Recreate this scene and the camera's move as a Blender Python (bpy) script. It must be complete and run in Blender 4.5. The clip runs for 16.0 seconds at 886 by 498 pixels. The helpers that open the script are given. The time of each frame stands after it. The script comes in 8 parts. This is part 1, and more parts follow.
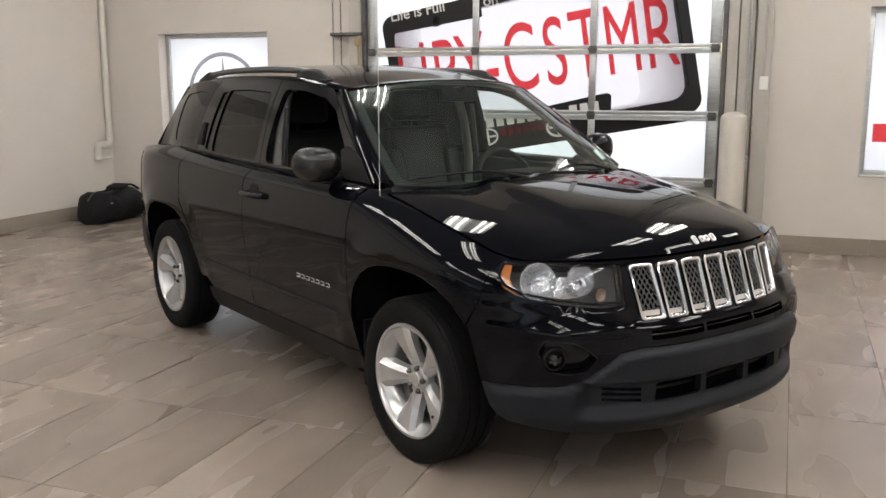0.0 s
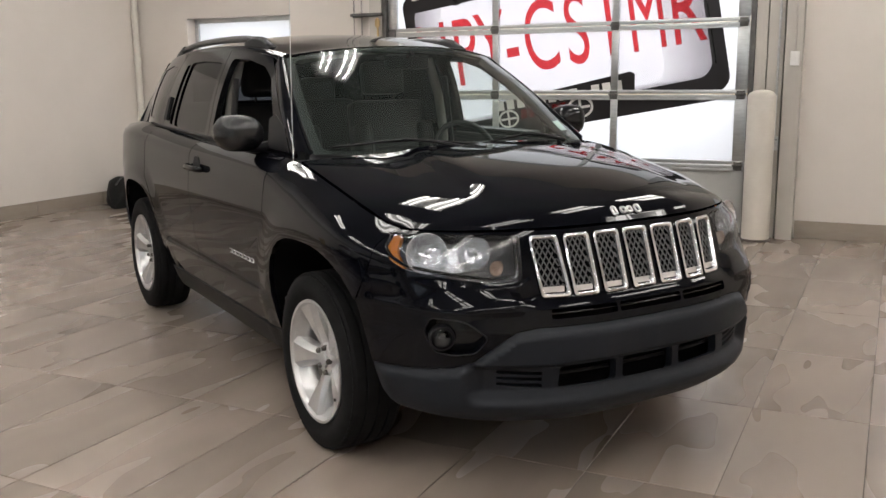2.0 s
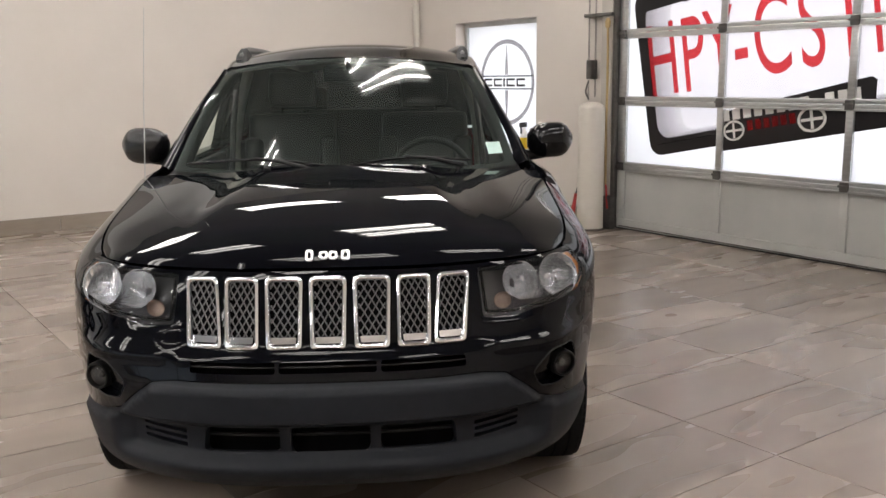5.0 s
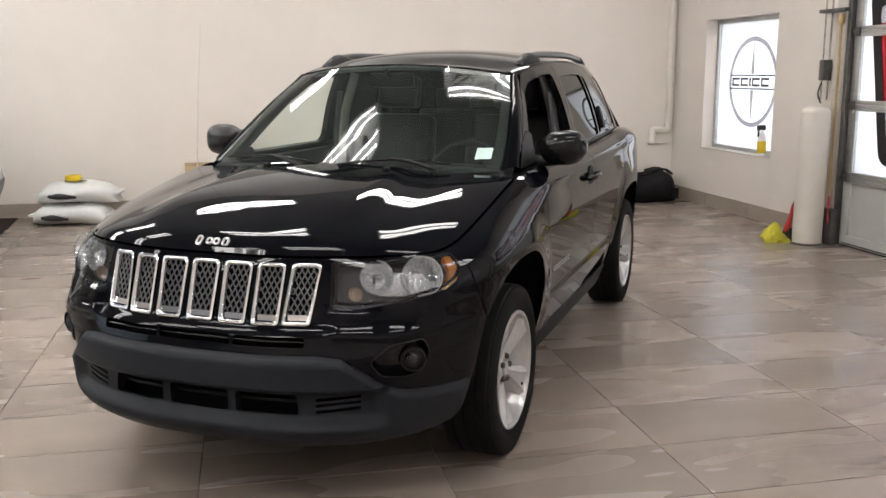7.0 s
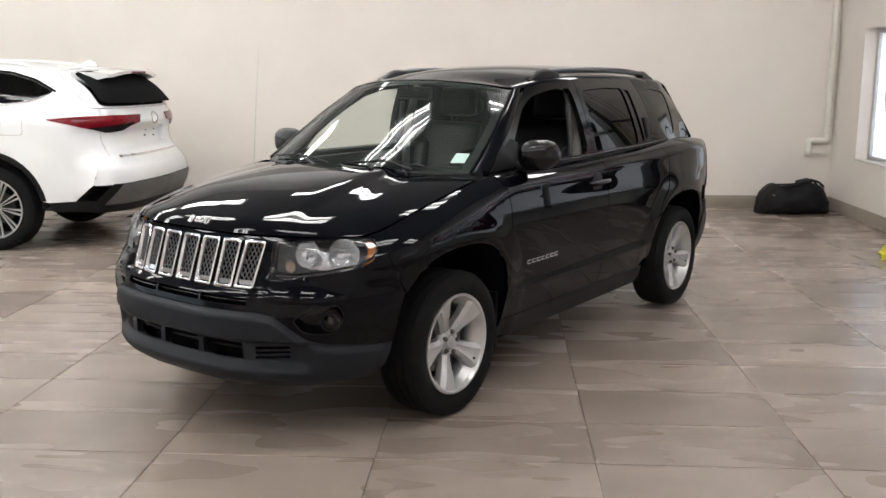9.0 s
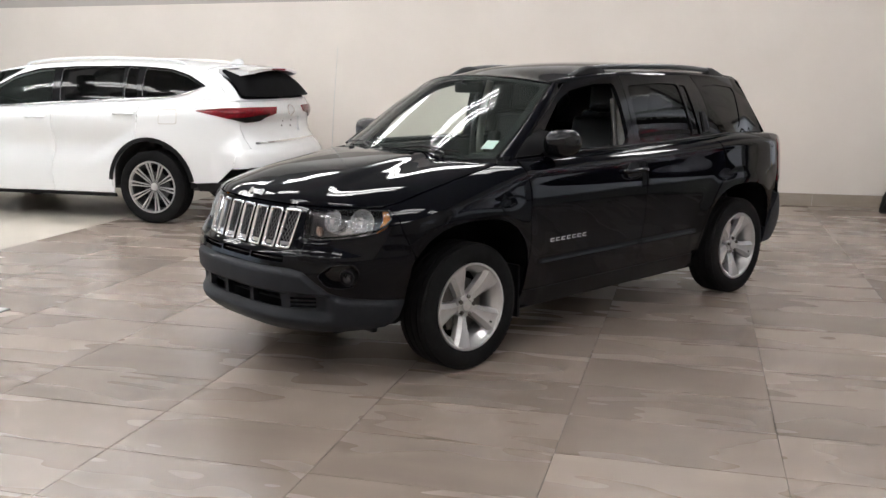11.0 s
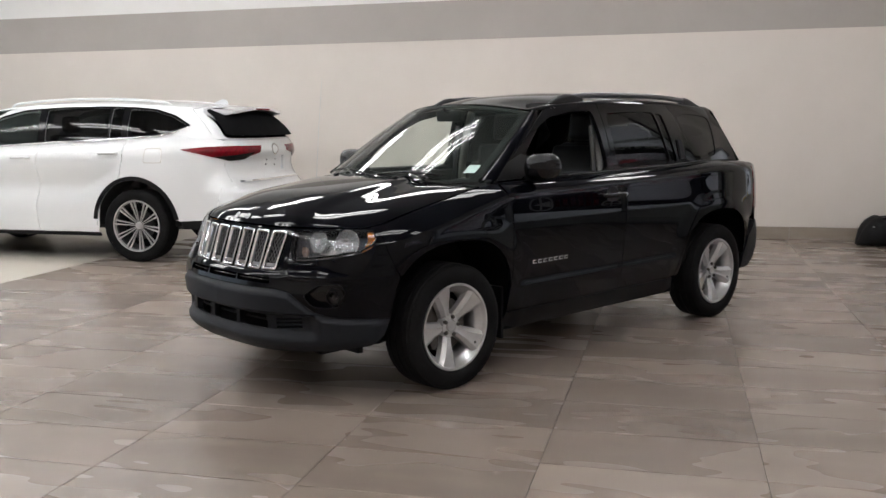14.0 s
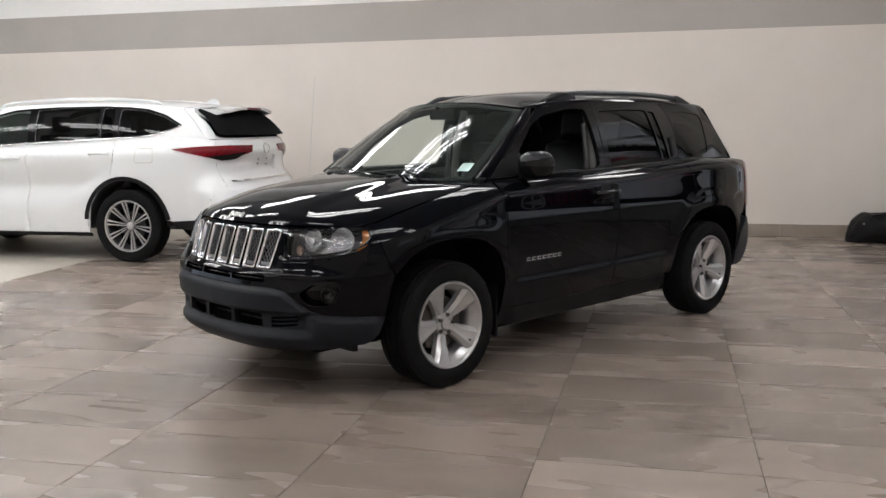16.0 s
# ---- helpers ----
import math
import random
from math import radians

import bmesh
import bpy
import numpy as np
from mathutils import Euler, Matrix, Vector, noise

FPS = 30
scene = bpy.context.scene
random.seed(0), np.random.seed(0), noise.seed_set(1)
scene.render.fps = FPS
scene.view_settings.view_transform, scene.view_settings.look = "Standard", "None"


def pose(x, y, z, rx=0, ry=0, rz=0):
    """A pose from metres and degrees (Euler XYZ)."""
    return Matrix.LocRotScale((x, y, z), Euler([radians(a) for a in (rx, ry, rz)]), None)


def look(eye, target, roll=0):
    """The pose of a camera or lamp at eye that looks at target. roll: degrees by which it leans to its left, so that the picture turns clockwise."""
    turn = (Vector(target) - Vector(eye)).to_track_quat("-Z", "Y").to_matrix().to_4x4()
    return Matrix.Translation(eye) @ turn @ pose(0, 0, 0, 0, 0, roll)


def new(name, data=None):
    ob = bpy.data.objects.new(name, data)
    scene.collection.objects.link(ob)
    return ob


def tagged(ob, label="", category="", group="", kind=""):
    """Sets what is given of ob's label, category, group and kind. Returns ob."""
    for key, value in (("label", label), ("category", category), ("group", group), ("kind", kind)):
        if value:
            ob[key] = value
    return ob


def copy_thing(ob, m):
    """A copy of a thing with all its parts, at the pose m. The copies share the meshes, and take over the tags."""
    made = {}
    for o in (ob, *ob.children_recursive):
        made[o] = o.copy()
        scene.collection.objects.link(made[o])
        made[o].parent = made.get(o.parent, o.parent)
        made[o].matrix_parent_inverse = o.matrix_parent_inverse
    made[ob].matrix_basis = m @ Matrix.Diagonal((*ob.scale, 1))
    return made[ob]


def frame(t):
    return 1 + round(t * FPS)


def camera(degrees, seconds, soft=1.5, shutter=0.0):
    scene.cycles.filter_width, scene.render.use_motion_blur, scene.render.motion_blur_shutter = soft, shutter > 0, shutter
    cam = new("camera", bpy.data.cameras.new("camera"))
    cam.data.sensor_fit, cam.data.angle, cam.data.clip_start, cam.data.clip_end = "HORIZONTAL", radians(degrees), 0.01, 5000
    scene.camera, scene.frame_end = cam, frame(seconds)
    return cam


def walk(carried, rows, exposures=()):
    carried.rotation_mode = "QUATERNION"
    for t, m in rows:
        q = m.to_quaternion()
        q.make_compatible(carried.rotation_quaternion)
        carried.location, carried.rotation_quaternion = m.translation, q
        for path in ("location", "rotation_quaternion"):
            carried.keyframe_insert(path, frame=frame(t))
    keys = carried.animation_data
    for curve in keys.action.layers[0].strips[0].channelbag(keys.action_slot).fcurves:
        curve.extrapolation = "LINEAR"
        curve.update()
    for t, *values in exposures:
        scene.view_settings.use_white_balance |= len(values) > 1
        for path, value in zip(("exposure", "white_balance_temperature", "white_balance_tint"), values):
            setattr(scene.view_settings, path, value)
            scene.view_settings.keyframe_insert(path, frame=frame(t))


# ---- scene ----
cam = camera(51.5, 16.0)
EXPOSURE = [(0, 0.20, 6650, 10), (5.2, 0.22, 6700, 12), (7.3, 0.46, 6500, 11), (9.2, 0.48, 6400, 10), (11.5, 0.30, 6330, 11), (12.0, 0.22, 6330, 11), (12.5, -0.16, 6300, 10), (13, -0.03, 6330, 11), (16, 0.07, 6330, 11)]
PATH = [
    (0, (-2.87, -4.262, 1.538), (-1.696, -2.684, 1.178), -0.1),
    (0.5, (-2.856, -4.241, 1.519), (-1.675, -2.667, 1.159), -0.1),
    (1, (-2.779, -4.265, 1.485), (-1.603, -2.688, 1.124), -0.4),
    (1.5, (-2.48, -4.391, 1.468), (-1.373, -2.766, 1.102), -0.8),
    (2, (-2.169, -4.442, 1.404), (-1.153, -2.76, 1.033), -0.6),
    (2.5, (-1.781, -4.39, 1.441), (-0.846, -2.661, 1.072), -0.6),
    (3, (-1.399, -4.51, 1.462), (-0.561, -2.731, 1.098), -0.7),
    (3.5, (-1.023, -4.589, 1.439), (-0.309, -2.757, 1.072), -0.8),
    (4, (-0.568, -4.554, 1.472), (0.054, -2.689, 1.105), -0.8),
    (4.5, (-0.156, -4.646, 1.449), (0.285, -2.729, 1.091), -0.8),
    (5, (0.211, -4.719, 1.447), (0.304, -2.755, 1.081), -0.7),
    (5.2, (0.39, -4.697, 1.455), (0.344, -2.732, 1.089), -0.9),
    (7.3, (1.986, -4.699, 1.507), (1.267, -2.87, 1.136), -0.3),
    (7.5, (2.096, -4.724, 1.501), (1.354, -2.902, 1.141), -0.4),
    (8, (2.51, -4.743, 1.532), (1.603, -3.0, 1.158), -0.4),
    (8.5, (2.862, -4.632, 1.572), (1.838, -2.957, 1.189), -0.1),
    (9, (3.233, -4.676, 1.569), (2.072, -3.09, 1.197), 0.0),
    (9.2, (3.402, -4.721, 1.587), (2.184, -3.18, 1.212), -0.0),
    (11.3, (4.29, -4.574, 1.554), (2.826, -3.264, 1.179), -0.0),
    (11.5, (4.301, -4.639, 1.558), (2.84, -3.326, 1.183), 0.1),
    (12, (4.345, -4.787, 1.546), (2.881, -3.465, 1.217), -0.1),
    (12.5, (4.352, -4.784, 1.514), (2.884, -3.455, 1.234), -0.4),
    (13, (4.363, -4.692, 1.469), (2.901, -3.357, 1.191), -0.5),
    (13.5, (4.349, -4.658, 1.445), (2.897, -3.31, 1.169), -0.4),
    (14, (4.332, -4.655, 1.421), (2.884, -3.302, 1.151), -0.5),
    (14.5, (4.333, -4.661, 1.426), (2.889, -3.304, 1.154), -0.5),
    (15, (4.328, -4.66, 1.422), (2.886, -3.3, 1.15), -0.6),
    (15.5, (4.322, -4.671, 1.415), (2.884, -3.307, 1.144), -0.7),
    (16, (4.321, -4.676, 1.413), (2.888, -3.308, 1.142), -0.7),
]
walk(cam, [(t, look(eye, target, roll)) for t, eye, target, roll in PATH], EXPOSURE)

# ---- world and light ----
world = bpy.data.worlds.new("sky")
scene.world = world
world.use_nodes = True
wn = world.node_tree.nodes
sky = wn.new("ShaderNodeTexSky")
sky.sky_type, sky.sun_disc = "NISHITA", False
sky.sun_elevation, sky.sun_rotation = radians(40), radians(60)
wn["Background"].inputs["Strength"].default_value = 0.12
world.node_tree.links.new(sky.outputs[0], wn["Background"].inputs["Color"])

TUBE_LIGHT = 22.2       # radiance of the fluorescent tubes
DAY_LIGHT = 4.4       # watts of daylight behind each opening
ROOM = Matrix.Rotation(radians(-57.3), 4, "Z")   # building axes: U along the door wall, V out through it
WALL_V, WALL_U, CEIL = 4.12, -5.48, 4.5


def at_room(u, v, z=0.0, turn=0.0):
    return ROOM @ pose(u, v, z, 0, 0, turn)


# ---- materials ----
def material(name, base, rough=0.5, metal=0.0, second=None, scale=6.0, detail=5.0, bump=0.0, bump_scale=80.0,
             coat=0.0, coat_rough=0.03, coat_ior=1.5, spec=0.5, rough_var=0.0, random=0.0, stretch=(1, 1, 1)):
    m = bpy.data.materials.new(name)
    m.use_nodes = True
    nt = m.node_tree
    n, ln = nt.nodes, nt.links
    b = n["Principled BSDF"]
    b.inputs["Base Color"].default_value = (*base, 1)
    b.inputs["Roughness"].default_value = rough
    b.inputs["Metallic"].default_value = metal
    b.inputs["Specular IOR Level"].default_value = spec
    b.inputs["Coat Weight"].default_value = coat
    b.inputs["Coat Roughness"].default_value = coat_rough
    b.inputs["Coat IOR"].default_value = coat_ior
    tc = n.new("ShaderNodeTexCoord")
    mp = n.new("ShaderNodeMapping")
    mp.inputs["Scale"].default_value = stretch
    ln.new(tc.outputs["Object"], mp.inputs["Vector"])
    if second or rough_var:
        tx = n.new("ShaderNodeTexNoise")
        tx.inputs["Scale"].default_value, tx.inputs["Detail"].default_value = scale, detail
        tx.inputs["Roughness"].default_value = 0.62
        ln.new(mp.outputs[0], tx.inputs["Vector"])
    if second:
        ramp = n.new("ShaderNodeValToRGB")
        ramp.color_ramp.elements[0].position, ramp.color_ramp.elements[1].position = 0.32, 0.68
        ramp.color_ramp.elements[0].color, ramp.color_ramp.elements[1].color = (*base, 1), (*second, 1)
        ln.new(tx.outputs["Fac"], ramp.inputs["Fac"])
        out = ramp.outputs["Color"]
        if random:
            info = n.new("ShaderNodeObjectInfo")
            rng = n.new("ShaderNodeMapRange")
            rng.inputs["To Min"].default_value, rng.inputs["To Max"].default_value = 1 - random, 1 + random
            mul = n.new("ShaderNodeVectorMath")
            mul.operation = "SCALE"
            ln.new(info.outputs["Random"], rng.inputs["Value"])
            ln.new(out, mul.inputs[0])
            ln.new(rng.outputs[0], mul.inputs["Scale"])
            out = mul.outputs[0]
        ln.new(out, b.inputs["Base Color"])
    if rough_var:
        rr = n.new("ShaderNodeMapRange")
        rr.inputs["To Min"].default_value, rr.inputs["To Max"].default_value = rough - rough_var, rough + rough_var
        ln.new(tx.outputs["Fac"], rr.inputs["Value"])
        ln.new(rr.outputs[0], b.inputs["Roughness"])
    if bump:
        t2 = n.new("ShaderNodeTexNoise")
        t2.inputs["Scale"].default_value, t2.inputs["Detail"].default_value = bump_scale, 4.0
        ln.new(mp.outputs[0], t2.inputs["Vector"])
        bp = n.new("ShaderNodeBump")
        bp.inputs["Strength"].default_value, bp.inputs["Distance"].default_value = bump, 0.01
        ln.new(t2.outputs["Fac"], bp.inputs["Height"])
        ln.new(bp.outputs["Normal"], b.inputs["Normal"])
    return m


def glass(name, tint=(1, 1, 1), rough=0.0, clear=0.9, haze=0.0, haze_colour=(0.75, 0.76, 0.78), ior=1.5):
    """Thin glass: a see-through tint under a Fresnel gloss, with a share of dull haze."""
    m = bpy.data.materials.new(name)
    m.use_nodes = True
    n, ln = m.node_tree.nodes, m.node_tree.links
    n.remove(n["Principled BSDF"])
    tr, gl, mx, fr = (n.new("ShaderNode" + k) for k in ("BsdfTransparent", "BsdfGlossy", "MixShader", "Fresnel"))
    tr.inputs["Color"].default_value = (*[c * clear for c in tint], 1)
    gl.inputs["Roughness"].default_value = rough
    fr.inputs["IOR"].default_value = ior
    ln.new(fr.outputs[0], mx.inputs["Fac"])
    if haze:
        df, m2 = n.new("ShaderNodeBsdfDiffuse"), n.new("ShaderNodeMixShader")
        df.inputs["Color"].default_value = (*haze_colour, 1)
        m2.inputs["Fac"].default_value = haze
        ln.new(tr.outputs[0], m2.inputs[1])
        ln.new(df.outputs[0], m2.inputs[2])
        ln.new(m2.outputs[0], mx.inputs[1])
    else:
        ln.new(tr.outputs[0], mx.inputs[1])
    ln.new(gl.outputs[0], mx.inputs[2])
    ln.new(mx.outputs[0], n["Material Output"].inputs["Surface"])
    return m


def film(name, colour, through_share=0.75):
    """Printed translucent film that daylight shines through."""
    m = bpy.data.materials.new(name)
    m.use_nodes = True
    n, ln = m.node_tree.nodes, m.node_tree.links
    b = n["Principled BSDF"]
    b.inputs["Roughness"].default_value = 0.35
    b.inputs["Base Color"].default_value = (*colour, 1)
    tl, mx = n.new("ShaderNodeBsdfTranslucent"), n.new("ShaderNodeMixShader")
    tl.inputs["Color"].default_value = (*colour, 1)
    mx.inputs["Fac"].default_value = through_share
    ln.new(b.outputs[0], mx.inputs[1])
    ln.new(tl.outputs[0], mx.inputs[2])
    ln.new(mx.outputs[0], n["Material Output"].inputs["Surface"])
    return m


def print_film(name, colour, matt=0.12):
    """Clear film with a coloured print, through which the bright pane behind it shows."""
    m = bpy.data.materials.new(name)
    m.use_nodes = True
    n, ln = m.node_tree.nodes, m.node_tree.links
    b = n["Principled BSDF"]
    b.inputs["Roughness"].default_value = 0.35
    b.inputs["Base Color"].default_value = (*colour, 1)
    tr, mx = n.new("ShaderNodeBsdfTransparent"), n.new("ShaderNodeMixShader")
    tr.inputs["Color"].default_value = (*[c ** 0.5 for c in colour], 1)
    mx.inputs["Fac"].default_value = matt
    ln.new(tr.outputs[0], mx.inputs[1])
    ln.new(b.outputs[0], mx.inputs[2])
    ln.new(mx.outputs[0], n["Material Output"].inputs["Surface"])
    return m


def lamp_glow(name, colour, strength):
    m = bpy.data.materials.new(name)
    m.use_nodes = True
    n, ln = m.node_tree.nodes, m.node_tree.links
    n.remove(n["Principled BSDF"])
    e = n.new("ShaderNodeEmission")
    e.inputs["Color"].default_value, e.inputs["Strength"].default_value = (*colour, 1), strength
    ln.new(e.outputs[0], n["Material Output"].inputs["Surface"])
    return m


def tile_material(name, a, b_, dark, random):
    """Porcelain floor tile with long cloudy veins, each tile of its own tone."""
    m = material(name, a, 0.27, second=b_, scale=1.0, detail=2, rough_var=0.09, bump=0.03, bump_scale=18, spec=0.5)
    n, ln = m.node_tree.nodes, m.node_tree.links
    info, tc = n.new("ShaderNodeObjectInfo"), n.new("ShaderNodeNewGeometry")
    rot = n.new("ShaderNodeVectorRotate")
    rot.rotation_type = "Z_AXIS"
    rot.inputs["Angle"].default_value = radians(57.3)
    ln.new(tc.outputs["Position"], rot.inputs["Vector"])
    mp = n["Mapping"]
    ln.new(rot.outputs[0], mp.inputs["Vector"])
    mp.inputs["Scale"].default_value = (3.0, 0.8, 1)
    comb, sc = n.new("ShaderNodeCombineXYZ"), n.new("ShaderNodeMath")
    sc.operation = "MULTIPLY"
    sc.inputs[1].default_value = 40.0 * random
    ln.new(info.outputs["Random"], sc.inputs[0])
    ln.new(sc.outputs[0], comb.inputs[0])
    ln.new(sc.outputs[0], comb.inputs[2])
    ln.new(comb.outputs[0], mp.inputs["Location"])
    rng, mul = n.new("ShaderNodeMapRange"), n.new("ShaderNodeVectorMath")
    rng.inputs["To Min"].default_value, rng.inputs["To Max"].default_value = 1 - 0.13 * random, 1 + 0.13 * random
    ln.new(info.outputs["Random"], rng.inputs["Value"])
    mul.operation = "SCALE"
    bs = n["Principled BSDF"]
    src = bs.inputs["Base Color"].links[0].from_socket
    vein = n.new("ShaderNodeTexNoise")
    vein.inputs["Scale"].default_value, vein.inputs["Detail"].default_value = 1.5, 2.0
    vein.inputs["Distortion"].default_value = 0.25
    ln.new(mp.outputs[0], vein.inputs["Vector"])
    vr = n.new("ShaderNodeValToRGB")
    vr.color_ramp.elements[0].position, vr.color_ramp.elements[1].position = 0.22, 0.72
    vr.color_ramp.elements[0].color, vr.color_ramp.elements[1].color = (*dark, 1), (1, 1, 1, 1)
    ln.new(vein.outputs["Fac"], vr.inputs["Fac"])
    mm = n.new("ShaderNodeVectorMath")
    mm.operation = "MULTIPLY"
    ln.new(src, mm.inputs[0])
    ln.new(vr.outputs["Color"], mm.inputs[1])
    # wide cloudy wear across the tiles
    cloud, cr, mc = n.new("ShaderNodeTexNoise"), n.new("ShaderNodeMapRange"), n.new("ShaderNodeVectorMath")
    cloud.inputs["Scale"].default_value, cloud.inputs["Detail"].default_value = 1.4, 3
    cr.inputs["From Min"].default_value, cr.inputs["From Max"].default_value = 0.3, 0.7
    cr.inputs["To Min"].default_value, cr.inputs["To Max"].default_value = 0.90, 1.05
    mc.operation = "SCALE"
    ln.new(tc.outputs["Position"], cloud.inputs["Vector"])
    ln.new(cloud.outputs["Fac"], cr.inputs["Value"])
    ln.new(mm.outputs[0], mc.inputs[0])
    ln.new(cr.outputs[0], mc.inputs["Scale"])
    ln.new(mc.outputs[0], mul.inputs[0])
    ln.new(rng.outputs[0], mul.inputs["Scale"])
    ln.new(mul.outputs[0], bs.inputs["Base Color"])
    return m


M_WALL = material("wall_paint", (0.640, 0.590, 0.543), 0.6, second=(0.672, 0.620, 0.572), scale=1.3, bump=0.08, bump_scale=140)
M_WALLW = material("white_paint", (0.80, 0.79, 0.77), 0.6, second=(0.77, 0.76, 0.74), scale=1.1, bump=0.05, bump_scale=140)
M_CEIL = material("ceiling_paint", (0.50, 0.51, 0.53), 0.7, second=(0.46, 0.47, 0.49), scale=0.8, bump=0.05, bump_scale=90)
M_BAND = material("grey_band_paint", (0.37, 0.342, 0.315), 0.55, second=(0.40, 0.367, 0.34), scale=1.3, bump=0.06, bump_scale=140)
M_TRIMP = material("greige_painted_steel", (0.50, 0.47, 0.43), 0.45, second=(0.46, 0.43, 0.39), scale=3, bump=0.05)
M_BASE = material("baseboard_tile", (0.27, 0.225, 0.185), 0.4, second=(0.31, 0.265, 0.22), scale=5, stretch=(1, 1, 4), random=0.07)
M_GROUT = material("grout", (0.115, 0.098, 0.086), 0.9, second=(0.08, 0.068, 0.060), scale=30)
M_TILE = tile_material("porcelain_tile", (0.268, 0.218, 0.184), (0.302, 0.250, 0.213), (0.85, 0.84, 0.825), 1.0)
M_PALE = material("pale_floor", (0.50, 0.46, 0.40), 0.4, second=(0.56, 0.52, 0.455), scale=2, rough_var=0.08)
M_ALU = material("brushed_aluminium", (0.62, 0.63, 0.63), 0.34, 0.9, second=(0.50, 0.51, 0.51), scale=9, rough_var=0.08, stretch=(1, 1, 6))
M_STEEL = material("dark_steel", (0.16, 0.155, 0.15), 0.45, 0.8, second=(0.1, 0.095, 0.09), scale=14)
M_PANEL = material("grey_door_panel", (0.40, 0.40, 0.385), 0.5, second=(0.44, 0.44, 0.42), scale=3, bump=0.04)
M_PIPE = material("cream_painted_pipe", (0.66, 0.63, 0.57), 0.4, second=(0.62, 0.59, 0.53), scale=8)
M_BOLLARD = material("bollard_paint", (0.62, 0.58, 0.52), 0.45, second=(0.57, 0.53, 0.47), scale=5, bump=0.06, bump_scale=60)
M_WHITE = material("white_plastic", (0.8, 0.79, 0.77), 0.35, second=(0.75, 0.74, 0.72), scale=10)
M_BLACKC = material("black_nylon", (0.005, 0.005, 0.006), 0.6, second=(0.009, 0.009, 0.010), scale=20, bump=0.5, bump_scale=60, spec=0.2)
M_RED = material("red_plastic", (0.5, 0.03, 0.025), 0.4, second=(0.42, 0.02, 0.02), scale=12)
M_YELLOW = material("yellow_cloth", (0.62, 0.58, 0.06), 0.85, second=(0.5, 0.46, 0.03), scale=22, bump=0.5, bump_scale=120)
M_ROPE = material("manila_rope", (0.5, 0.37, 0.19), 0.85, second=(0.4, 0.28, 0.13), scale=60)
M_CARD = material("cardboard", (0.42, 0.30, 0.16), 0.85, second=(0.47, 0.34, 0.19), scale=7, bump=0.1)
M_SACK = material("woven_sack", (0.72, 0.73, 0.72), 0.6, second=(0.66, 0.67, 0.66), scale=10, bump=0.25, bump_scale=160)
M_INK = material("dark_print", (0.02, 0.02, 0.022), 0.6, second=(0.03, 0.03, 0.032), scale=20)
M_TAPE = material("yellow_tape", (0.8, 0.55, 0.02), 0.4, second=(0.74, 0.5, 0.02), scale=10)
F_WHITE = film("white_film", (0.95, 0.95, 0.96), 0.88)
F_GREY = print_film("grey_film", (0.42, 0.40, 0.41))
F_FADE = [print_film("fading_film", (0.38 + 0.025 * k, 0.35 + 0.025 * k, 0.365 + 0.025 * k), 0.1) for k in range(14)]
F_LIGHT = print_film("pale_film", (0.78, 0.755, 0.77), 0.08)
F_BLACK = film("black_film", (0.025, 0.022, 0.024), 0.4)
F_RED = print_film("red_film", (0.80, 0.075, 0.085))
F_SILVER = print_film("silver_film", (0.20, 0.20, 0.21))
M_TUBE = lamp_glow("fluorescent_tube", (1.0, 0.985, 0.955), TUBE_LIGHT)
M_REFL = material("white_reflector", (0.82, 0.82, 0.8), 0.3, second=(0.8, 0.8, 0.78), scale=5)


# ---- mesh helpers ----
def finish(name, bm, mat, smooth=None):
    me = bpy.data.meshes.new(name)
    bmesh.ops.recalc_face_normals(bm, faces=bm.faces)
    bm.to_mesh(me)
    bm.free()
    for m in (mat if isinstance(mat, (list, tuple)) else [mat]):
        me.materials.append(m)
    if smooth is not None:
        for p in me.polygons:
            p.use_smooth = True
        if smooth < 179:
            me.set_sharp_from_angle(angle=radians(smooth))
    return me


def part(name, bm, mat, parent, label="", smooth=None, m=None):
    ob = new(name, finish(name, bm, mat, smooth))
    ob.parent = parent
    if m is not None:
        ob.matrix_basis = m
    return tagged(ob, label)


def thing(name, label, category, m=None, group="", kind=""):
    ob = new(name)
    ob.empty_display_size = 0.1
    if m is not None:
        ob.matrix_basis = m
    return tagged(ob, label, category, group, kind)


def solid(name, bm, mat, label, category, m=None, group="", kind="", smooth=None):
    ob = new(name, finish(name, bm, mat, smooth))
    if m is not None:
        ob.matrix_basis = m
    return tagged(ob, label, category, group, kind)


def box(bm, x0, x1, y0, y1, z0, z1, bevel=0.0, m=None, seg=2):
    vs = [bm.verts.new((x, y, z)) for x in (x0, x1) for y in (y0, y1) for z in (z0, z1)]
    fs = [bm.faces.new([vs[i] for i in q]) for q in ((0, 1, 3, 2), (4, 6, 7, 5), (0, 4, 5, 1), (2, 3, 7, 6), (0, 2, 6, 4), (1, 5, 7, 3))]
    if bevel:
        es = list({e for f in fs for e in f.edges})
        r = bmesh.ops.bevel(bm, geom=es, offset=bevel, segments=seg, profile=0.6, affect="EDGES")
        vs = list({v for v in r["verts"]} | {v for v in vs if v.is_valid})
    if m is not None:
        bmesh.ops.transform(bm, matrix=m, verts=[v for v in vs if v.is_valid])
    return bm


def boxes(*args, bevel=0.0):
    bm = bmesh.new()
    for a in args:
        box(bm, *a, bevel=bevel)
    return bm


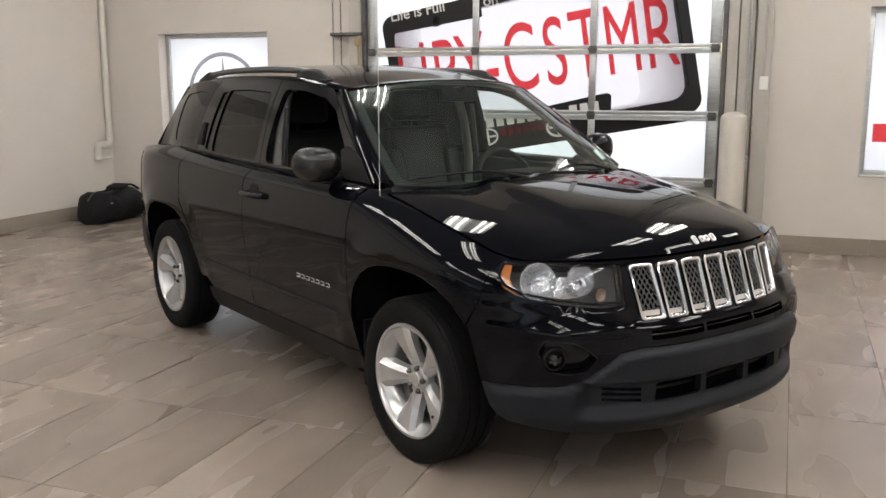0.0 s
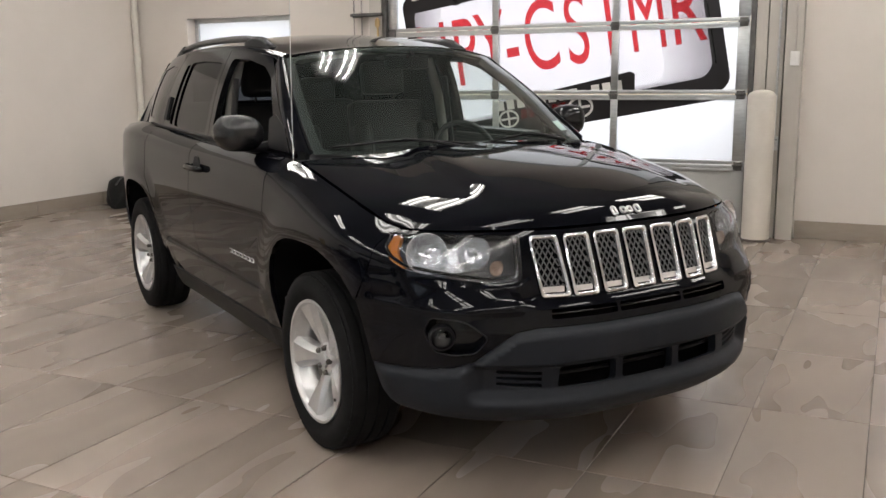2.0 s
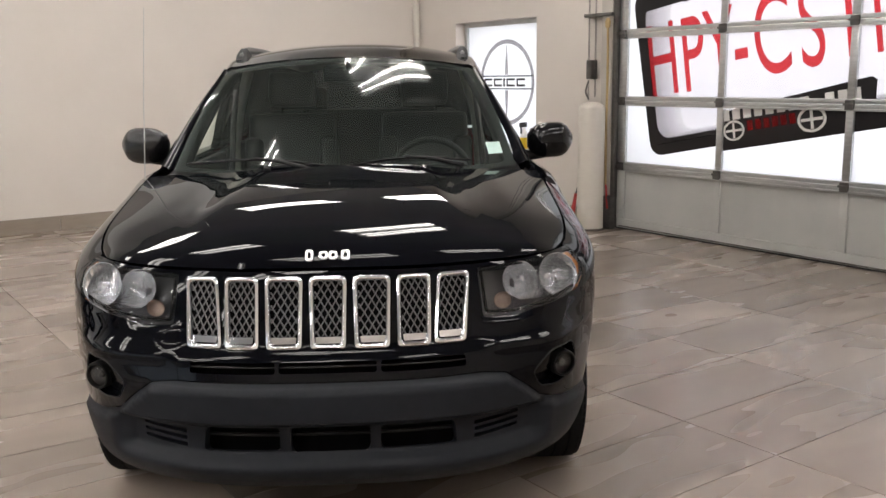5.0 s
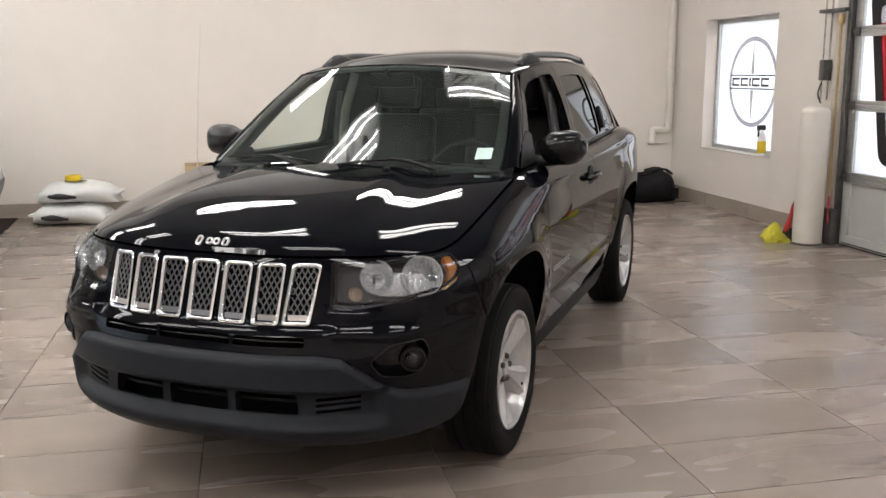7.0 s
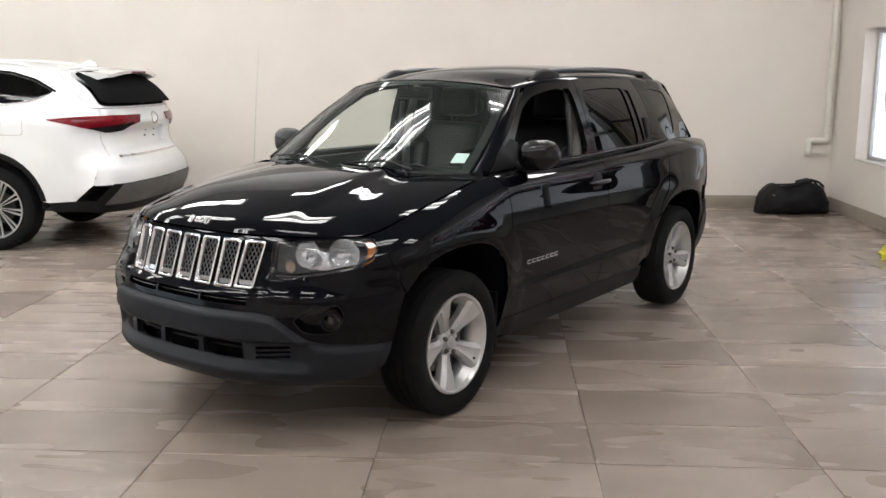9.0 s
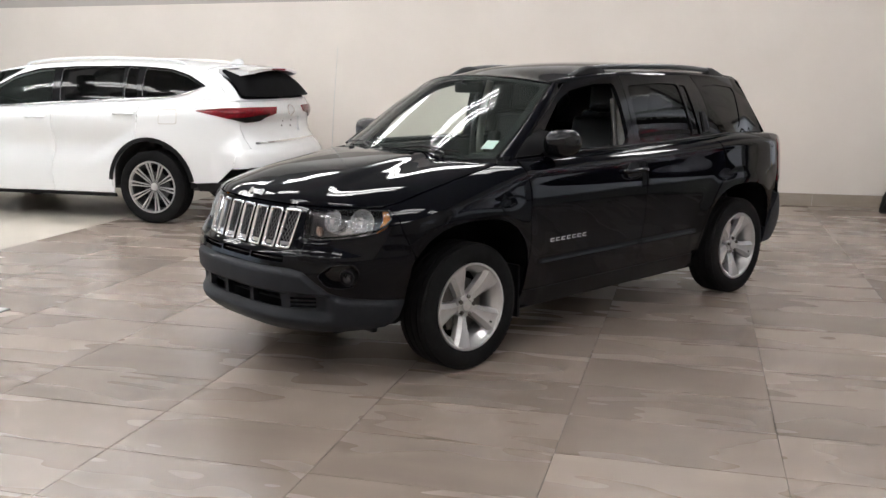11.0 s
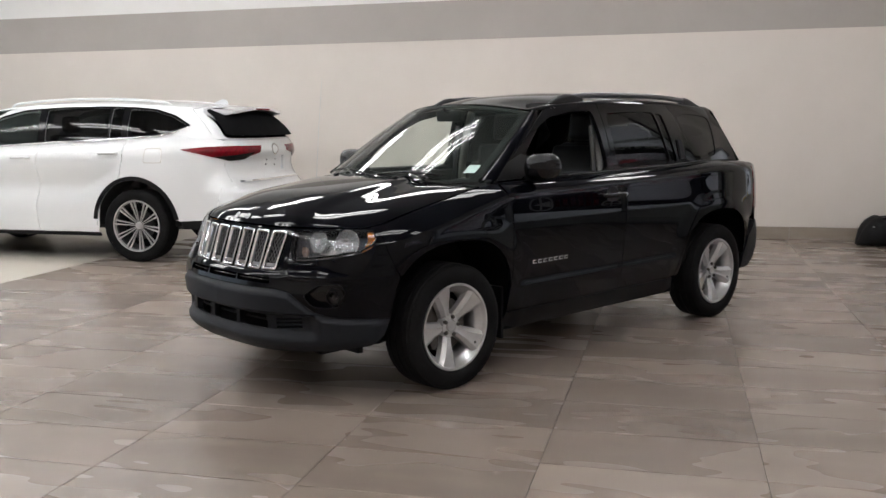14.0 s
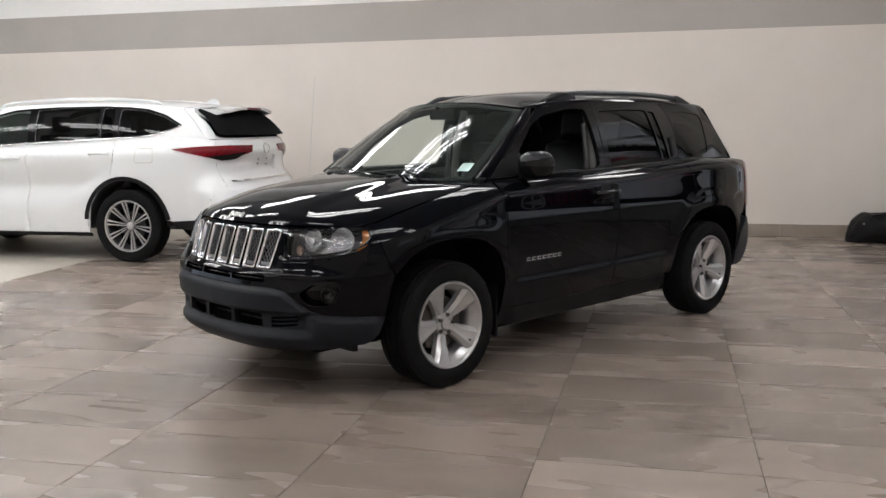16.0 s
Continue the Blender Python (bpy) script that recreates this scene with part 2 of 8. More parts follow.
def lathe(bm, profile, axis="Z", seg=24, m=None, closed=False, caps=True):
    """Turns a profile of (radius, height) about an axis."""
    rings = []
    for r, h in profile:
        ring = []
        for i in range(seg):
            a = 2 * math.pi * i / seg
            p = Vector((r * math.cos(a), r * math.sin(a), h))
            if axis == "X":
                p = Vector((h, p.x, p.y))
            elif axis == "Y":
                p = Vector((p.x, h, p.y))
            ring.append(bm.verts.new(m @ p if m is not None else p))
        rings.append(ring)
    pairs = list(zip(rings, rings[1:])) + ([(rings[-1], rings[0])] if closed else [])
    for a, b in pairs:
        for i in range(seg):
            j = (i + 1) % seg
            bm.faces.new((a[i], a[j], b[j], b[i]))
    if caps and not closed:
        for ring in (rings[0], rings[-1]):
            bm.faces.new(ring)
    return bm


def tube(bm, pts, r, seg=8, caps=True):
    """A round bar along a line of points; r is one radius or one for each point."""
    pts = [Vector(p) for p in pts]
    rs = r if isinstance(r, (list, tuple)) else [r] * len(pts)
    rings, side = [], None
    for i, p in enumerate(pts):
        t = (pts[min(i + 1, len(pts) - 1)] - pts[max(i - 1, 0)]).normalized()
        if side is None:
            side = t.orthogonal().normalized()
        side = (side - t * side.dot(t)).normalized()
        up = t.cross(side)
        rings.append([bm.verts.new(p + rs[i] * (math.cos(a) * side + math.sin(a) * up)) for a in (2 * math.pi * k / seg for k in range(seg))])
    for a, b in zip(rings, rings[1:]):
        for i in range(seg):
            j = (i + 1) % seg
            bm.faces.new((a[i], a[j], b[j], b[i]))
    if caps:
        bm.faces.new(rings[0])
        bm.faces.new(rings[-1])
    return bm


def curve_pts(ctrl, n=24):
    """Catmull-Rom points through the control points."""
    c = [Vector(p) for p in ctrl]
    c = [c[0] * 2 - c[1]] + c + [c[-1] * 2 - c[-2]]
    out = []
    segs = len(c) - 3
    for k in range(n + 1):
        u = k / n * segs
        i = min(int(u), segs - 1)
        t = u - i
        p0, p1, p2, p3 = c[i:i + 4]
        out.append(0.5 * (2 * p1 + (p2 - p0) * t + (2 * p0 - 5 * p1 + 4 * p2 - p3) * t * t + (3 * p1 - p0 - 3 * p2 + p3) * t ** 3))
    return out


def slab(bm, outline, y0, y1, plane="XZ"):
    """A flat plate of the given outline, from y0 to y1 across it."""
    def P(a, b, h):
        return (a, h, b) if plane == "XZ" else (a, b, h) if plane == "XY" else (h, a, b)
    f = [bm.verts.new(P(a, b, y0)) for a, b in outline]
    g = [bm.verts.new(P(a, b, y1)) for a, b in outline]
    bm.faces.new(f)
    bm.faces.new(list(reversed(g)))
    for i in range(len(f)):
        j = (i + 1) % len(f)
        bm.faces.new((f[i], g[i], g[j], f[j]))
    return bm


def frame_slab(bm, outer, inner, y0, y1, plane="XZ"):
    """A flat ring between two outlines of as many points."""
    def P(a, b, h):
        return (a, h, b) if plane == "XZ" else (a, b, h) if plane == "XY" else (h, a, b)
    rings = [[bm.verts.new(P(a, b, h)) for a, b in line] for line, h in ((outer, y0), (outer, y1), (inner, y1), (inner, y0))]
    n = len(outer)
    for k in range(4):
        a, b = rings[k], rings[(k + 1) % 4]
        for i in range(n):
            j = (i + 1) % n
            bm.faces.new((a[i], a[j], b[j], b[i]))
    return bm


def rounded(x0, x1, z0, z1, r, n=5):
    pts = []
    for cx, cz, a0 in ((x1 - r, z1 - r, 0), (x0 + r, z1 - r, 90), (x0 + r, z0 + r, 180), (x1 - r, z0 + r, 270)):
        for i in range(n + 1):
            a = radians(a0 + 90 * i / n)
            pts.append((cx + r * math.cos(a), cz + r * math.sin(a)))
    return pts


def turned(pts, deg, cx=0.0, cz=0.0):
    c, s = math.cos(radians(deg)), math.sin(radians(deg))
    return [(cx + (x - cx) * c - (z - cz) * s, cz + (x - cx) * s + (z - cz) * c) for x, z in pts]


def letters(name, text, size, m, mat, parent, depth=0.002, squeeze=1.0, bold=0.0, label=""):
    cu = bpy.data.curves.new(name, "FONT")
    cu.body, cu.size, cu.extrude, cu.offset = text, size, depth, bold
    tmp = bpy.data.objects.new(name, cu)
    me = bpy.data.meshes.new_from_object(tmp)
    bpy.data.objects.remove(tmp)
    me.transform(Matrix.Diagonal((squeeze, 1, 1, 1)))
    me.materials.append(mat)
    ob = new(name, me)
    ob.parent = parent
    ob.matrix_basis = m
    return tagged(ob, label)

# ---- the building ----
U0, U1, V0 = WALL_U, 7.6, -15.0
WIN1, WIN2, DOOR = (-4.74, -3.32, 0.645, 2.065), (2.61, 4.05, 0.70, 2.16), (-2.14, 1.43, 0.0, 3.1)
T = 0.28
bm = bmesh.new()
edges_u = [U0 - T, WIN1[0], WIN1[1], DOOR[0], DOOR[1], WIN2[0], WIN2[1], U1 + T]
holes = {1: WIN1, 3: DOOR, 5: WIN2}
for i in range(7):
    a, b = edges_u[i], edges_u[i + 1]
    if i in holes:
        h = holes[i]
        box(bm, a, b, WALL_V, WALL_V + T, h[3], CEIL + 0.1)
        if h[2] > 0:
            box(bm, a, b, WALL_V, WALL_V + T, 0, h[2])
    else:
        box(bm, a, b, WALL_V, WALL_V + T, 0, CEIL + 0.1)
wall_north = solid("wall_north", bm, M_WALL, "greige painted wall with windows and an overhead door", "wall", ROOM, kind="structure")
bm = boxes((U0 - T, U0, V0, WALL_V, 0, 2.49))
solid("wall_west", bm, M_WALL, "greige painted wall below a grey band", "wall", ROOM, kind="structure")
bm = boxes((U0 - T, U0 + 0.003, V0, WALL_V, 2.49, 2.985))
solid("wall_band", bm, M_BAND, "wide grey painted band on the wall", "wall", ROOM, kind="structure")
bm = boxes((U0 - T, U0, V0, WALL_V, 2.985, CEIL + 0.1))
solid("wall_west_upper", bm, M_WALLW, "white painted wall above the grey band", "wall", ROOM, kind="structure")
bm = boxes((U1, U1 + T, V0, WALL_V, 0, CEIL + 0.1))
solid("wall_east", bm, M_WALL, "plain greige painted wall", "wall", ROOM, kind="structure")
GLASS = (-3.6, 5.2, 0.35, 2.95)
bm = boxes((U0 - T, GLASS[0], V0 - T, V0, 0, CEIL + 0.1), (GLASS[1], U1 + T, V0 - T, V0, 0, CEIL + 0.1), (GLASS[0], GLASS[1], V0 - T, V0, 0, GLASS[2]), (GLASS[0], GLASS[1], V0 - T, V0, GLASS[3], CEIL + 0.1))
solid("wall_south", bm, M_WALL, "greige painted wall with a wide glazed front", "wall", ROOM, kind="structure")
bm = boxes((U0 - T, U1 + T, V0 - T, WALL_V + T, CEIL, CEIL + 0.25))
solid("ceiling", bm, M_CEIL, "plain pale grey ceiling", "ceiling", ROOM, kind="structure")

# ground outside, below the floor's level
bm = boxes((-60, 60, -60, 60, -0.4, -0.25))
solid("ground", bm, M_GROUT, "flat dark ground outside the building", "ground", ROOM, kind="structure")

# floor: grout bed, and tiles laid over it in c_tiles
PALE_V = -4.87
bm = boxes((U0 - T, U1 + T, PALE_V, WALL_V + T, -0.2, -0.003))
floor = solid("floor", bm, M_GROUT, "floor of large greige porcelain tiles", "floor", ROOM, kind="structure")
bm = boxes((U0 - T, U1 + T, V0 - T, PALE_V, -0.2, 0.0))
solid("floor_pale", bm, M_PALE, "pale smooth floor beside the tiles", "floor", ROOM, kind="structure")

# baseboard of cut tiles along the two walls in view
def baseboard(name, along, start, end, fixed, sign):
    base = thing(name, "dark beige tile baseboard", "baseboard", ROOM, kind="structure")
    p = start
    k = 0
    while p < end - 0.02:
        q = min(p + 0.905, end)
        bm = bmesh.new()
        if along == "U":
            box(bm, p, q - 0.003, fixed - 0.014, fixed - 0.001, 0.0, 0.15, bevel=0.002, seg=1)
        else:
            box(bm, fixed + 0.001, fixed + 0.014, p, q - 0.003, 0.0, 0.15, bevel=0.002, seg=1)
        part("tile", bm, M_BASE, base)
        p = q
        k += 1
    return base


baseboard("baseboard", "V", -12.0, WALL_V - 0.016, WALL_U, 1)
baseboard("baseboard", "U", WALL_U + 0.016, -2.302, WALL_V, 1)
baseboard("baseboard", "U", 1.84, 6.6, WALL_V, 1)


# windows with film on the glass
def window(name, w, label):
    u0, u1, z0, z1 = w
    win = thing(name, label, "window", ROOM, kind="structure")
    f = 0.05
    v = WALL_V + 0.13
    bm = bmesh.new()
    box(bm, u0, u0 + f, v, v + 0.07, z0, z1, bevel=0.004)
    box(bm, u1 - f, u1, v, v + 0.07, z0, z1, bevel=0.004)
    box(bm, u0 + f, u1 - f, v + 0.002, v + 0.068, z1 - f, z1, bevel=0.004)
    box(bm, u0 + f, u1 - f, v + 0.002, v + 0.068, z0, z0 + f, bevel=0.004)
    part("window_frame", bm, M_ALU, win, "brushed aluminium frame", 40)
    part("pane", boxes((u0 + f, u1 - f, v + 0.030, v + 0.034, z0 + f, z1 - f)), F_WHITE, win, "white translucent film on glass")
    part("window_sill", boxes((u0 - 0.0, u1 + 0.0, WALL_V - 0.012, v + 0.002, z0 - 0.0, z0 + 0.012), bevel=0.003), M_TRIMP, win)
    lamp = bpy.data.lights.new("daylight", "AREA")
    lamp.shape, lamp.size, lamp.size_y, lamp.energy, lamp.color = "RECTANGLE", (u1 - u0) * 0.98, (z1 - z0) * 0.98, DAY_LIGHT * (u1 - u0) * (z1 - z0), (0.93, 0.97, 1.0)
    lo = new("daylight", lamp)
    lo.matrix_basis = ROOM @ Matrix.Translation(((u0 + u1) / 2, v + 0.5, (z0 + z1) / 2)) @ Matrix.Rotation(radians(-90), 4, "X")
    return win, v + 0.028


win1, wv = window("window_1", WIN1, "window covered with white film and a round emblem")
cu_, cz_ = (WIN1[0] + WIN1[1]) / 2 + 0.03, 1.39
ring_o = [(cu_ + 0.47 * math.cos(a), cz_ + 0.47 * math.sin(a)) for a in (2 * math.pi * k / 64 for k in range(64))]
ring_i = [(cu_ + 0.425 * math.cos(a), cz_ + 0.425 * math.sin(a)) for a in (2 * math.pi * k / 64 for k in range(64))]
part("emblem_ring", frame_slab(bmesh.new(), ring_o, ring_i, wv - 0.002, wv), F_GREY, win1, "grey printed ring")
for sgn in (1, -1):
    bm = bmesh.new()
    slab(bm, [(cu_ - 0.03, cz_ + sgn * 0.085), (cu_ + 0.03, cz_ + sgn * 0.085), (cu_ + 0.018, cz_ + sgn * 0.25), (cu_ + 0.004, cz_ + sgn * 0.41),
              (cu_ - 0.004, cz_ + sgn * 0.41), (cu_ - 0.018, cz_ + sgn * 0.25)], wv - 0.002, wv)
    part("emblem_arm", bm, F_GREY, win1)
bm = bmesh.new()
for dz in (-0.078, 0.062):
    box(bm, cu_ - 0.46, cu_ + 0.46, wv - 0.002, wv, cz_ + dz, cz_ + dz + 0.016)
part("emblem_band", bm, F_SILVER, win1)
bm = bmesh.new()
for k in range(5):      # lettering drawn as plain blocks
    w = 0.145 if k != 2 else 0.035
    x = cu_ - 0.40 + (0, 0.175, 0.345, 0.40, 0.575)[k]
    box(bm, x, x + w, wv - 0.004, wv - 0.0022, cz_ - 0.045, cz_ - 0.022)
    box(bm, x, x + w, wv - 0.004, wv - 0.0022, cz_ + 0.022, cz_ + 0.045)
    box(bm, x, x + 0.025, wv - 0.004, wv - 0.0022, cz_ - 0.022, cz_ + 0.022)
part("emblem_bars", bm, F_BLACK, win1)
win2, wv2 = window("window_2", WIN2, "window covered with white film and red bars")
bm = bmesh.new()
for k in range(5):
    box(bm, WIN2[0] + 0.10 + 0.25 * k, WIN2[0] + 0.28 + 0.25 * k, wv2 - 0.002, wv2, 1.0, 1.16)
part("printed_bar", bm, F_RED, win2)
bm = bmesh.new()
ring_o = [(3.33 + 0.42 * math.cos(a), 1.62 + 0.30 * math.sin(a)) for a in (2 * math.pi * k / 48 for k in range(48))]
ring_i = [(3.33 + 0.38 * math.cos(a), 1.62 + 0.26 * math.sin(a)) for a in (2 * math.pi * k / 48 for k in range(48))]
part("printed_ring", frame_slab(bm, ring_o, ring_i, wv2 - 0.002, wv2), F_SILVER, win2)

# wide glazed front at the far end of the room, with mullions
front = thing("window_3", "wide glazed front with aluminium mullions", "window", ROOM, kind="structure")
for k in range(6):
    u = GLASS[0] + (GLASS[1] - GLASS[0]) * k / 5
    part("mullion", boxes((max(u - 0.04, GLASS[0]), min(u + 0.04, GLASS[1]), V0 - 0.20, V0 - 0.08, GLASS[2], GLASS[3]), bevel=0.004), M_ALU, front)
    if k < 5:
        part("pane", boxes((u + 0.045, u + (GLASS[1] - GLASS[0]) / 5 - 0.045, V0 - 0.145, V0 - 0.140, GLASS[2] + 0.002, GLASS[3] - 0.002)), F_WHITE, front)
lamp = bpy.data.lights.new("daylight", "AREA")
lamp.shape, lamp.size, lamp.size_y, lamp.energy, lamp.color = "RECTANGLE", 8.6, 2.5, DAY_LIGHT * 8.6 * 2.5, (0.80, 0.91, 1.0)
new("daylight", lamp).matrix_basis = ROOM @ Matrix.Translation((0.8, V0 - 0.75, 1.65)) @ Matrix.Rotation(radians(90), 4, "X")

# sectional overhead door
door = thing("door_1", "closed aluminium sectional overhead door with printed film panes", "garage door", ROOM, kind="structure")
DV = 4.09      # the door hangs just inside the wall
PITCH, GU = 0.612, (-2.10, -0.935, 0.235, 1.395)
rail_z = [0.610 + PITCH * k for k in range(5)]
part("bottom_rail", boxes((GU[0], GU[3], DV - 0.005, DV + 0.045, 0.012, 0.10), bevel=0.003), M_PANEL, door)
part("bottom_seal", boxes((GU[0], GU[3], DV + 0.0, DV + 0.04, -0.002, 0.012)), M_INK, door, "black rubber seal")
for a, b in zip(GU, GU[1:]):
    bm = bmesh.new()
    box(bm, a + 0.03, b - 0.03, DV + 0.012, DV + 0.03, 0.10, rail_z[0] - 0.035)
    part("solid_panel", bm, M_PANEL, door, "grey solid panel")
for k, z in enumerate(rail_z):
    for lo_, hi_, nm in ((z - 0.036, z - 0.002, "lower_rail"), (z + 0.002, z + 0.036, "upper_rail")):
        bm = boxes((GU[0], GU[3], DV - 0.006, DV + 0.045, lo_, hi_), bevel=0.004)
        part(nm, bm, M_ALU, door, "", 40)
    bm = boxes((GU[0] + 0.1, GU[3] - 0.06, DV - 0.020, DV - 0.006, z - 0.052, z - 0.036), bevel=0.002)
    part("strut", bm, M_ALU, door)
    if k < 4:
        for a, b in zip(GU, GU[1:]):
            part("pane", boxes((a + 0.025, b - 0.025, DV + 0.020, DV + 0.024, z + 0.036, z + PITCH - 0.036)), F_WHITE, door, "white translucent film on glass")
for i, u in enumerate(GU):
    w = 0.032 if i in (1, 2) else 0.05
    off = 0 if i in (1, 2) else (0.045 if i == 0 else -0.045)
    for k in range(5):
        z0 = 0.10 if k == 0 else rail_z[k - 1] + 0.036
        z1 = rail_z[k] - 0.036
        part("stile", boxes((u + off - w, u + off + w, DV - 0.004, DV + 0.043, z0, z1), bevel=0.004), M_ALU if k else M_PANEL, door, "", 40)
    for z in rail_z[:4]:
        bm = boxes((u + off - 0.035, u + off + 0.035, DV - 0.026, DV - 0.006, z - 0.045, z + 0.03), bevel=0.004)
        box(bm, u + off - 0.045, u + off + 0.045, DV - 0.034, DV - 0.022, z - 0.012, z + 0.006, bevel=0.003)
        part("hinge", bm, M_STEEL, door, "dark steel hinge")
for u, s in ((GU[0], -1), (GU[3], 1)):
    bm = boxes((u + s * 0.012, u + s * 0.055, DV - 0.045, DV + 0.05, 0.0, 3.3), bevel=0.006)
    part("track", bm, M_STEEL, door, "vertical steel roller track")
part("bottom_cable", tube(bmesh.new(), [(GU[0] + 0.04, DV - 0.012, 0.03), (GU[3] - 0.04, DV - 0.012, 0.022)], 0.006), M_STEEL, door)
lamp = bpy.data.lights.new("daylight", "AREA")
lamp.shape, lamp.size, lamp.size_y, lamp.energy, lamp.color = "RECTANGLE", 3.4, 2.4, DAY_LIGHT * 3.4 * 2.4, (0.93, 0.97, 1.0)
new("daylight", lamp).matrix_basis = ROOM @ Matrix.Translation((-0.33, DV + 0.55, 1.85)) @ Matrix.Rotation(radians(-90), 4, "X")

# printed advertising art on the inner face of the door's panes, cut by its rails
PV = DV + 0.017
ART, ACU, ACZ = 10.6, -0.36, 1.715


def pane_clip(outline):
    """The pieces of an outline that fall on the door's panes."""
    out = []
    for a, b in zip(GU, GU[1:]):
        for z in rail_z[:4]:
            poly = list(outline)
            for axis, lim, keep in ((0, a + 0.026, 1), (0, b - 0.026, -1), (1, z + 0.037, 1), (1, z + PITCH - 0.037, -1)):
                cut = []
                for i in range(len(poly)):
                    p, q = poly[i], poly[(i + 1) % len(poly)]
                    ip, iq = keep * (p[axis] - lim) >= 0, keep * (q[axis] - lim) >= 0
                    if ip:
                        cut.append(p)
                    if ip != iq:
                        f = (lim - p[axis]) / (q[axis] - p[axis])
                        cut.append((p[0] + f * (q[0] - p[0]), p[1] + f * (q[1] - p[1])))
                poly = cut
                if not poly:
                    break
            if len(poly) > 2:
                out.append(poly)
    return out


def art(name, outline, mat, layer, label=""):
    bm = bmesh.new()
    for poly in pane_clip(outline):
        slab(bm, poly, PV - 0.0012 * layer, PV - 0.0012 * layer + 0.0009)
    return part(name, bm, mat, door, label)


def art_ring(name, outer, inner, mat, layer, label=""):
    bm = bmesh.new()
    for i in range(len(outer)):
        j = (i + 1) % len(outer)
        for poly in pane_clip([outer[i], outer[j], inner[j], inner[i]]):
            slab(bm, poly, PV - 0.0012 * layer, PV - 0.0012 * layer + 0.0009)
    return part(name, bm, mat, door, label)


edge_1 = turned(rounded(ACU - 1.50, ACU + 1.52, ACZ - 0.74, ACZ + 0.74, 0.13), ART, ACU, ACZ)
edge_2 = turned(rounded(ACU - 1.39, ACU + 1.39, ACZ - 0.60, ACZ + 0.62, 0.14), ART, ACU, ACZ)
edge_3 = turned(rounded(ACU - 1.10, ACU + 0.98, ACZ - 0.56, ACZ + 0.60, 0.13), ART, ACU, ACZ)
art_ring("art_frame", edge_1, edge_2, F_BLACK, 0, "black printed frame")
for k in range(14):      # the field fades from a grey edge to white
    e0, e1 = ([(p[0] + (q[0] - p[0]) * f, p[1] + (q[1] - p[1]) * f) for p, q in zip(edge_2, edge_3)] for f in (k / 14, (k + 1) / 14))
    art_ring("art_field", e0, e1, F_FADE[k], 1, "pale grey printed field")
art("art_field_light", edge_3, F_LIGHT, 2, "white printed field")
art("art_bar", [(-0.95, 0.80), (1.20, 1.18), (1.20, 1.26), (0.42, 1.16), (0.42, 1.40), (0.38, 1.425), (-0.98, 1.12)], F_BLACK, 3, "black printed bar")
art("art_line", turned([(ACU - 1.40, ACZ - 0.645), (ACU - 0.6, ACZ - 0.645), (ACU - 0.6, ACZ - 0.635), (ACU - 1.40, ACZ - 0.635)], ART, ACU, ACZ), F_SILVER, 3)
art("art_line", turned([(ACU + 1.415, ACZ - 0.5), (ACU + 1.425, ACZ - 0.5), (ACU + 1.425, ACZ + 0.45), (ACU + 1.415, ACZ + 0.45)], ART, ACU, ACZ), F_SILVER, 3)
for u, z, s in ((-0.80, 0.985, 0.085), (-0.085, 1.10, 0.10)):      # emblems as plain rings
    e = [(u + s * 1.25 * math.cos(a), z + s * math.sin(a)) for a in (2 * math.pi * k / 28 for k in range(28))]
    e2 = [(u + s * 1.02 * math.cos(a), z + s * 0.79 * math.sin(a)) for a in (2 * math.pi * k / 28 for k in range(28))]
    bm = frame_slab(bmesh.new(), turned(e, 9, u, z), turned(e2, 9, u, z), PV - 0.0066, PV - 0.0048)
    slab(bm, turned([(u - s * 0.12, z - s * 0.75), (u + s * 0.12, z - s * 0.75), (u + s * 0.12, z + s * 0.75), (u - s * 0.12, z + s * 0.75)], 9, u, z), PV - 0.0066, PV - 0.0048)
    slab(bm, turned([(u - s * 0.95, z - s * 0.12), (u + s * 0.95, z - s * 0.12), (u + s * 0.95, z + s * 0.12), (u - s * 0.95, z + s * 0.12)], 9, u, z), PV - 0.0070, PV - 0.0050)
    part("art_emblem", bm, M_WHITE, door, "white printed ring emblem")
for k in range(6):       # names drawn as bars
    u, z = -0.645 + 0.078 * k, 1.035 + 0.0135 * k
    art("art_name_bar", turned([(u - 0.028, z - 0.042), (u + 0.028, z - 0.042), (u + 0.028, z + 0.042), (u - 0.028, z + 0.042)], 9, u, z), F_RED, 4)
for k in range(12):
    if k == 8:
        continue
    u, z = -0.89 + 0.105 * k, 1.105 + 0.0175 * k
    art("art_name_bar", turned([(u - 0.038, z - 0.045), (u + 0.038, z - 0.045), (u + 0.038, z + 0.045), (u - 0.038, z + 0.045)], 9, u, z), M_WHITE, 4)


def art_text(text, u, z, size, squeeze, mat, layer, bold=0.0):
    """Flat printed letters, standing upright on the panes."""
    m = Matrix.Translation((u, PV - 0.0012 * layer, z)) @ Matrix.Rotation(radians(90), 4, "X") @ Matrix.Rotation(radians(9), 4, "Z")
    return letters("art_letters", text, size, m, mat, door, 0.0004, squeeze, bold)


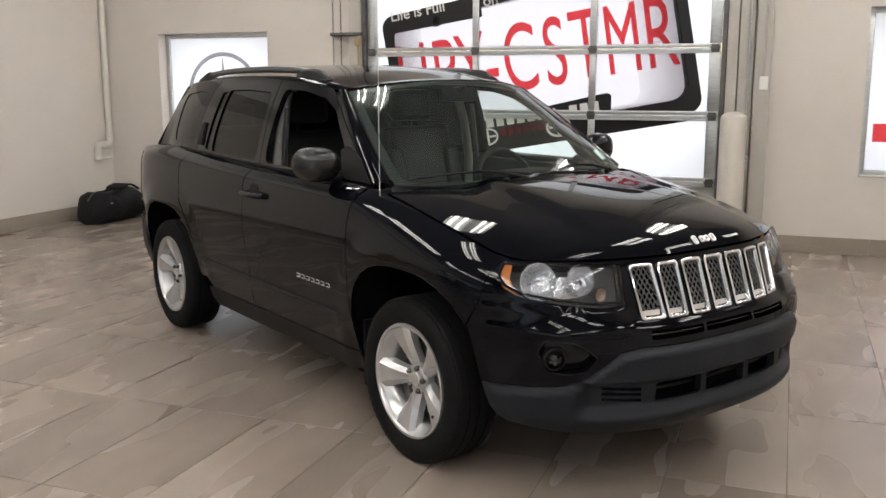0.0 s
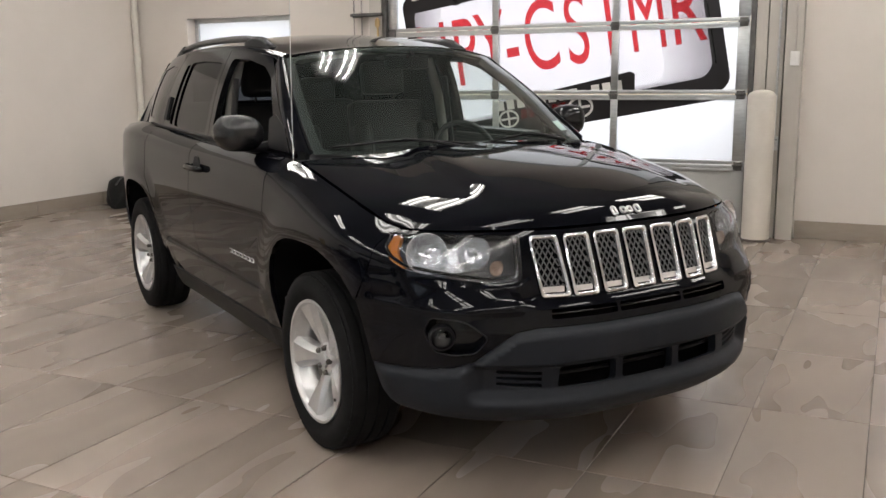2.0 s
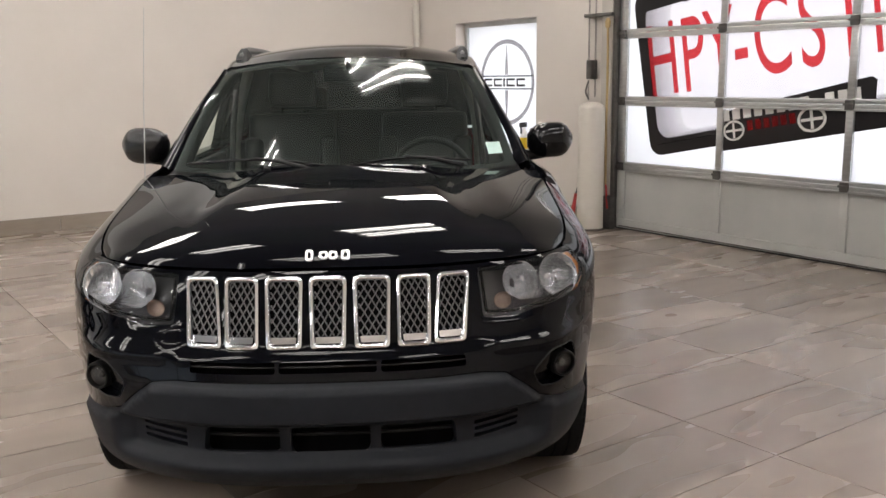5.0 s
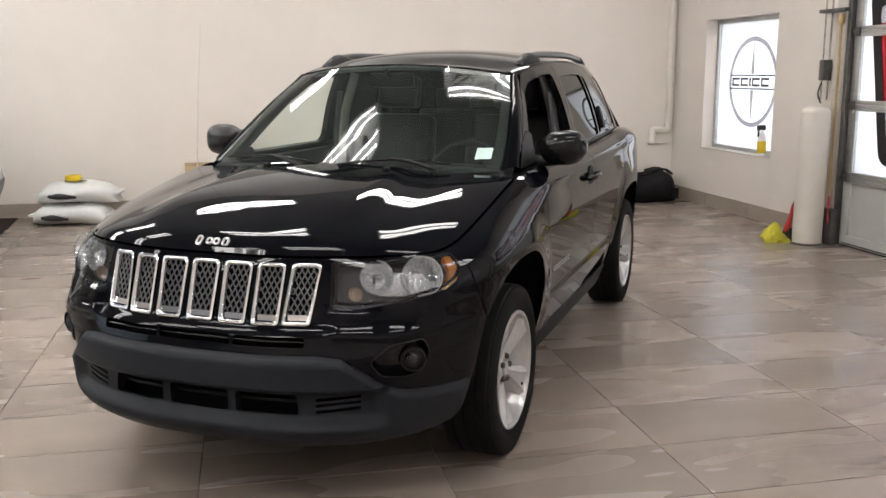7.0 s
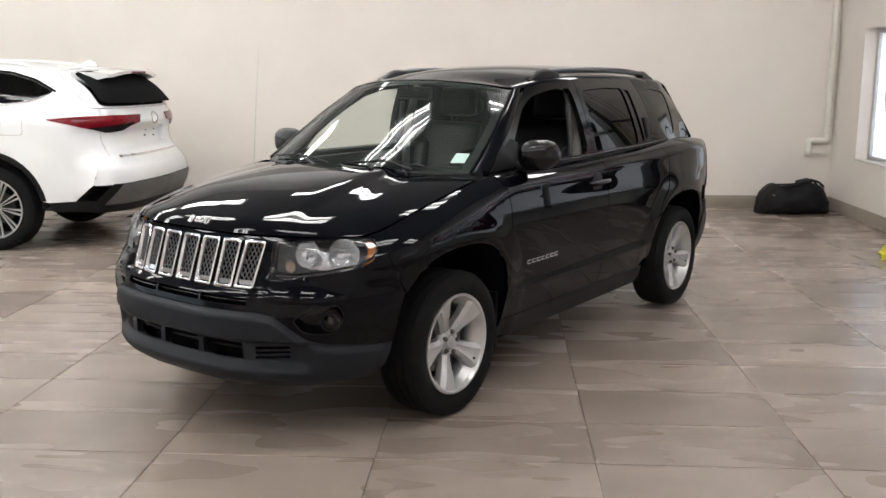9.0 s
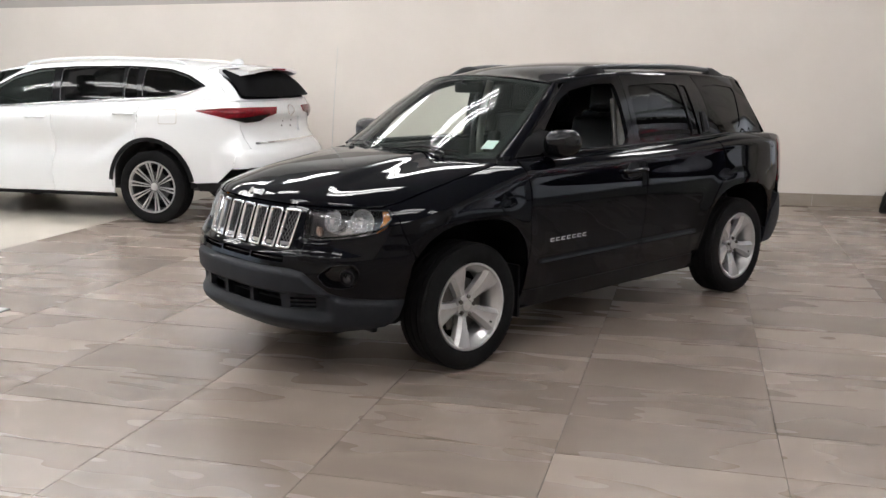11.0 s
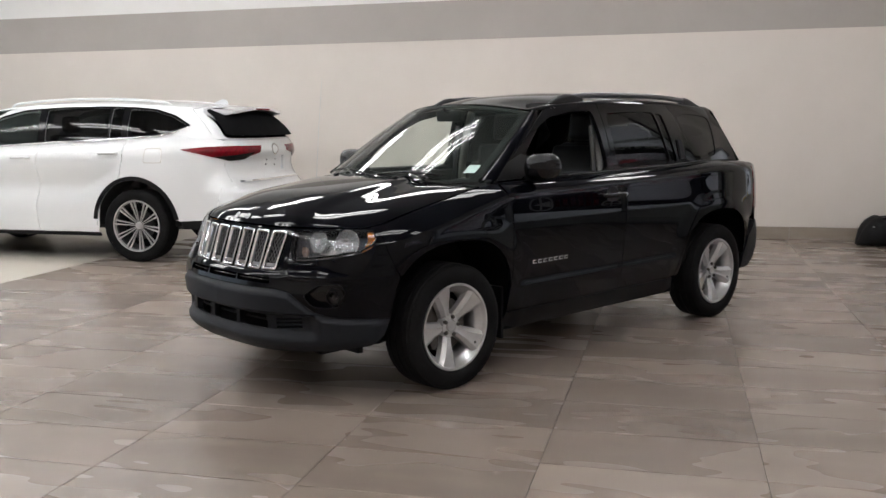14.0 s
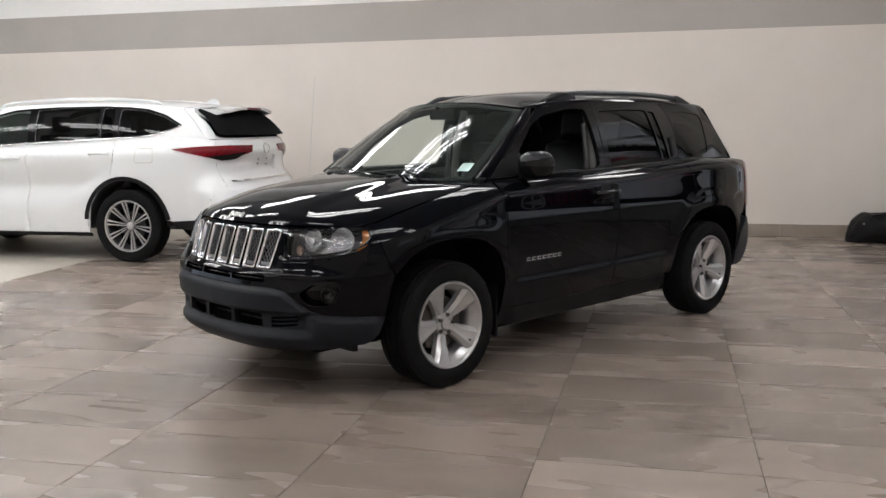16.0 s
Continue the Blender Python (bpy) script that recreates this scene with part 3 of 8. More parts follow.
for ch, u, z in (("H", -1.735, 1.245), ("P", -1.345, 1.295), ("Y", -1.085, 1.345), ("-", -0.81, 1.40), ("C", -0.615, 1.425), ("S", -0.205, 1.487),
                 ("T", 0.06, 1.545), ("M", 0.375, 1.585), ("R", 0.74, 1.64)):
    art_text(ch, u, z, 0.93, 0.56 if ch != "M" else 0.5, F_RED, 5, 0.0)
art_text("Life is Full", -1.85, 2.13, 0.15, 1.0, M_WHITE, 5, 0.002)
art_text("on", -0.86, 2.255, 0.15, 1.0, M_WHITE, 5, 0.002)
hole = [(-1.36 + 0.04 * math.cos(a), 2.135 + 0.04 * math.sin(a)) for a in (2 * math.pi * k / 20 for k in range(20))]
art("art_hole", [(-1.36 + 0.08 * math.cos(a), 2.15 + 0.08 * math.sin(a)) for a in (2 * math.pi * k / 20 for k in range(20))], F_BLACK, 4)
art("art_hole", hole, F_SILVER, 5)
top_band = turned([(ACU - 1.40, ACZ + 0.56), (ACU - 0.42, ACZ + 0.53), (ACU - 0.42, ACZ + 0.62), (ACU - 1.40, ACZ + 0.62)], ART, ACU, ACZ)
art("art_band", top_band, F_BLACK, 3)

# steel door jambs, conduit and boxes beside the door
for n_, a, b, d_ in (("door_jamb", 1.455, 1.55, 0.08), ("door_jamb", 1.56, 1.685, 0.10), ("door_jamb", -2.30, -2.16, 0.08)):
    bm = boxes((a, b, WALL_V - d_, WALL_V - 0.001, 0.0, CEIL - 0.01), bevel=0.008)
    solid(n_, bm, M_TRIMP, "tall greige painted steel door jamb", "jamb", ROOM, kind="structure", smooth=40)
bm = boxes((1.70, 1.835, WALL_V - 0.16, WALL_V - 0.001, 0.0, CEIL - 0.01), bevel=0.01)
solid("column", bm, M_TRIMP, "greige painted square steel column by the door", "column", ROOM, kind="structure", smooth=40)


def bollard(u, v, h, r):
    ob = thing("bollard", "cream painted round steel safety bollard on the floor", "bollard", at_room(u, v), "bollards beside the overhead door")
    prof = [(r, 0.0), (r, h - 0.06)] + [(r * math.cos(a), h - 0.06 + 0.06 * math.sin(a)) for a in (radians(d) for d in (15, 30, 45, 60, 75))] + [(0.01, h)]
    part("post", lathe(bmesh.new(), prof, seg=40), M_BOLLARD, ob, "", 50)
    part("base_ring", lathe(bmesh.new(), [(r + 0.012, 0), (r + 0.012, 0.012), (r + 0.002, 0.018)], seg=40), M_GROUT, ob, "", 50)
    return ob


bollard(1.553, 3.86, 1.265, 0.113)
bollard(-2.21, 3.84, 1.21, 0.125)

# ---- the black compact SUV: x across, y to its rear, z up ----
from mathutils import geometry

M_PAINT = material("black_car_paint", (0.0017, 0.0020, 0.0036), 0.4, second=(0.0022, 0.0026, 0.0043), scale=400, coat=1.0, coat_rough=0.004, coat_ior=1.28, spec=0.0)
M_PLASTIC = material("grained_grey_plastic", (0.0100, 0.0120, 0.0165), 0.48, second=(0.0125, 0.0145, 0.0195), scale=30, bump=0.12, bump_scale=900, spec=0.2)
M_BLACKP = material("black_plastic", (0.005, 0.005, 0.006), 0.45, second=(0.008, 0.008, 0.009), scale=40, bump=0.06, bump_scale=700, spec=0.2)
M_MIRROR = material("satin_black_shell", (0.006, 0.006, 0.007), 0.26, second=(0.008, 0.008, 0.009), scale=40, bump=0.04, bump_scale=600, spec=0.5)
M_GLOSSP = material("gloss_black_plastic", (0.004, 0.004, 0.005), 0.12, second=(0.006, 0.006, 0.007), scale=40, spec=0.3)
M_RUBBER = material("tyre_rubber", (0.0075, 0.0075, 0.0080), 0.72, second=(0.012, 0.012, 0.0125), scale=14, bump=0.1, bump_scale=300, spec=0.08)
M_VOID = material("deep_black", (0.0045, 0.0045, 0.0052), 0.8, second=(0.0060, 0.0060, 0.0066), scale=9, spec=0.05)
M_CHROME = material("chrome", (0.86, 0.88, 0.91), 0.07, 1.0, second=(0.78, 0.78, 0.80), scale=8)
M_RIM = material("silver_rim_paint", (0.55, 0.55, 0.555), 0.28, 0.65, second=(0.49, 0.49, 0.495), scale=20, coat=0.5)
M_RIMD = material("dark_rim_inside", (0.10, 0.10, 0.10), 0.5, 0.6, second=(0.07, 0.07, 0.07), scale=14)
M_DISC = material("brake_disc_steel", (0.14, 0.135, 0.13), 0.4, 0.8, second=(0.10, 0.09, 0.08), scale=30)
M_REFLECT = material("headlamp_reflector", (0.80, 0.81, 0.83), 0.14, 0.75, second=(0.72, 0.73, 0.75), scale=40, bump=0.10, bump_scale=90)
M_AMBER = material("amber_lens", (0.62, 0.19, 0.012), 0.15, second=(0.52, 0.145, 0.008), scale=60, coat=1.0)
M_TAIL = material("red_tail_lens", (0.20, 0.005, 0.012), 0.2, second=(0.10, 0.003, 0.007), scale=40, coat=1.0, coat_ior=1.2, spec=0.1)
M_LEATHER = material("black_leather", (0.007, 0.007, 0.0085), 0.5, second=(0.011, 0.011, 0.0125), scale=18, bump=0.12, bump_scale=260)
M_DASH = material("dark_grey_dash", (0.022, 0.022, 0.024), 0.6, second=(0.028, 0.028, 0.03), scale=30, bump=0.1, bump_scale=500)
M_HEADLINER = material("pale_headliner", (0.36, 0.36, 0.34), 0.85, second=(0.33, 0.33, 0.31), scale=20)
M_BADGE = material("bright_badge", (0.74, 0.74, 0.75), 0.25, 0.25, second=(0.70, 0.70, 0.71), scale=30)
M_SATIN = material("satin_roof_rail", (0.075, 0.075, 0.08), 0.28, 0.5, second=(0.09, 0.09, 0.095), scale=20)
M_STICK = material("pale_green_sticker", (0.50, 0.66, 0.62), 0.5, second=(0.46, 0.62, 0.58), scale=30)
# pale green haze paints the veil of light that lifts the windscreen's darks
G_WIND = glass("windscreen_glass", (0.86, 0.96, 0.91), 0.0, 0.88, 0.018, (0.60, 0.74, 0.67), 1.43)
G_DARK = glass("privacy_glass", (0.035, 0.037, 0.04), 0.0, 1.0, ior=1.36)
# IOR set below real glass, so the rear window stays dark without its grey reflection
G_TAIL = glass("low_reflection_rear_glass", (0.03, 0.032, 0.035), 0.0, 1.0, ior=1.16)
G_FOG = glass("fog_glass", (0.95, 0.96, 0.98), 0.02, 0.95)
M_WEB = material("grey_lamp_web", (0.62, 0.63, 0.65), 0.2, 0.8, second=(0.52, 0.53, 0.55), scale=40, bump=0.3, bump_scale=110)
G_LENS = glass("clear_lens", (0.97, 0.98, 1.0), 0.0, 0.97, 0.007)


def smooth_at(xs, ys, x):
    """Smooth curve through the given heights."""
    if x <= xs[0]:
        return ys[0]
    if x >= xs[-1]:
        return ys[-1]
    i = max(k for k in range(len(xs) - 1) if xs[k] <= x)
    h = xs[i + 1] - xs[i]

    def slope(k):
        if k == 0 or k == len(xs) - 1:
            return 0.0 if len(xs) < 3 else (ys[1] - ys[0]) / (xs[1] - xs[0]) if k == 0 else (ys[-1] - ys[-2]) / (xs[-1] - xs[-2])
        return (ys[k + 1] - ys[k - 1]) / (xs[k + 1] - xs[k - 1])
    t = (x - xs[i]) / h
    a, b = slope(i) * h, slope(i + 1) * h
    return (2 * t ** 3 - 3 * t * t + 1) * ys[i] + (t ** 3 - 2 * t * t + t) * a + (3 * t * t - 2 * t ** 3) * ys[i + 1] + (t ** 3 - t * t) * b


def step(a, b, x):
    t = min(1.0, max(0.0, (x - a) / (b - a)))
    return t * t * (3 - 2 * t)


# plan of the body at bumper height, half of it, from the nose round the side to the tail
PLAN = curve_pts([(0, -2.225, 0), (0.25, -2.215, 0), (0.45, -2.165, 0), (0.638, -2.07, 0), (0.765, -1.945, 0), (0.838, -1.79, 0), (0.868, -1.62, 0), (0.875, -1.36, 0),
                  (0.872, -0.9, 0), (0.870, 0.0, 0), (0.870, 0.9, 0), (0.872, 1.32, 0), (0.858, 1.62, 0), (0.825, 1.88, 0), (0.745, 2.07, 0), (0.57, 2.175, 0), (0.3, 2.22, 0), (0, 2.23, 0)], 340)
PX, PY = np.array([p.x for p in PLAN]), np.array([p.y for p in PLAN])
PS = np.concatenate([[0], np.cumsum(np.hypot(np.diff(PX), np.diff(PY)))])
SIDE = [i for i in range(len(PX)) if PX[i] > 0.80]


def s_y(y):
    """Distance round the plan at a place on the side."""
    return float(np.interp(y, PY, PS))


def s_x(x):
    """Distance round the plan at a place on the front."""
    k = int(np.argmax(PX))
    return float(np.interp(x, PX[:k], PS[:k]))


S_NOSE, S_SIDE, S_SIDE2, S_TAIL = s_x(0.35), s_y(-1.55), s_y(1.62), s_y(2.1)
FRONT_Z = (0.20, 0.26, 0.30, 0.33, 0.36, 0.42, 0.52, 0.58, 0.615, 0.655, 0.667, 0.685, 0.697, 0.80, 0.90, 0.96)
FRONT_D = (-0.16, -0.10, -0.045, -0.008, 0.006, 0.006, 0.009, 0.007, 0.0, -0.010, -0.016, -0.040, -0.046, -0.082, -0.118, -0.15)
SIDE_Z = (0.20, 0.26, 0.34, 0.45, 0.53, 0.62, 0.72, 0.80, 0.85, 0.90, 1.00, 1.20)
SIDE_D = (-0.13, -0.100, -0.074, -0.042, -0.026, -0.010, 0.001, 0.009, 0.0125, 0.0105, 0.002, -0.005)
REAR_Z = (0.22, 0.32, 0.45, 0.60, 0.66, 0.80, 1.0, 1.2)
REAR_D = (-0.12, -0.04, 0.0, 0.0, -0.012, -0.010, -0.022, -0.050)
TOP_Y = (-2.2, -1.95, -1.79, -1.60, -1.35, -1.05, -0.85, 0.2, 1.0, 1.5, 1.9, 2.2)
TOP_Z = (0.905, 0.905, 0.918, 0.965, 1.018, 1.075, 1.092, 1.105, 1.125, 1.14, 1.115, 1.075)


def top_z(y):
    return smooth_at(TOP_Y, TOP_Z, y)


def flare(y, z):
    """How far the wheel arches stand out."""
    f = 0.0
    for wy in (-1.3175, 1.3175):
        d = math.hypot((y - wy) / 1.0, (z - 0.36) / 1.02)
        f = max(f, step(0.64, 0.48, d))
    return 0.014 * f * step(0.25, 0.4, z) * step(0.98, 0.80, z)


def body(s, z):
    """The body's skin below the windows."""
    a = abs(s)
    x, y = float(np.interp(a, PS, PX)), float(np.interp(a, PS, PY))
    e = 0.01
    tx = float(np.interp(a + e, PS, PX) - np.interp(a - e, PS, PX))
    ty = float(np.interp(a + e, PS, PY) - np.interp(a - e, PS, PY))
    if a < e:
        tx, ty = 1.0, 0.0
    n = math.hypot(tx, ty)
    nx, ny = ty / n, -tx / n
    wf = 1 - step(S_NOSE, S_SIDE, a)
    wr = step(S_SIDE2, S_TAIL, a)
    d = wf * smooth_at(FRONT_Z, FRONT_D, z) + wr * smooth_at(REAR_Z, REAR_D, z)
    ws = 1 - wf - wr
    zone = 0.135 - 0.025 * step(-1.15, -0.8, y)
    roll = max(0.0, (z - (top_z(y) - zone)) / zone)
    side = smooth_at(SIDE_Z, SIDE_D, z) - 0.100 * roll ** (2.2 + 1.2 * step(-1.15, -0.8, y)) + flare(y, z)
    # crease along the doors and the scooped lower door
    side += 0.013 * step(0.535, 0.490, z) * step(-0.86, -0.74, y) * step(0.84, 0.72, y)
    d += ws * side
    # shelf under the headlamp
    d += wf * 0.020 * step(0.756, 0.738, z) * step(0.64, 0.70, z) * step(0.44, 0.52, a)
    # full corner over the fog lamp
    d += wf * 0.030 * math.exp(-((a - 0.72) / 0.15) ** 2) * step(0.748, 0.650, z) * step(0.50, 0.60, z)
    return Vector(((x + nx * d) * (1 if s >= 0 else -1), y + ny * d, z))


def belt_x(y):
    return abs(body(s_y(y), top_z(y)).x) - 0.008


ROOF_Y = (-0.40, -0.1, 0.3, 1.0, 1.6, 1.92)
ROOF_X = (0.560, 0.590, 0.605, 0.588, 0.525, 0.450)
ROOF_Z = (1.500, 1.540, 1.556, 1.552, 1.525, 1.50)
CROWN = (0.045, 0.062, 0.074, 0.078, 0.066, 0.05)


def roof_x(y):
    return smooth_at(ROOF_Y, ROOF_X, y)


def roof_z(y):
    return smooth_at(ROOF_Y, ROOF_Z, y)


def cabin(y, z):
    """The side of the cabin, from the belt line to the roof."""
    zb, zt = top_z(y), roof_z(y)
    t = (z - zb) / (zt - zb)
    bx = belt_x(y) - 0.055 * step(1.15, 1.90, y)
    return Vector((bx + (roof_x(y) - bx) * t + 0.028 * 4 * t * (1 - t) * (0.6 + 0.4 * t), y, z))


def tail_y(a):
    """Rear edge of the roof, swept forward at its corners."""
    return 1.940 - 0.185 * abs(a) ** 3


def roof(x, y):
    k = min(1.0, abs(x) / roof_x(y))
    return Vector((x, y, roof_z(y) + smooth_at(ROOF_Y, CROWN, y) * (1 - k ** 2.3)))


WS_SIDE = [Vector(p) for p in ((0.700, -0.985, 1.098), (0.672, -0.80, 1.225), (0.626, -0.60, 1.365), (0.566, -0.40, 1.490))]
WS_MID = [Vector(p) for p in ((0, -1.20, 1.085), (0, -0.985, 1.235), (0, -0.765, 1.39), (0, -0.53, 1.543))]


def wind(a, b):
    """The windscreen: a across, -1 to 1, b from the scuttle to the roof."""
    def on(c):
        i = min(int(b * 3), 2)
        t = b * 3 - i
        p = [c[max(i - 1, 0)], c[i], c[i + 1], c[min(i + 2, 3)]]
        return 0.5 * (2 * p[1] + (p[2] - p[0]) * t + (2 * p[0] - 5 * p[1] + 4 * p[2] - p[3]) * t * t + (3 * p[1] - p[0] - 3 * p[2] + p[3]) * t ** 3)
    e, c = on(WS_SIDE), on(WS_MID)
    k = abs(a) ** 2.2
    return Vector((a * e.x, c.y + (e.y - c.y) * k, c.z + (e.z - c.z) * k))


HS = s_x(0.785)
HOOD_R = -1.03


def hood_edge(b):
    """The line between bonnet and wing."""
    y0 = float(np.interp(HS, PS, PY))
    y = y0 + (HOOD_R - y0) * b
    p = body(s_y(y), top_z(y))
    return p


def hood(a, b):
    """The bonnet: a across, -1 to 1, b from the nose to the scuttle."""
    k = abs(a)
    sg = 1 if a >= 0 else -1
    f = body(k * HS, 0.905 + 0.006 * k ** 3)
    f1, e0, e1, e = body(HS, 0.911), hood_edge(0.0), hood_edge(1.0), hood_edge(b)
    rx, ry = e1.x * k, -1.16 + (e1.y + 1.16) * k ** 2.4
    cx, cy = e.x - (f1.x + (e1.x - f1.x) * b), e.y - (f1.y + (e1.y - f1.y) * b)
    x = f.x + (rx - f.x) * b + cx * k ** 1.5
    y = f.y + (ry - f.y) * b + cy * k ** 1.5
    ze = e.z
    zc = smooth_at((0, 0.035, 0.09, 0.2, 0.45, 0.75, 1.0), (0.905, 0.945, 0.975, 1.008, 1.056, 1.094, 1.112), b)
    z = zc + (ze - zc) * k ** 2.3
    ridge = 0.33 + 0.13 * (1 - b)
    fade = step(1.0, 0.90, k)
    z += 0.013 * step(ridge + 0.055, ridge - 0.055, x) * step(0.06, 0.4, b)
    z -= 0.004 * math.exp(-((x - ridge - 0.12) / 0.07) ** 2) * step(0.15, 0.5, b) * fade
    return Vector((x * sg, y, z))


def inside(poly, p):
    hit = False
    for i in range(len(poly)):
        (x1, y1), (x2, y2) = poly[i], poly[i - 1]
        if (y1 > p[1]) != (y2 > p[1]) and p[0] < (x2 - x1) * (p[1] - y1) / (y2 - y1) + x1:
            hit = not hit
    return hit


def dense(poly, grid):
    out = []
    for i in range(len(poly)):
        p, q = poly[i], poly[(i + 1) % len(poly)]
        n = max(1, int(math.hypot(q[0] - p[0], q[1] - p[1]) / grid))
        out += [(p[0] + (q[0] - p[0]) * k / n, p[1] + (q[1] - p[1]) * k / n) for k in range(n)]
    return out


def soft_poly(pts, r=0.3, n=4):
    """Rounds the corners of an outline, each by the share r of its shorter side."""
    out = []
    m = len(pts)
    for i in range(m):
        p, a, b = Vector(pts[i]), Vector(pts[i - 1]), Vector(pts[(i + 1) % m])
        d = min((a - p).length, (b - p).length) * r
        p0, p1 = p + (a - p).normalized() * d, p + (b - p).normalized() * d
        for k in range(n + 1):
            t = k / n
            q = (1 - t) ** 2 * p0 + 2 * t * (1 - t) * p + t * t * p1
            out.append((q.x, q.y))
    return out


def skin(name, poly, surf, mat, parent, holes=(), grid=0.03, flange=0.012, lift=0.0, mirror=False, flip=False, label="", scale=(1, 1), hole_flange=None):
    """A panel cut from a surface: its outline and holes in the surface's own two measures, with edges turned inwards."""
    g = grid
    lines = [dense([(p[0] * scale[0], p[1] * scale[1]) for p in q], g) for q in (poly, *holes)]
    pts, edges = [], []
    for line in lines:
        k = len(pts)
        pts += line
        edges += [(k + i, k + (i + 1) % len(line)) for i in range(len(line))]
    nb = len(pts)
    xs, ys = [p[0] for p in lines[0]], [p[1] for p in lines[0]]
    y = min(ys) + g * 0.5
    while y < max(ys):
        x = min(xs) + g * 0.5
        while x < max(xs):
            if inside(lines[0], (x, y)) and not any(inside(h, (x, y)) for h in lines[1:]):
                if all((x - p[0]) ** 2 + (y - p[1]) ** 2 > (g * 0.45) ** 2 for p in pts[:nb]):
                    pts.append((x, y))
            x += g
        y += g
    res = geometry.delaunay_2d_cdt([Vector(p) for p in pts], edges, [], 0, 1e-6)
    v2, tris = res[0], res[2]
    keep = []
    for t in tris:
        c = [sum(v2[i][k] for i in t) / len(t) for k in (0, 1)]
        if inside(lines[0], c) and not any(inside(h, c) for h in lines[1:]):
            keep.append(t)
    e = 0.004
    pos, nor = [], []
    for v in v2:
        u, w = v[0] / scale[0], v[1] / scale[1]
        p = surf(u, w)
        n = (surf(u + e / scale[0], w) - surf(u - e / scale[0], w)).cross(surf(u, w + e / scale[1]) - surf(u, w - e / scale[1]))
        n = n.normalized() if n.length > 1e-12 else Vector((0, 0, 1))
        if flip:
            n = -n
        p = p + n * lift
        if mirror:
            p, n = Vector((-p.x, p.y, p.z)), Vector((-n.x, n.y, n.z))
        pos.append(p)
        nor.append(n)
    faces = []
    for t in keep:
        a, b, c = (pos[i] for i in t[:3])
        fn = (b - a).cross(c - a)
        faces.append(tuple(t) if fn.dot(nor[t[0]] + nor[t[1]] + nor[t[2]]) > 0 else tuple(reversed(t)))
    count = {}
    for f in faces:
        for i in range(len(f)):
            k = (f[i], f[(i + 1) % len(f)])
            count[tuple(sorted(k))] = None if tuple(sorted(k)) in count else k
    vp, vn = list(pos), [tuple(nor[i]) for f in faces for i in f]
    inner = {}
    if flange:
        for k in count.values():
            if k is None:
                continue
            i, j = k
            side = (pos[j] - pos[i]).cross((nor[i] + nor[j]) * 0.5).normalized()
            for q in (i, j):
                if q not in inner:
                    inner[q] = len(vp)
                    vp.append(pos[q] - nor[q] * flange)
            faces.append((j, i, inner[i], inner[j]))
            vn += [tuple(side)] * 4
    me = bpy.data.meshes.new(name)
    me.from_pydata([tuple(p) for p in vp], [], faces)
    me.materials.append(mat)
    for p in me.polygons:
        p.use_smooth = True
    me.normals_split_custom_set(vn)
    ob = new(name, me)
    ob.parent = parent
    return tagged(ob, label)


def arch(wy, ry=0.455, rz=0.465, n=18, flat=0.55):
    """Outline of a wheel opening, from its front foot over the top to its rear foot: a rounded trapezium."""
    pts = []
    for k in range(n + 1):
        a = math.pi * (1 - k / n)
        c, s = math.cos(a), math.sin(a)
        q = (abs(c) ** 2.7 + abs(s) ** 2.7) ** (-1 / 2.7)
        pts.append((wy + ry * c * q, 0.345 + rz * s * q))
    return pts


def both(fn):
    for mirror in (False, True):
        fn(mirror)


suv = thing("compact_suv", "black compact SUV with chrome grille slots parked on tiles", "car")
AF, AR = arch(-1.3175, 0.445, 0.465), arch(1.3175, 0.445, 0.455)
GAP = 0.0025


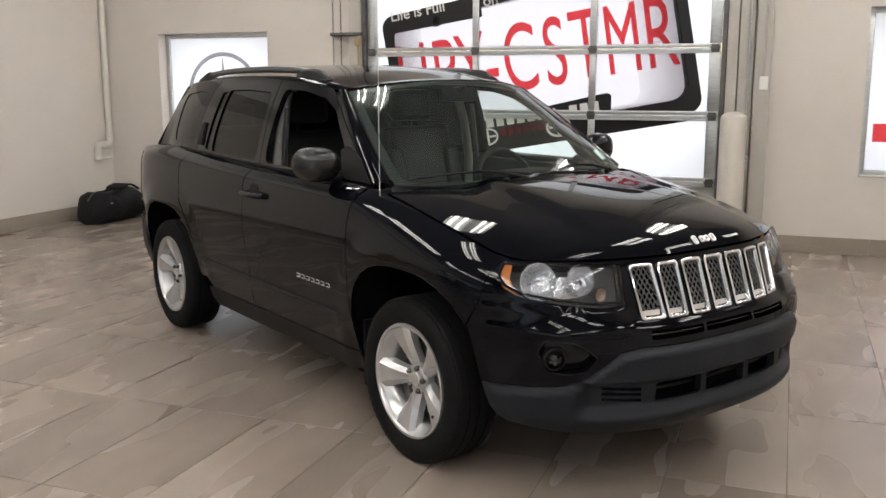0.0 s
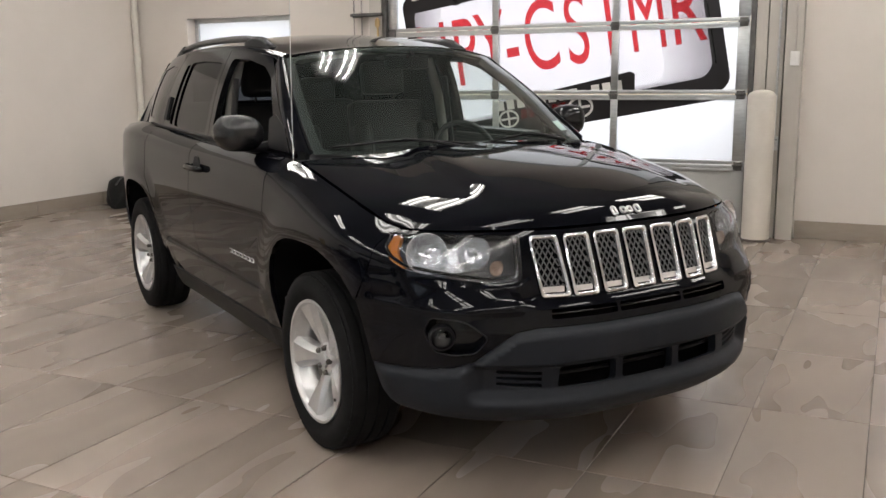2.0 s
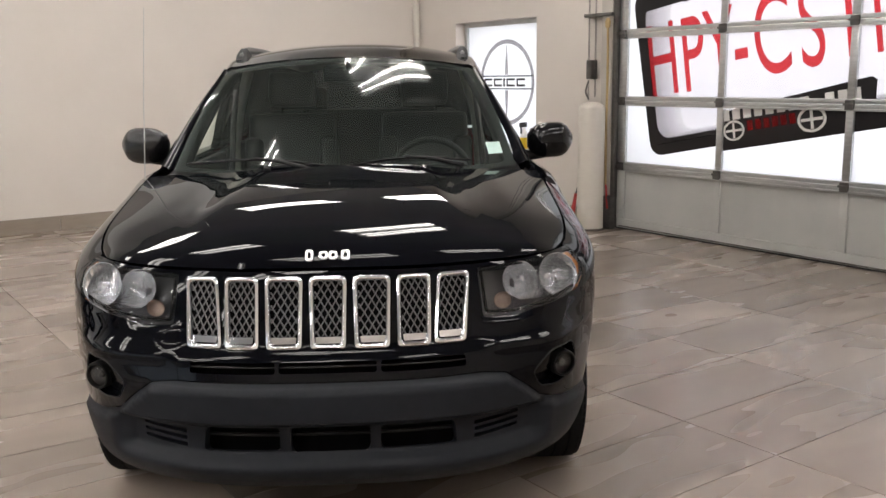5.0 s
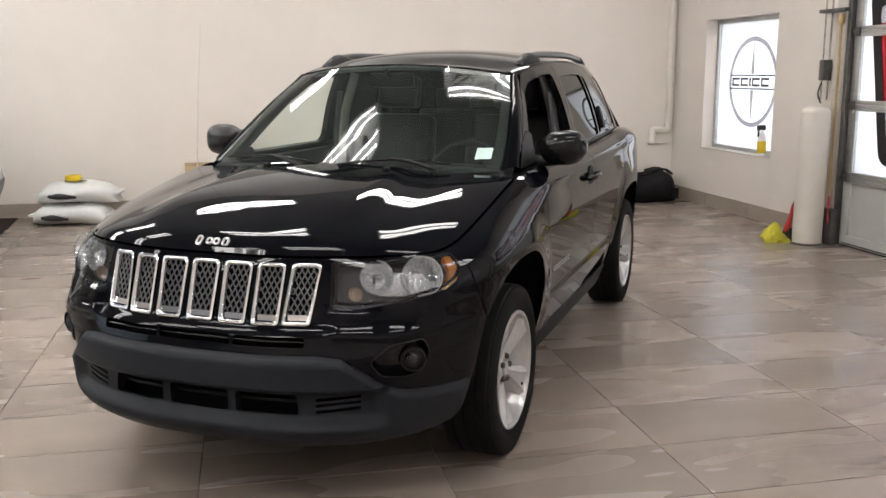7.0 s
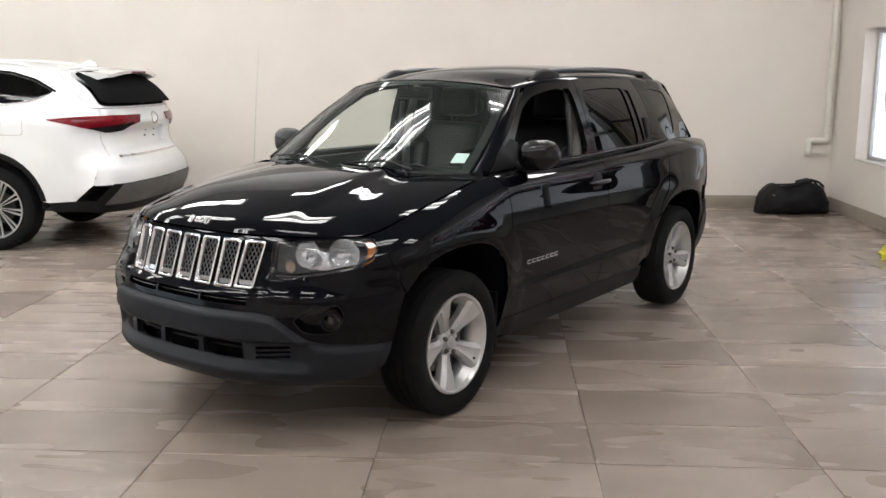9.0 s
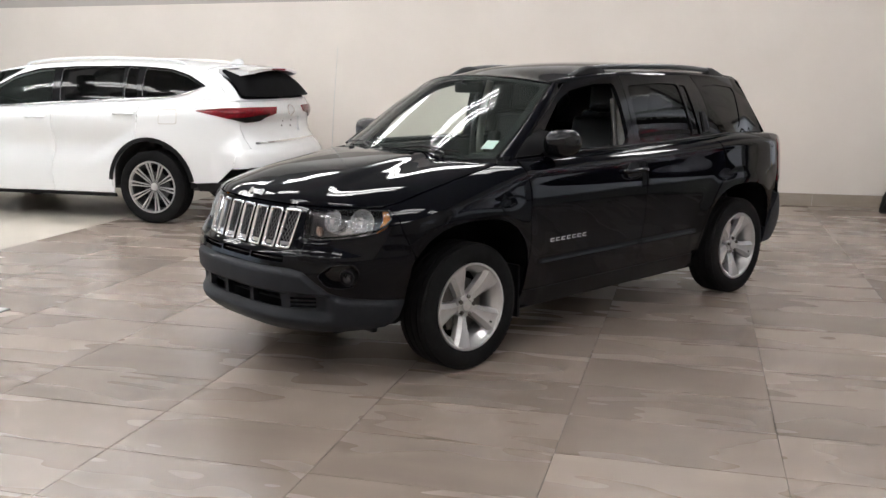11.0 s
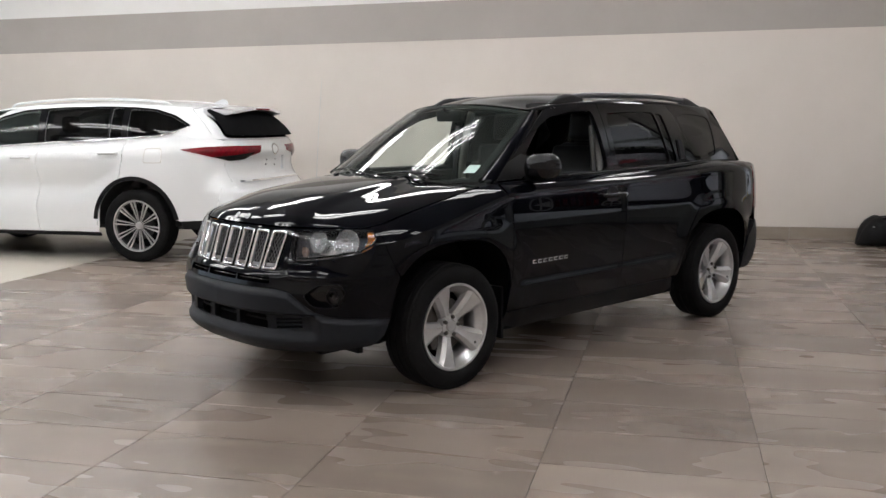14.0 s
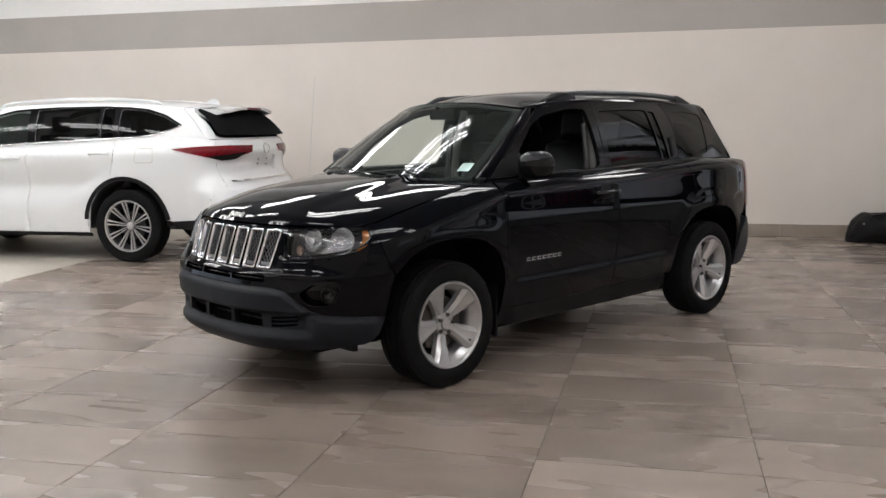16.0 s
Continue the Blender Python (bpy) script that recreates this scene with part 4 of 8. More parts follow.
def sides(mirror):
    sd = lambda q: [(s_y(y), z) for y, z in q]
    top = lambda y0, y1, n=14, dz=-0.004: [(y0 + (y1 - y0) * k / n, top_z(y0 + (y1 - y0) * k / n) + dz) for k in range(n + 1)]
    # front wing
    wing = [(-1.70, 0.66), (-1.735, 0.72), (-1.768, 0.80), (-1.780, 0.86), (-1.815, 0.903)] + top(-1.83, -0.93) + [(-0.895, 0.93), (-0.885, 0.60), (-0.885, 0.285), (-0.905, 0.285)] \
        + [p for p in reversed(AF) if p[1] > 0.40 and p[0] > -1.70]
    wing = [p for p in wing if not (p[0] < -1.70 and p[1] < 0.64)]
    skin("front_wing", sd(wing), body, M_PAINT, suv, mirror=mirror, flip=False, flange=0.02, grid=0.022)
    fd = [(-0.885 + GAP * 2, 0.30), (-0.885 + GAP * 2, 0.60), (-0.89, 0.93), (-0.915, 1.05)] + top(-0.905, 0.155) + [(0.165, 0.9), (0.175, 0.6), (0.17, 0.30)]
    front_door = skin("front_door", sd(fd), body, M_PAINT, suv, mirror=mirror, grid=0.018)
    lower = [p for p in AR if p[0] < 1.06 and 0.50 < p[1]]
    rd = [(0.17 + GAP * 2, 0.30), (0.175 + GAP * 2, 0.6), (0.165 + GAP * 2, 0.9)] + top(0.162, 1.03) + [(1.06, 0.98)] + [(1.045, 0.86)] \
        + [(0.985, 0.79)] + [(0.905, 0.67), (0.855, 0.52), (0.82, 0.30)]
    rear_door = skin("rear_door", sd(rd), body, M_PAINT, suv, mirror=mirror, grid=0.018)
    qp = [(0.825, 0.30), (0.862, 0.52), (0.912, 0.665), (0.99, 0.783), (1.052, 0.855), (1.068, 0.98)] + top(1.036, 1.98) + [(1.99, 0.72), (1.80, 0.70), (1.765, 0.56)] \
        + [p for p in reversed(AR) if p[1] > 0.40] + [(0.865, 0.30)]
    skin("rear_quarter", sd(qp), body, M_PAINT, suv, mirror=mirror, flange=0.02, grid=0.022)
    sill = [(-0.905, 0.248), (-0.885, 0.352), (0.80, 0.352), (0.86, 0.248)]
    skin("sill", sd(sill), body, M_BLACKP, suv, mirror=mirror, lift=0.006, flange=0.05, label="black plastic sill")
    # door handle in its hollow
    sx = -1 if mirror else 1
    for door_, hy in ((front_door, 0.03), ):
        c = body(s_y(hy), 0.968)
        bm = bmesh.new()
        lathe(bm, [(0.001, 0.0), (0.062, 0.0), (0.060, 0.004), (0.001, 0.005)], axis="X", seg=24, m=Matrix.Translation((sx * (c.x - 0.001), c.y, c.z)))
        part("handle_cup", bm, M_BLACKP, door_, "", 40)
        bm = bmesh.new()
        pts = [(sx * (c.x + 0.002), hy - 0.105, 0.972), (sx * (c.x + 0.028), hy - 0.085, 0.974), (sx * (c.x + 0.036), hy, 0.976), (sx * (c.x + 0.030), hy + 0.085, 0.976), (sx * (c.x + 0.004), hy + 0.105, 0.974)]
        tube(bm, curve_pts(pts, 14), [0.011] + [0.0145] * 13 + [0.011], 10)
        part("door_handle", bm, M_GLOSSP, door_, "", 60)
        bm = bmesh.new()
        lathe(bm, [(0.012, 0.0), (0.012, 0.008), (0.002, 0.009)], axis="X", seg=16, m=Matrix.Translation((sx * c.x, hy + 0.135, 0.972)))
        part("lock", bm, M_CHROME, door_, "", 40)
    # raised badge lettering as plain bars
    for k in range(7):
        y = (-0.690 + 0.047 * k) if not mirror else (-0.690 + 0.047 * k)
        c = body(s_y(y), 0.628)
        x0, x1 = c.x - 0.001, c.x + 0.0035
        bm = boxes((x0, x1, y - 0.016, y + 0.015, 0.6185, 0.6225), (x0, x1, y - 0.016, y + 0.015, 0.6345, 0.6385), (x0, x1, y - 0.016, y - 0.0125, 0.6225, 0.6345))
        if mirror:
            bmesh.ops.scale(bm, vec=(-1, 1, 1), verts=bm.verts)
        part("badge_bar", bm, M_BADGE, front_door, "chrome badge bar")
    # window frames above the belt
    ya = lambda z: -0.935 + (z - 1.09) * 1.58 - 0.12 * max(0, z - 1.42)
    up = [(ya(z), z) for z in (1.095, 1.16, 1.24, 1.32, 1.40, 1.46)] + [(-0.30, 1.500), (-0.15, 1.523)]
    roofline = lambda y0, y1, n=10: [(y0 + (y1 - y0) * k / n, roof_z(y0 + (y1 - y0) * k / n) - 0.012) for k in range(n + 1)]
    belt = lambda y0, y1, n=10: [(y0 + (y1 - y0) * k / n, top_z(y0 + (y1 - y0) * k / n) - 0.002) for k in range(n + 1)]
    f_out = list(reversed(belt(-0.92, 0.19))) + up + roofline(-0.10, 0.185)
    f_hole = soft_poly([(-0.73, 1.120), (-0.565, 1.275), (-0.405, 1.395), (-0.280, 1.456), (-0.09, 1.490), (0.112, 1.497), (0.142, 1.120)], 0.17)
    skin("front_window_frame", f_out, cabin, M_GLOSSP, suv, holes=[f_hole], mirror=mirror, flip=False, flange=0.03, grid=0.025)
    r_out = list(reversed(belt(0.195, 1.04))) + [(0.19, roof_z(0.19) - 0.012)] + roofline(0.19, 1.0) + [(1.05, 1.45), (1.075, 1.30)]
    r_hole = soft_poly([(0.245, 1.128), (0.235, 1.480), (0.55, 1.493), (0.79, 1.487), (0.845, 1.140)], 0.12)
    s_hole = soft_poly([(0.865, 1.145), (0.815, 1.480), (0.885, 1.472), (0.935, 1.150)], 0.15)
    skin("rear_window_frame", r_out, cabin, M_GLOSSP, suv, holes=[r_hole, s_hole], mirror=mirror, flange=0.02, grid=0.025)
    q_out = list(reversed(belt(1.045, 1.86))) + [(1.08, 1.30), (1.055, 1.45), (1.01, roof_z(1.01) - 0.012)] + roofline(1.01, 1.77)
    q_hole = soft_poly([(1.125, 1.160), (1.085, 1.465), (1.30, 1.478), (1.60, 1.452), (1.50, 1.175)], 0.2)
    skin("quarter_window_frame", q_out, cabin, M_PAINT, suv, holes=[q_hole], mirror=mirror, flange=0.02, grid=0.03)
    skin("rear_door_glass", r_hole, cabin, G_DARK, suv, mirror=mirror, lift=-0.008, flange=0, label="dark privacy glass")
    skin("fixed_glass", s_hole, cabin, G_DARK, suv, mirror=mirror, lift=-0.008, flange=0, label="dark privacy glass")
    skin("quarter_glass", q_hole, cabin, G_DARK, suv, mirror=mirror, lift=-0.004, flange=0, label="dark privacy glass")
    # shoulder between the waist and the quarter window
    bm = bmesh.new()
    rows = []
    for k in range(15):
        y = 1.16 + 0.70 * k / 14
        a_, b_ = cabin(y, top_z(y) - 0.001), body(s_y(y), top_z(y) - 0.005)
        rows.append([bm.verts.new((p.x * sx, p.y, p.z)) for p in (a_.lerp(b_, u) + Vector((0, 0, 0.006 * math.sin(math.pi * u))) for u in (0, 0.33, 0.67, 1))])
    for r0, r1 in zip(rows, rows[1:]):
        for t in range(3):
            bm.faces.new((r0[t], r0[t + 1], r1[t + 1], r1[t]))
    part("quarter_shoulder", bm, M_PAINT, suv, "", 179)
    # hidden upper door handle behind the rear side window
    skin("rear_door_handle", soft_poly([(0.972, 1.165), (1.030, 1.165), (1.022, 1.285), (0.978, 1.300)], 0.2), cabin, M_BLACKP, suv, mirror=mirror, lift=0.012, flange=0.014, grid=0.02, label="black upright handle")
    # belt moulding
    bm = bmesh.new()
    pts = [cabin(y, top_z(y) + 0.004) + Vector((0.006, 0, 0)) for y in (-0.62 + 0.1 * k for k in range(20))]
    tube(bm, [Vector((p.x * sx, p.y, p.z)) for p in pts], 0.009, 6)
    part("belt_moulding", bm, M_BLACKP, suv, "", 60)
    # windscreen pillar between glass and door frame
    bm = bmesh.new()
    n = 16
    rows = []
    for k in range(n + 1):
        b = k / n
        e = wind(1.0, b)
        z = e.z + 0.002
        d = cabin(ya(min(z, 1.475)) if z < 1.475 else -0.36 + (z - 1.475) * 1.5, min(z + 0.004, 1.50))
        mid = (e + d) * 0.5 + Vector((0.014, -0.012, 0.016))
        row = []
        for t in range(7):
            u = t / 6
            p = (1 - u) ** 2 * e + 2 * u * (1 - u) * mid + u * u * d
            if t == 0:
                p = p + Vector((-0.004, 0.004, -0.004))
            row.append(bm.verts.new((p.x * sx, p.y, p.z)))
        rows.append(row)
    for r0, r1 in zip(rows, rows[1:]):
        for t in range(6):
            bm.faces.new((r0[t], r0[t + 1], r1[t + 1], r1[t]))
    part("windscreen_pillar", bm, M_PAINT, suv, "", 179)
    # roof edge strip
    bm = bmesh.new()
    rows = []
    for k in range(25):
        y = -0.38 + 2.15 * k / 24
        a, b = cabin(y, roof_z(y) - 0.013), roof(roof_x(y) * 0.93, y)
        m_ = (a + b) * 0.5 + Vector((0.012, 0, 0.012))
        row = []
        for t in range(6):
            u = t / 5
            p = (1 - u) ** 2 * a + 2 * u * (1 - u) * m_ + u * u * b
            row.append(bm.verts.new((p.x * sx, p.y, p.z)))
        rows.append(row)
    for r0, r1 in zip(rows, rows[1:]):
        for t in range(5):
            bm.faces.new((r0[t], r0[t + 1], r1[t + 1], r1[t]))
    part("roof_edge", bm, M_PAINT, suv, "", 179)
    # roof rail
    bm = bmesh.new()
    def rail(y, up_):
        p = roof(roof_x(y) * 0.91, y)
        return Vector((p.x * sx, y, p.z + up_))
    pts = [rail(-0.16, 0.004), rail(-0.06, 0.020), rail(0.06, 0.026), rail(0.2, 0.029), rail(0.6, 0.029), rail(1.0, 0.028), rail(1.3, 0.024), rail(1.42, 0.018), rail(1.52, 0.006)]
    tube(bm, curve_pts(pts, 40), [0.012] + [0.018] * 39 + [0.012], 10)
    part("roof_rail", bm, M_SATIN, suv, "satin roof rail", 60)
    for y0, y1 in ((-0.19, 0.10), (1.34, 1.58)):
        bm = bmesh.new()
        n = 10
        rows = []
        for k in range(n + 1):
            y = y0 + (y1 - y0) * k / n
            h = 0.042 * math.sin(math.pi * min(1, (k / n) * (1.6 if y0 < 0 else 1.0) * 0.55 + (0 if y0 < 0 else 0.42))) + 0.002
            p = roof(roof_x(y) * 0.91, y)
            rows.append([bm.verts.new(((p.x + dx) * sx, y, p.z + dz)) for dx, dz in ((0.030, -0.02), (0.026, h * 0.6), (0.012, h), (-0.012, h), (-0.024, h * 0.6), (-0.028, 0.0))])
        for r0, r1 in zip(rows, rows[1:]):
            for t in range(5):
                bm.faces.new((r0[t], r0[t + 1], r1[t + 1], r1[t]))
        part("rail_foot", bm, M_BLACKP, suv, "", 60)
    # door mirror: a rounded shell on a short arm
    bm = bmesh.new()
    rows = []
    n = 14
    for k in range(n + 1):
        t = k / n
        x = 0.785 + 0.200 * t
        w = max(0.30, (1 - abs(2 * t ** 1.15 - 0.95) ** 3.2) ** 0.5 if abs(2 * t ** 1.15 - 0.95) < 1 else 0.3)
        zc, hz = 1.170 + 0.006 * t, 0.077 * w
        yc, hy = -0.655 + 0.030 * t * t, 0.092 * w
        ring = []
        for j in range(20):
            a = 2 * math.pi * j / 20
            c, s_ = math.cos(a), math.sin(a)
            q = (abs(c) ** 2.8 + abs(s_) ** 2.8) ** (-1 / 2.8)
            ring.append(bm.verts.new((x * sx, yc + hy * c * q * (1.0 if c < 0 else 0.75), zc + hz * s_ * q)))
        rows.append(ring)
    for r0, r1 in zip(rows, rows[1:]):
        for j in range(20):
            bm.faces.new((r0[j], r0[(j + 1) % 20], r1[(j + 1) % 20], r1[j]))
    bm.faces.new(rows[0])
    bm.faces.new(rows[-1])
    mirror_shell = part("door_mirror", bm, M_GLOSSP if not mirror else M_MIRROR, suv, "black rounded door mirror", 60)
    bm = bmesh.new()
    tube(bm, [(0.735 * sx, -0.640, 1.112), (0.80 * sx, -0.645, 1.105), (0.86 * sx, -0.640, 1.118)], [0.026, 0.022, 0.026], 10)
    part("mirror_arm", bm, M_BLACKP, mirror_shell, "", 60)
    bm = boxes((0.80, 0.955, -0.605, -0.600, 1.118, 1.222), bevel=0.004)
    bmesh.ops.scale(bm, vec=(sx, 1, 1), verts=bm.verts)
    part("mirror_glass", bm, M_CHROME, mirror_shell)
    # sail panel ahead of the side window
    sail = [(-0.90, 1.10), (-0.69, 1.105), (-0.66, 1.118), (-0.585, 1.225), (-0.64, 1.245), (-0.78, 1.195)]
    skin("sail_panel", sail, cabin, M_BLACKP, suv, mirror=mirror, lift=0.004, flange=0.01)


both(sides)

# bonnet, roof and glass
skin("bonnet", [(-0.995, 0.008), (-0.5, 0.006), (0.0, 0.005), (0.5, 0.006), (0.995, 0.008), (0.995, 0.5), (0.995, 0.985), (0.0, 0.99), (-0.995, 0.985), (-0.995, 0.5)],
     hood, M_PAINT, suv, grid=0.022, scale=(0.76, 0.95), flange=0.02)
roof_front = [(wind(k / 10, 1.0).x, wind(k / 10, 1.0).y + 0.012) for k in range(-10, 11)]
roof_out = [(x * 0.985, y) for x, y in roof_front] + [(roof_x(y) * 0.93, y) for y in (-0.3 + 0.15 * k for k in range(14))] \
    + [(a * roof_x(tail_y(a)), tail_y(a) + 0.012) for a in (0.93 - 0.155 * k for k in range(13))] + [(-roof_x(y) * 0.93, y) for y in (1.65 - 0.15 * k for k in range(14))]
skin("roof", roof_out, roof, M_PAINT, suv, grid=0.04, flange=0.015)
ws_out = [(-0.985, 0.0), (0.985, 0.0), (0.985, 0.5), (0.985, 0.992), (0.0, 0.992), (-0.985, 0.992), (-0.985, 0.5)]
windscreen = skin("windscreen", ws_out, wind, G_WIND, suv, grid=0.035, flange=0, scale=(0.65, 0.72), label="clear windscreen with a faint green tint")
ws_in = [(x * 0.945, 0.06 + y * 0.885) for x, y in ws_out]
skin("windscreen_band", ws_out, wind, M_INK, windscreen, holes=[soft_poly(ws_in, 0.12)], grid=0.035, flange=0, lift=-0.005, scale=(0.65, 0.72), label="black printed edge of the glass")
skin("sticker", [(0.835, 0.14), (0.925, 0.14), (0.925, 0.235), (0.835, 0.235)], wind, M_STICK, windscreen, grid=0.03, flange=0, lift=0.002, scale=(0.65, 0.72), label="pale green paper sticker")
# scuttle panel between bonnet and windscreen
bm = bmesh.new()
rows = []
for k in range(-16, 17):
    a = k / 16
    p, q = hood(a * 0.985, 0.985), wind(a * 0.99, 0.03)
    row = [bm.verts.new(p + Vector((0, -0.03, -0.022))), bm.verts.new((p + q) * 0.5 + Vector((0, 0.0, -0.03))), bm.verts.new(q + Vector((0, 0.01, -0.006)))]
    rows.append(row)
for r0, r1 in zip(rows, rows[1:]):
    for t in range(2):
        bm.faces.new((r0[t], r0[t + 1], r1[t + 1], r1[t]))
part("scuttle", bm, M_BLACKP, suv, "black plastic scuttle", 60)


def wiper(a0, a1, pivot):
    pts = [wind(a0 + (a1 - a0) * k / 14, 0.055 + 0.055 * math.sin(math.pi * k / 14) + 0.02 * k / 14) + Vector((0, -0.012, 0.014)) for k in range(15)]
    bm = bmesh.new()
    tube(bm, pts, [0.004] + [0.0055] * 13 + [0.004], 6)
    blade = part("wiper", bm, M_BLACKP, suv, "black wiper", 60)
    p = wind(pivot, 0.0) + Vector((0, -0.03, 0.012))
    bm = bmesh.new()
    tube(bm, [p, p + Vector((0.03, 0, 0.012)), (p + pts[7]) * 0.5 + Vector((0, -0.01, 0.02)), pts[7] + Vector((0, 0, 0.006))], [0.014, 0.010, 0.007, 0.005], 8)
    part("wiper_arm", bm, M_BLACKP, blade, "", 60)


wiper(-0.90, -0.10, -0.20)
wiper(-0.03, 0.72, 0.62)
for a in (-0.36, 0.36):      # washer jets
    p = hood(a, 0.90)
    part("washer_jet", boxes((p.x - 0.012, p.x + 0.012, p.y - 0.014, p.y + 0.012, p.z - 0.004, p.z + 0.010), bevel=0.004), M_BLACKP, suv)

# tail: loft from the roof's rear edge to the waist
def tail(a, b):
    ty = tail_y(min(0.93, abs(a)))
    p = roof(min(0.93, abs(a)) * roof_x(ty) * (1 if a >= 0 else -1), ty)
    if abs(a) > 0.93:
        c = cabin(1.765, 1.492)
        p = p.lerp(Vector((math.copysign(c.x, a), c.y, c.z)), (abs(a) - 0.93) / 0.07)
    k, e = abs(a), cabin(1.86, top_z(1.86))
    q = Vector((a * e.x, 2.15 - (2.15 - e.y) * k ** 4, 1.118 + (e.z - 1.118) * k ** 4))
    if b > 1:
        sT = PS[-1]
        return q.lerp(body((sT - k * (sT - s_y(1.86))) * (1 if a >= 0 else -1), 1.10 + (top_z(1.86) - 1.104) * k ** 4), (b - 1) / 0.2)
    bulge = math.sin(math.pi * b) * (1 - k ** 6)
    return p.lerp(q, b) + Vector((0, 0.075 * bulge, 0.025 * bulge))


glass_poly = soft_poly([(-0.76, 0.12), (0.76, 0.12), (0.78, 0.90), (-0.78, 0.90)], 0.1)
skin("tailgate_frame", [(-1, 0.0), (1, 0.0), (1, 0.5), (1, 1.0), (-1, 1.0), (-1, 0.5)], tail, M_PAINT, suv, holes=[glass_poly], grid=0.04, flip=True, scale=(0.7, 0.45))
skin("tail_shoulder", [(-1, 1.0), (0, 1.0), (1, 1.0), (1, 1.2), (0, 1.2), (-1, 1.2)], tail, M_PAINT, suv, grid=0.03, flip=True, flange=0, scale=(0.7, 0.45))
skin("tailgate_glass", glass_poly, tail, G_DARK, suv, grid=0.05, flange=0, flip=True, lift=-0.004, scale=(0.7, 0.45), label="dark privacy glass")
sT = float(PS[-1])


def tail_body(u, z):      # u runs round the tail, 0 at its middle
    return body(math.copysign(sT - abs(u), u if u else 1.0), z)


st = sT - s_y(1.99)
skin("tailgate", [(-st + 0.18, 0.66), (st - 0.18, 0.66), (st - 0.18, 1.10), (-st + 0.18, 1.10)], tail_body, M_PAINT, suv, grid=0.05, flip=True)
for k in (1, -1):
    skin("tail_lamp", [(k * (st - 0.17), 0.74), (k * (st + 0.11), 0.77), (k * (st + 0.10), 1.08), (k * (st - 0.17), 1.09)], tail_body, M_TAIL, suv, grid=0.04, flip=True, lift=0.004, label="red tail lamp")
    skin("tail_side", [(k * (st - 0.17), 0.66), (k * (st + 0.0), 0.66), (k * (st + 0.0), 0.752), (k * (st - 0.17), 0.735)], tail_body, M_PAINT, suv, grid=0.04, flip=True)
rb = sT - s_y(1.77)
skin("rear_bumper", [(-rb, 0.42), (-rb + 0.05, 0.30), (rb - 0.05, 0.30), (rb, 0.42), (rb - 0.03, 0.56), (rb - 0.20, 0.66), (-rb + 0.20, 0.66), (-rb + 0.03, 0.56)], tail_body, M_PLASTIC, suv, grid=0.05, flip=True, lift=0.008, flange=0.04, label="grained grey plastic bumper")

# ---- nose of the black SUV ----
M_MESH = material("grey_grille_mesh", (0.16, 0.16, 0.165), 0.4, 0.3, second=(0.13, 0.13, 0.135), scale=60)
GR = [-0.384, -0.256, -0.128, 0.0, 0.128, 0.256, 0.384]      # middles of the grille slots


def slot_outline(k, grow=0.0):
    """One grille slot on the nose, in distance across and height; the outer slots lean."""
    c = GR[k]
    lean = 0.026 * (abs(k - 3) / 3) ** 2 * (1 if k > 3 else -1)
    out = 0.010 if abs(k - 3) == 3 else 0.0
    w0, w1 = 0.0445 + grow, 0.0505 + grow
    z0, z1 = 0.695 - grow + 0.004 * (abs(k - 3) / 3) ** 2, 0.881 + grow
    sg = 1 if k > 3 else -1
    pts = [(c - w0 - (out if k == 6 else 0) - lean * 0.4, z0), (c + w0 - (out if k == 6 else -out if k == 0 else 0) - lean * 0.4, z0),
           (c + w1 + lean * 0.6, z1), (c - w1 + lean * 0.6, z1)]
    return soft_poly(pts, 0.16, 5)


def nose(s, z):
    return body(s, z)


outer = [slot_outline(k, 0.0) for k in range(7)]
EYE = [(0.470, 0.752), (0.56, 0.748), (0.70, 0.763), (0.855, 0.790), (0.905, 0.815), (0.935, 0.860), (0.935, 0.898), (0.80, 0.900), (0.62, 0.896), (0.472, 0.892)]
EYE = [(s_x(0.47) + 0.006 + (x - 0.47) * 1.095, z) for x, z in EYE]
EYE_S = soft_poly(EYE, 0.12)
mirror_line = lambda q: [(-s, z) for s, z in reversed(q)]
# upper fascia: from the bonnet's edge down to the grey bumper, wrapping to the wheel arches
sw = s_y(-1.70)
low = [(0.0, 0.607), (s_x(0.44), 0.609), (s_x(0.51), 0.599), (s_x(0.575), 0.548), (s_x(0.63), 0.500), (s_x(0.69), 0.478), (s_x(0.77), 0.466), (sw - 0.12, 0.458), (sw - 0.055, 0.455)]
right = low + [(sw - 0.045, 0.52), (sw - 0.030, 0.60), (sw - 0.010, 0.66), (s_y(-1.738), 0.72), (s_y(-1.772), 0.80), (s_y(-1.784), 0.86), (s_y(-1.82), 0.905), (s_x(0.6), 0.903)]
fascia = right + [(0.0, 0.903)] + [(-s, z) for s, z in reversed(right) if s > 0.001]
# fog lamp hollows and the slim vent under the grille
fx, fz = s_x(0.690), 0.577
fog_hole = soft_poly([(fx - 0.125, 0.584), (fx - 0.05, 0.640), (fx + 0.06, 0.645), (fx + 0.085, 0.60), (fx + 0.055, 0.532), (fx - 0.01, 0.520), (fx - 0.085, 0.530)], 0.3)
vents = [soft_poly([(a, 0.631), (b, 0.631), (b, 0.662), (a, 0.662)], 0.3) for a, b in ((-0.40, -0.150), (-0.138, 0.138), (0.150, 0.40))]
front_bumper = skin("front_fascia", fascia, nose, M_PAINT, suv, holes=[*outer, fog_hole, mirror_line(fog_hole), EYE_S, mirror_line(EYE_S), *vents], grid=0.024, flange=0.03)
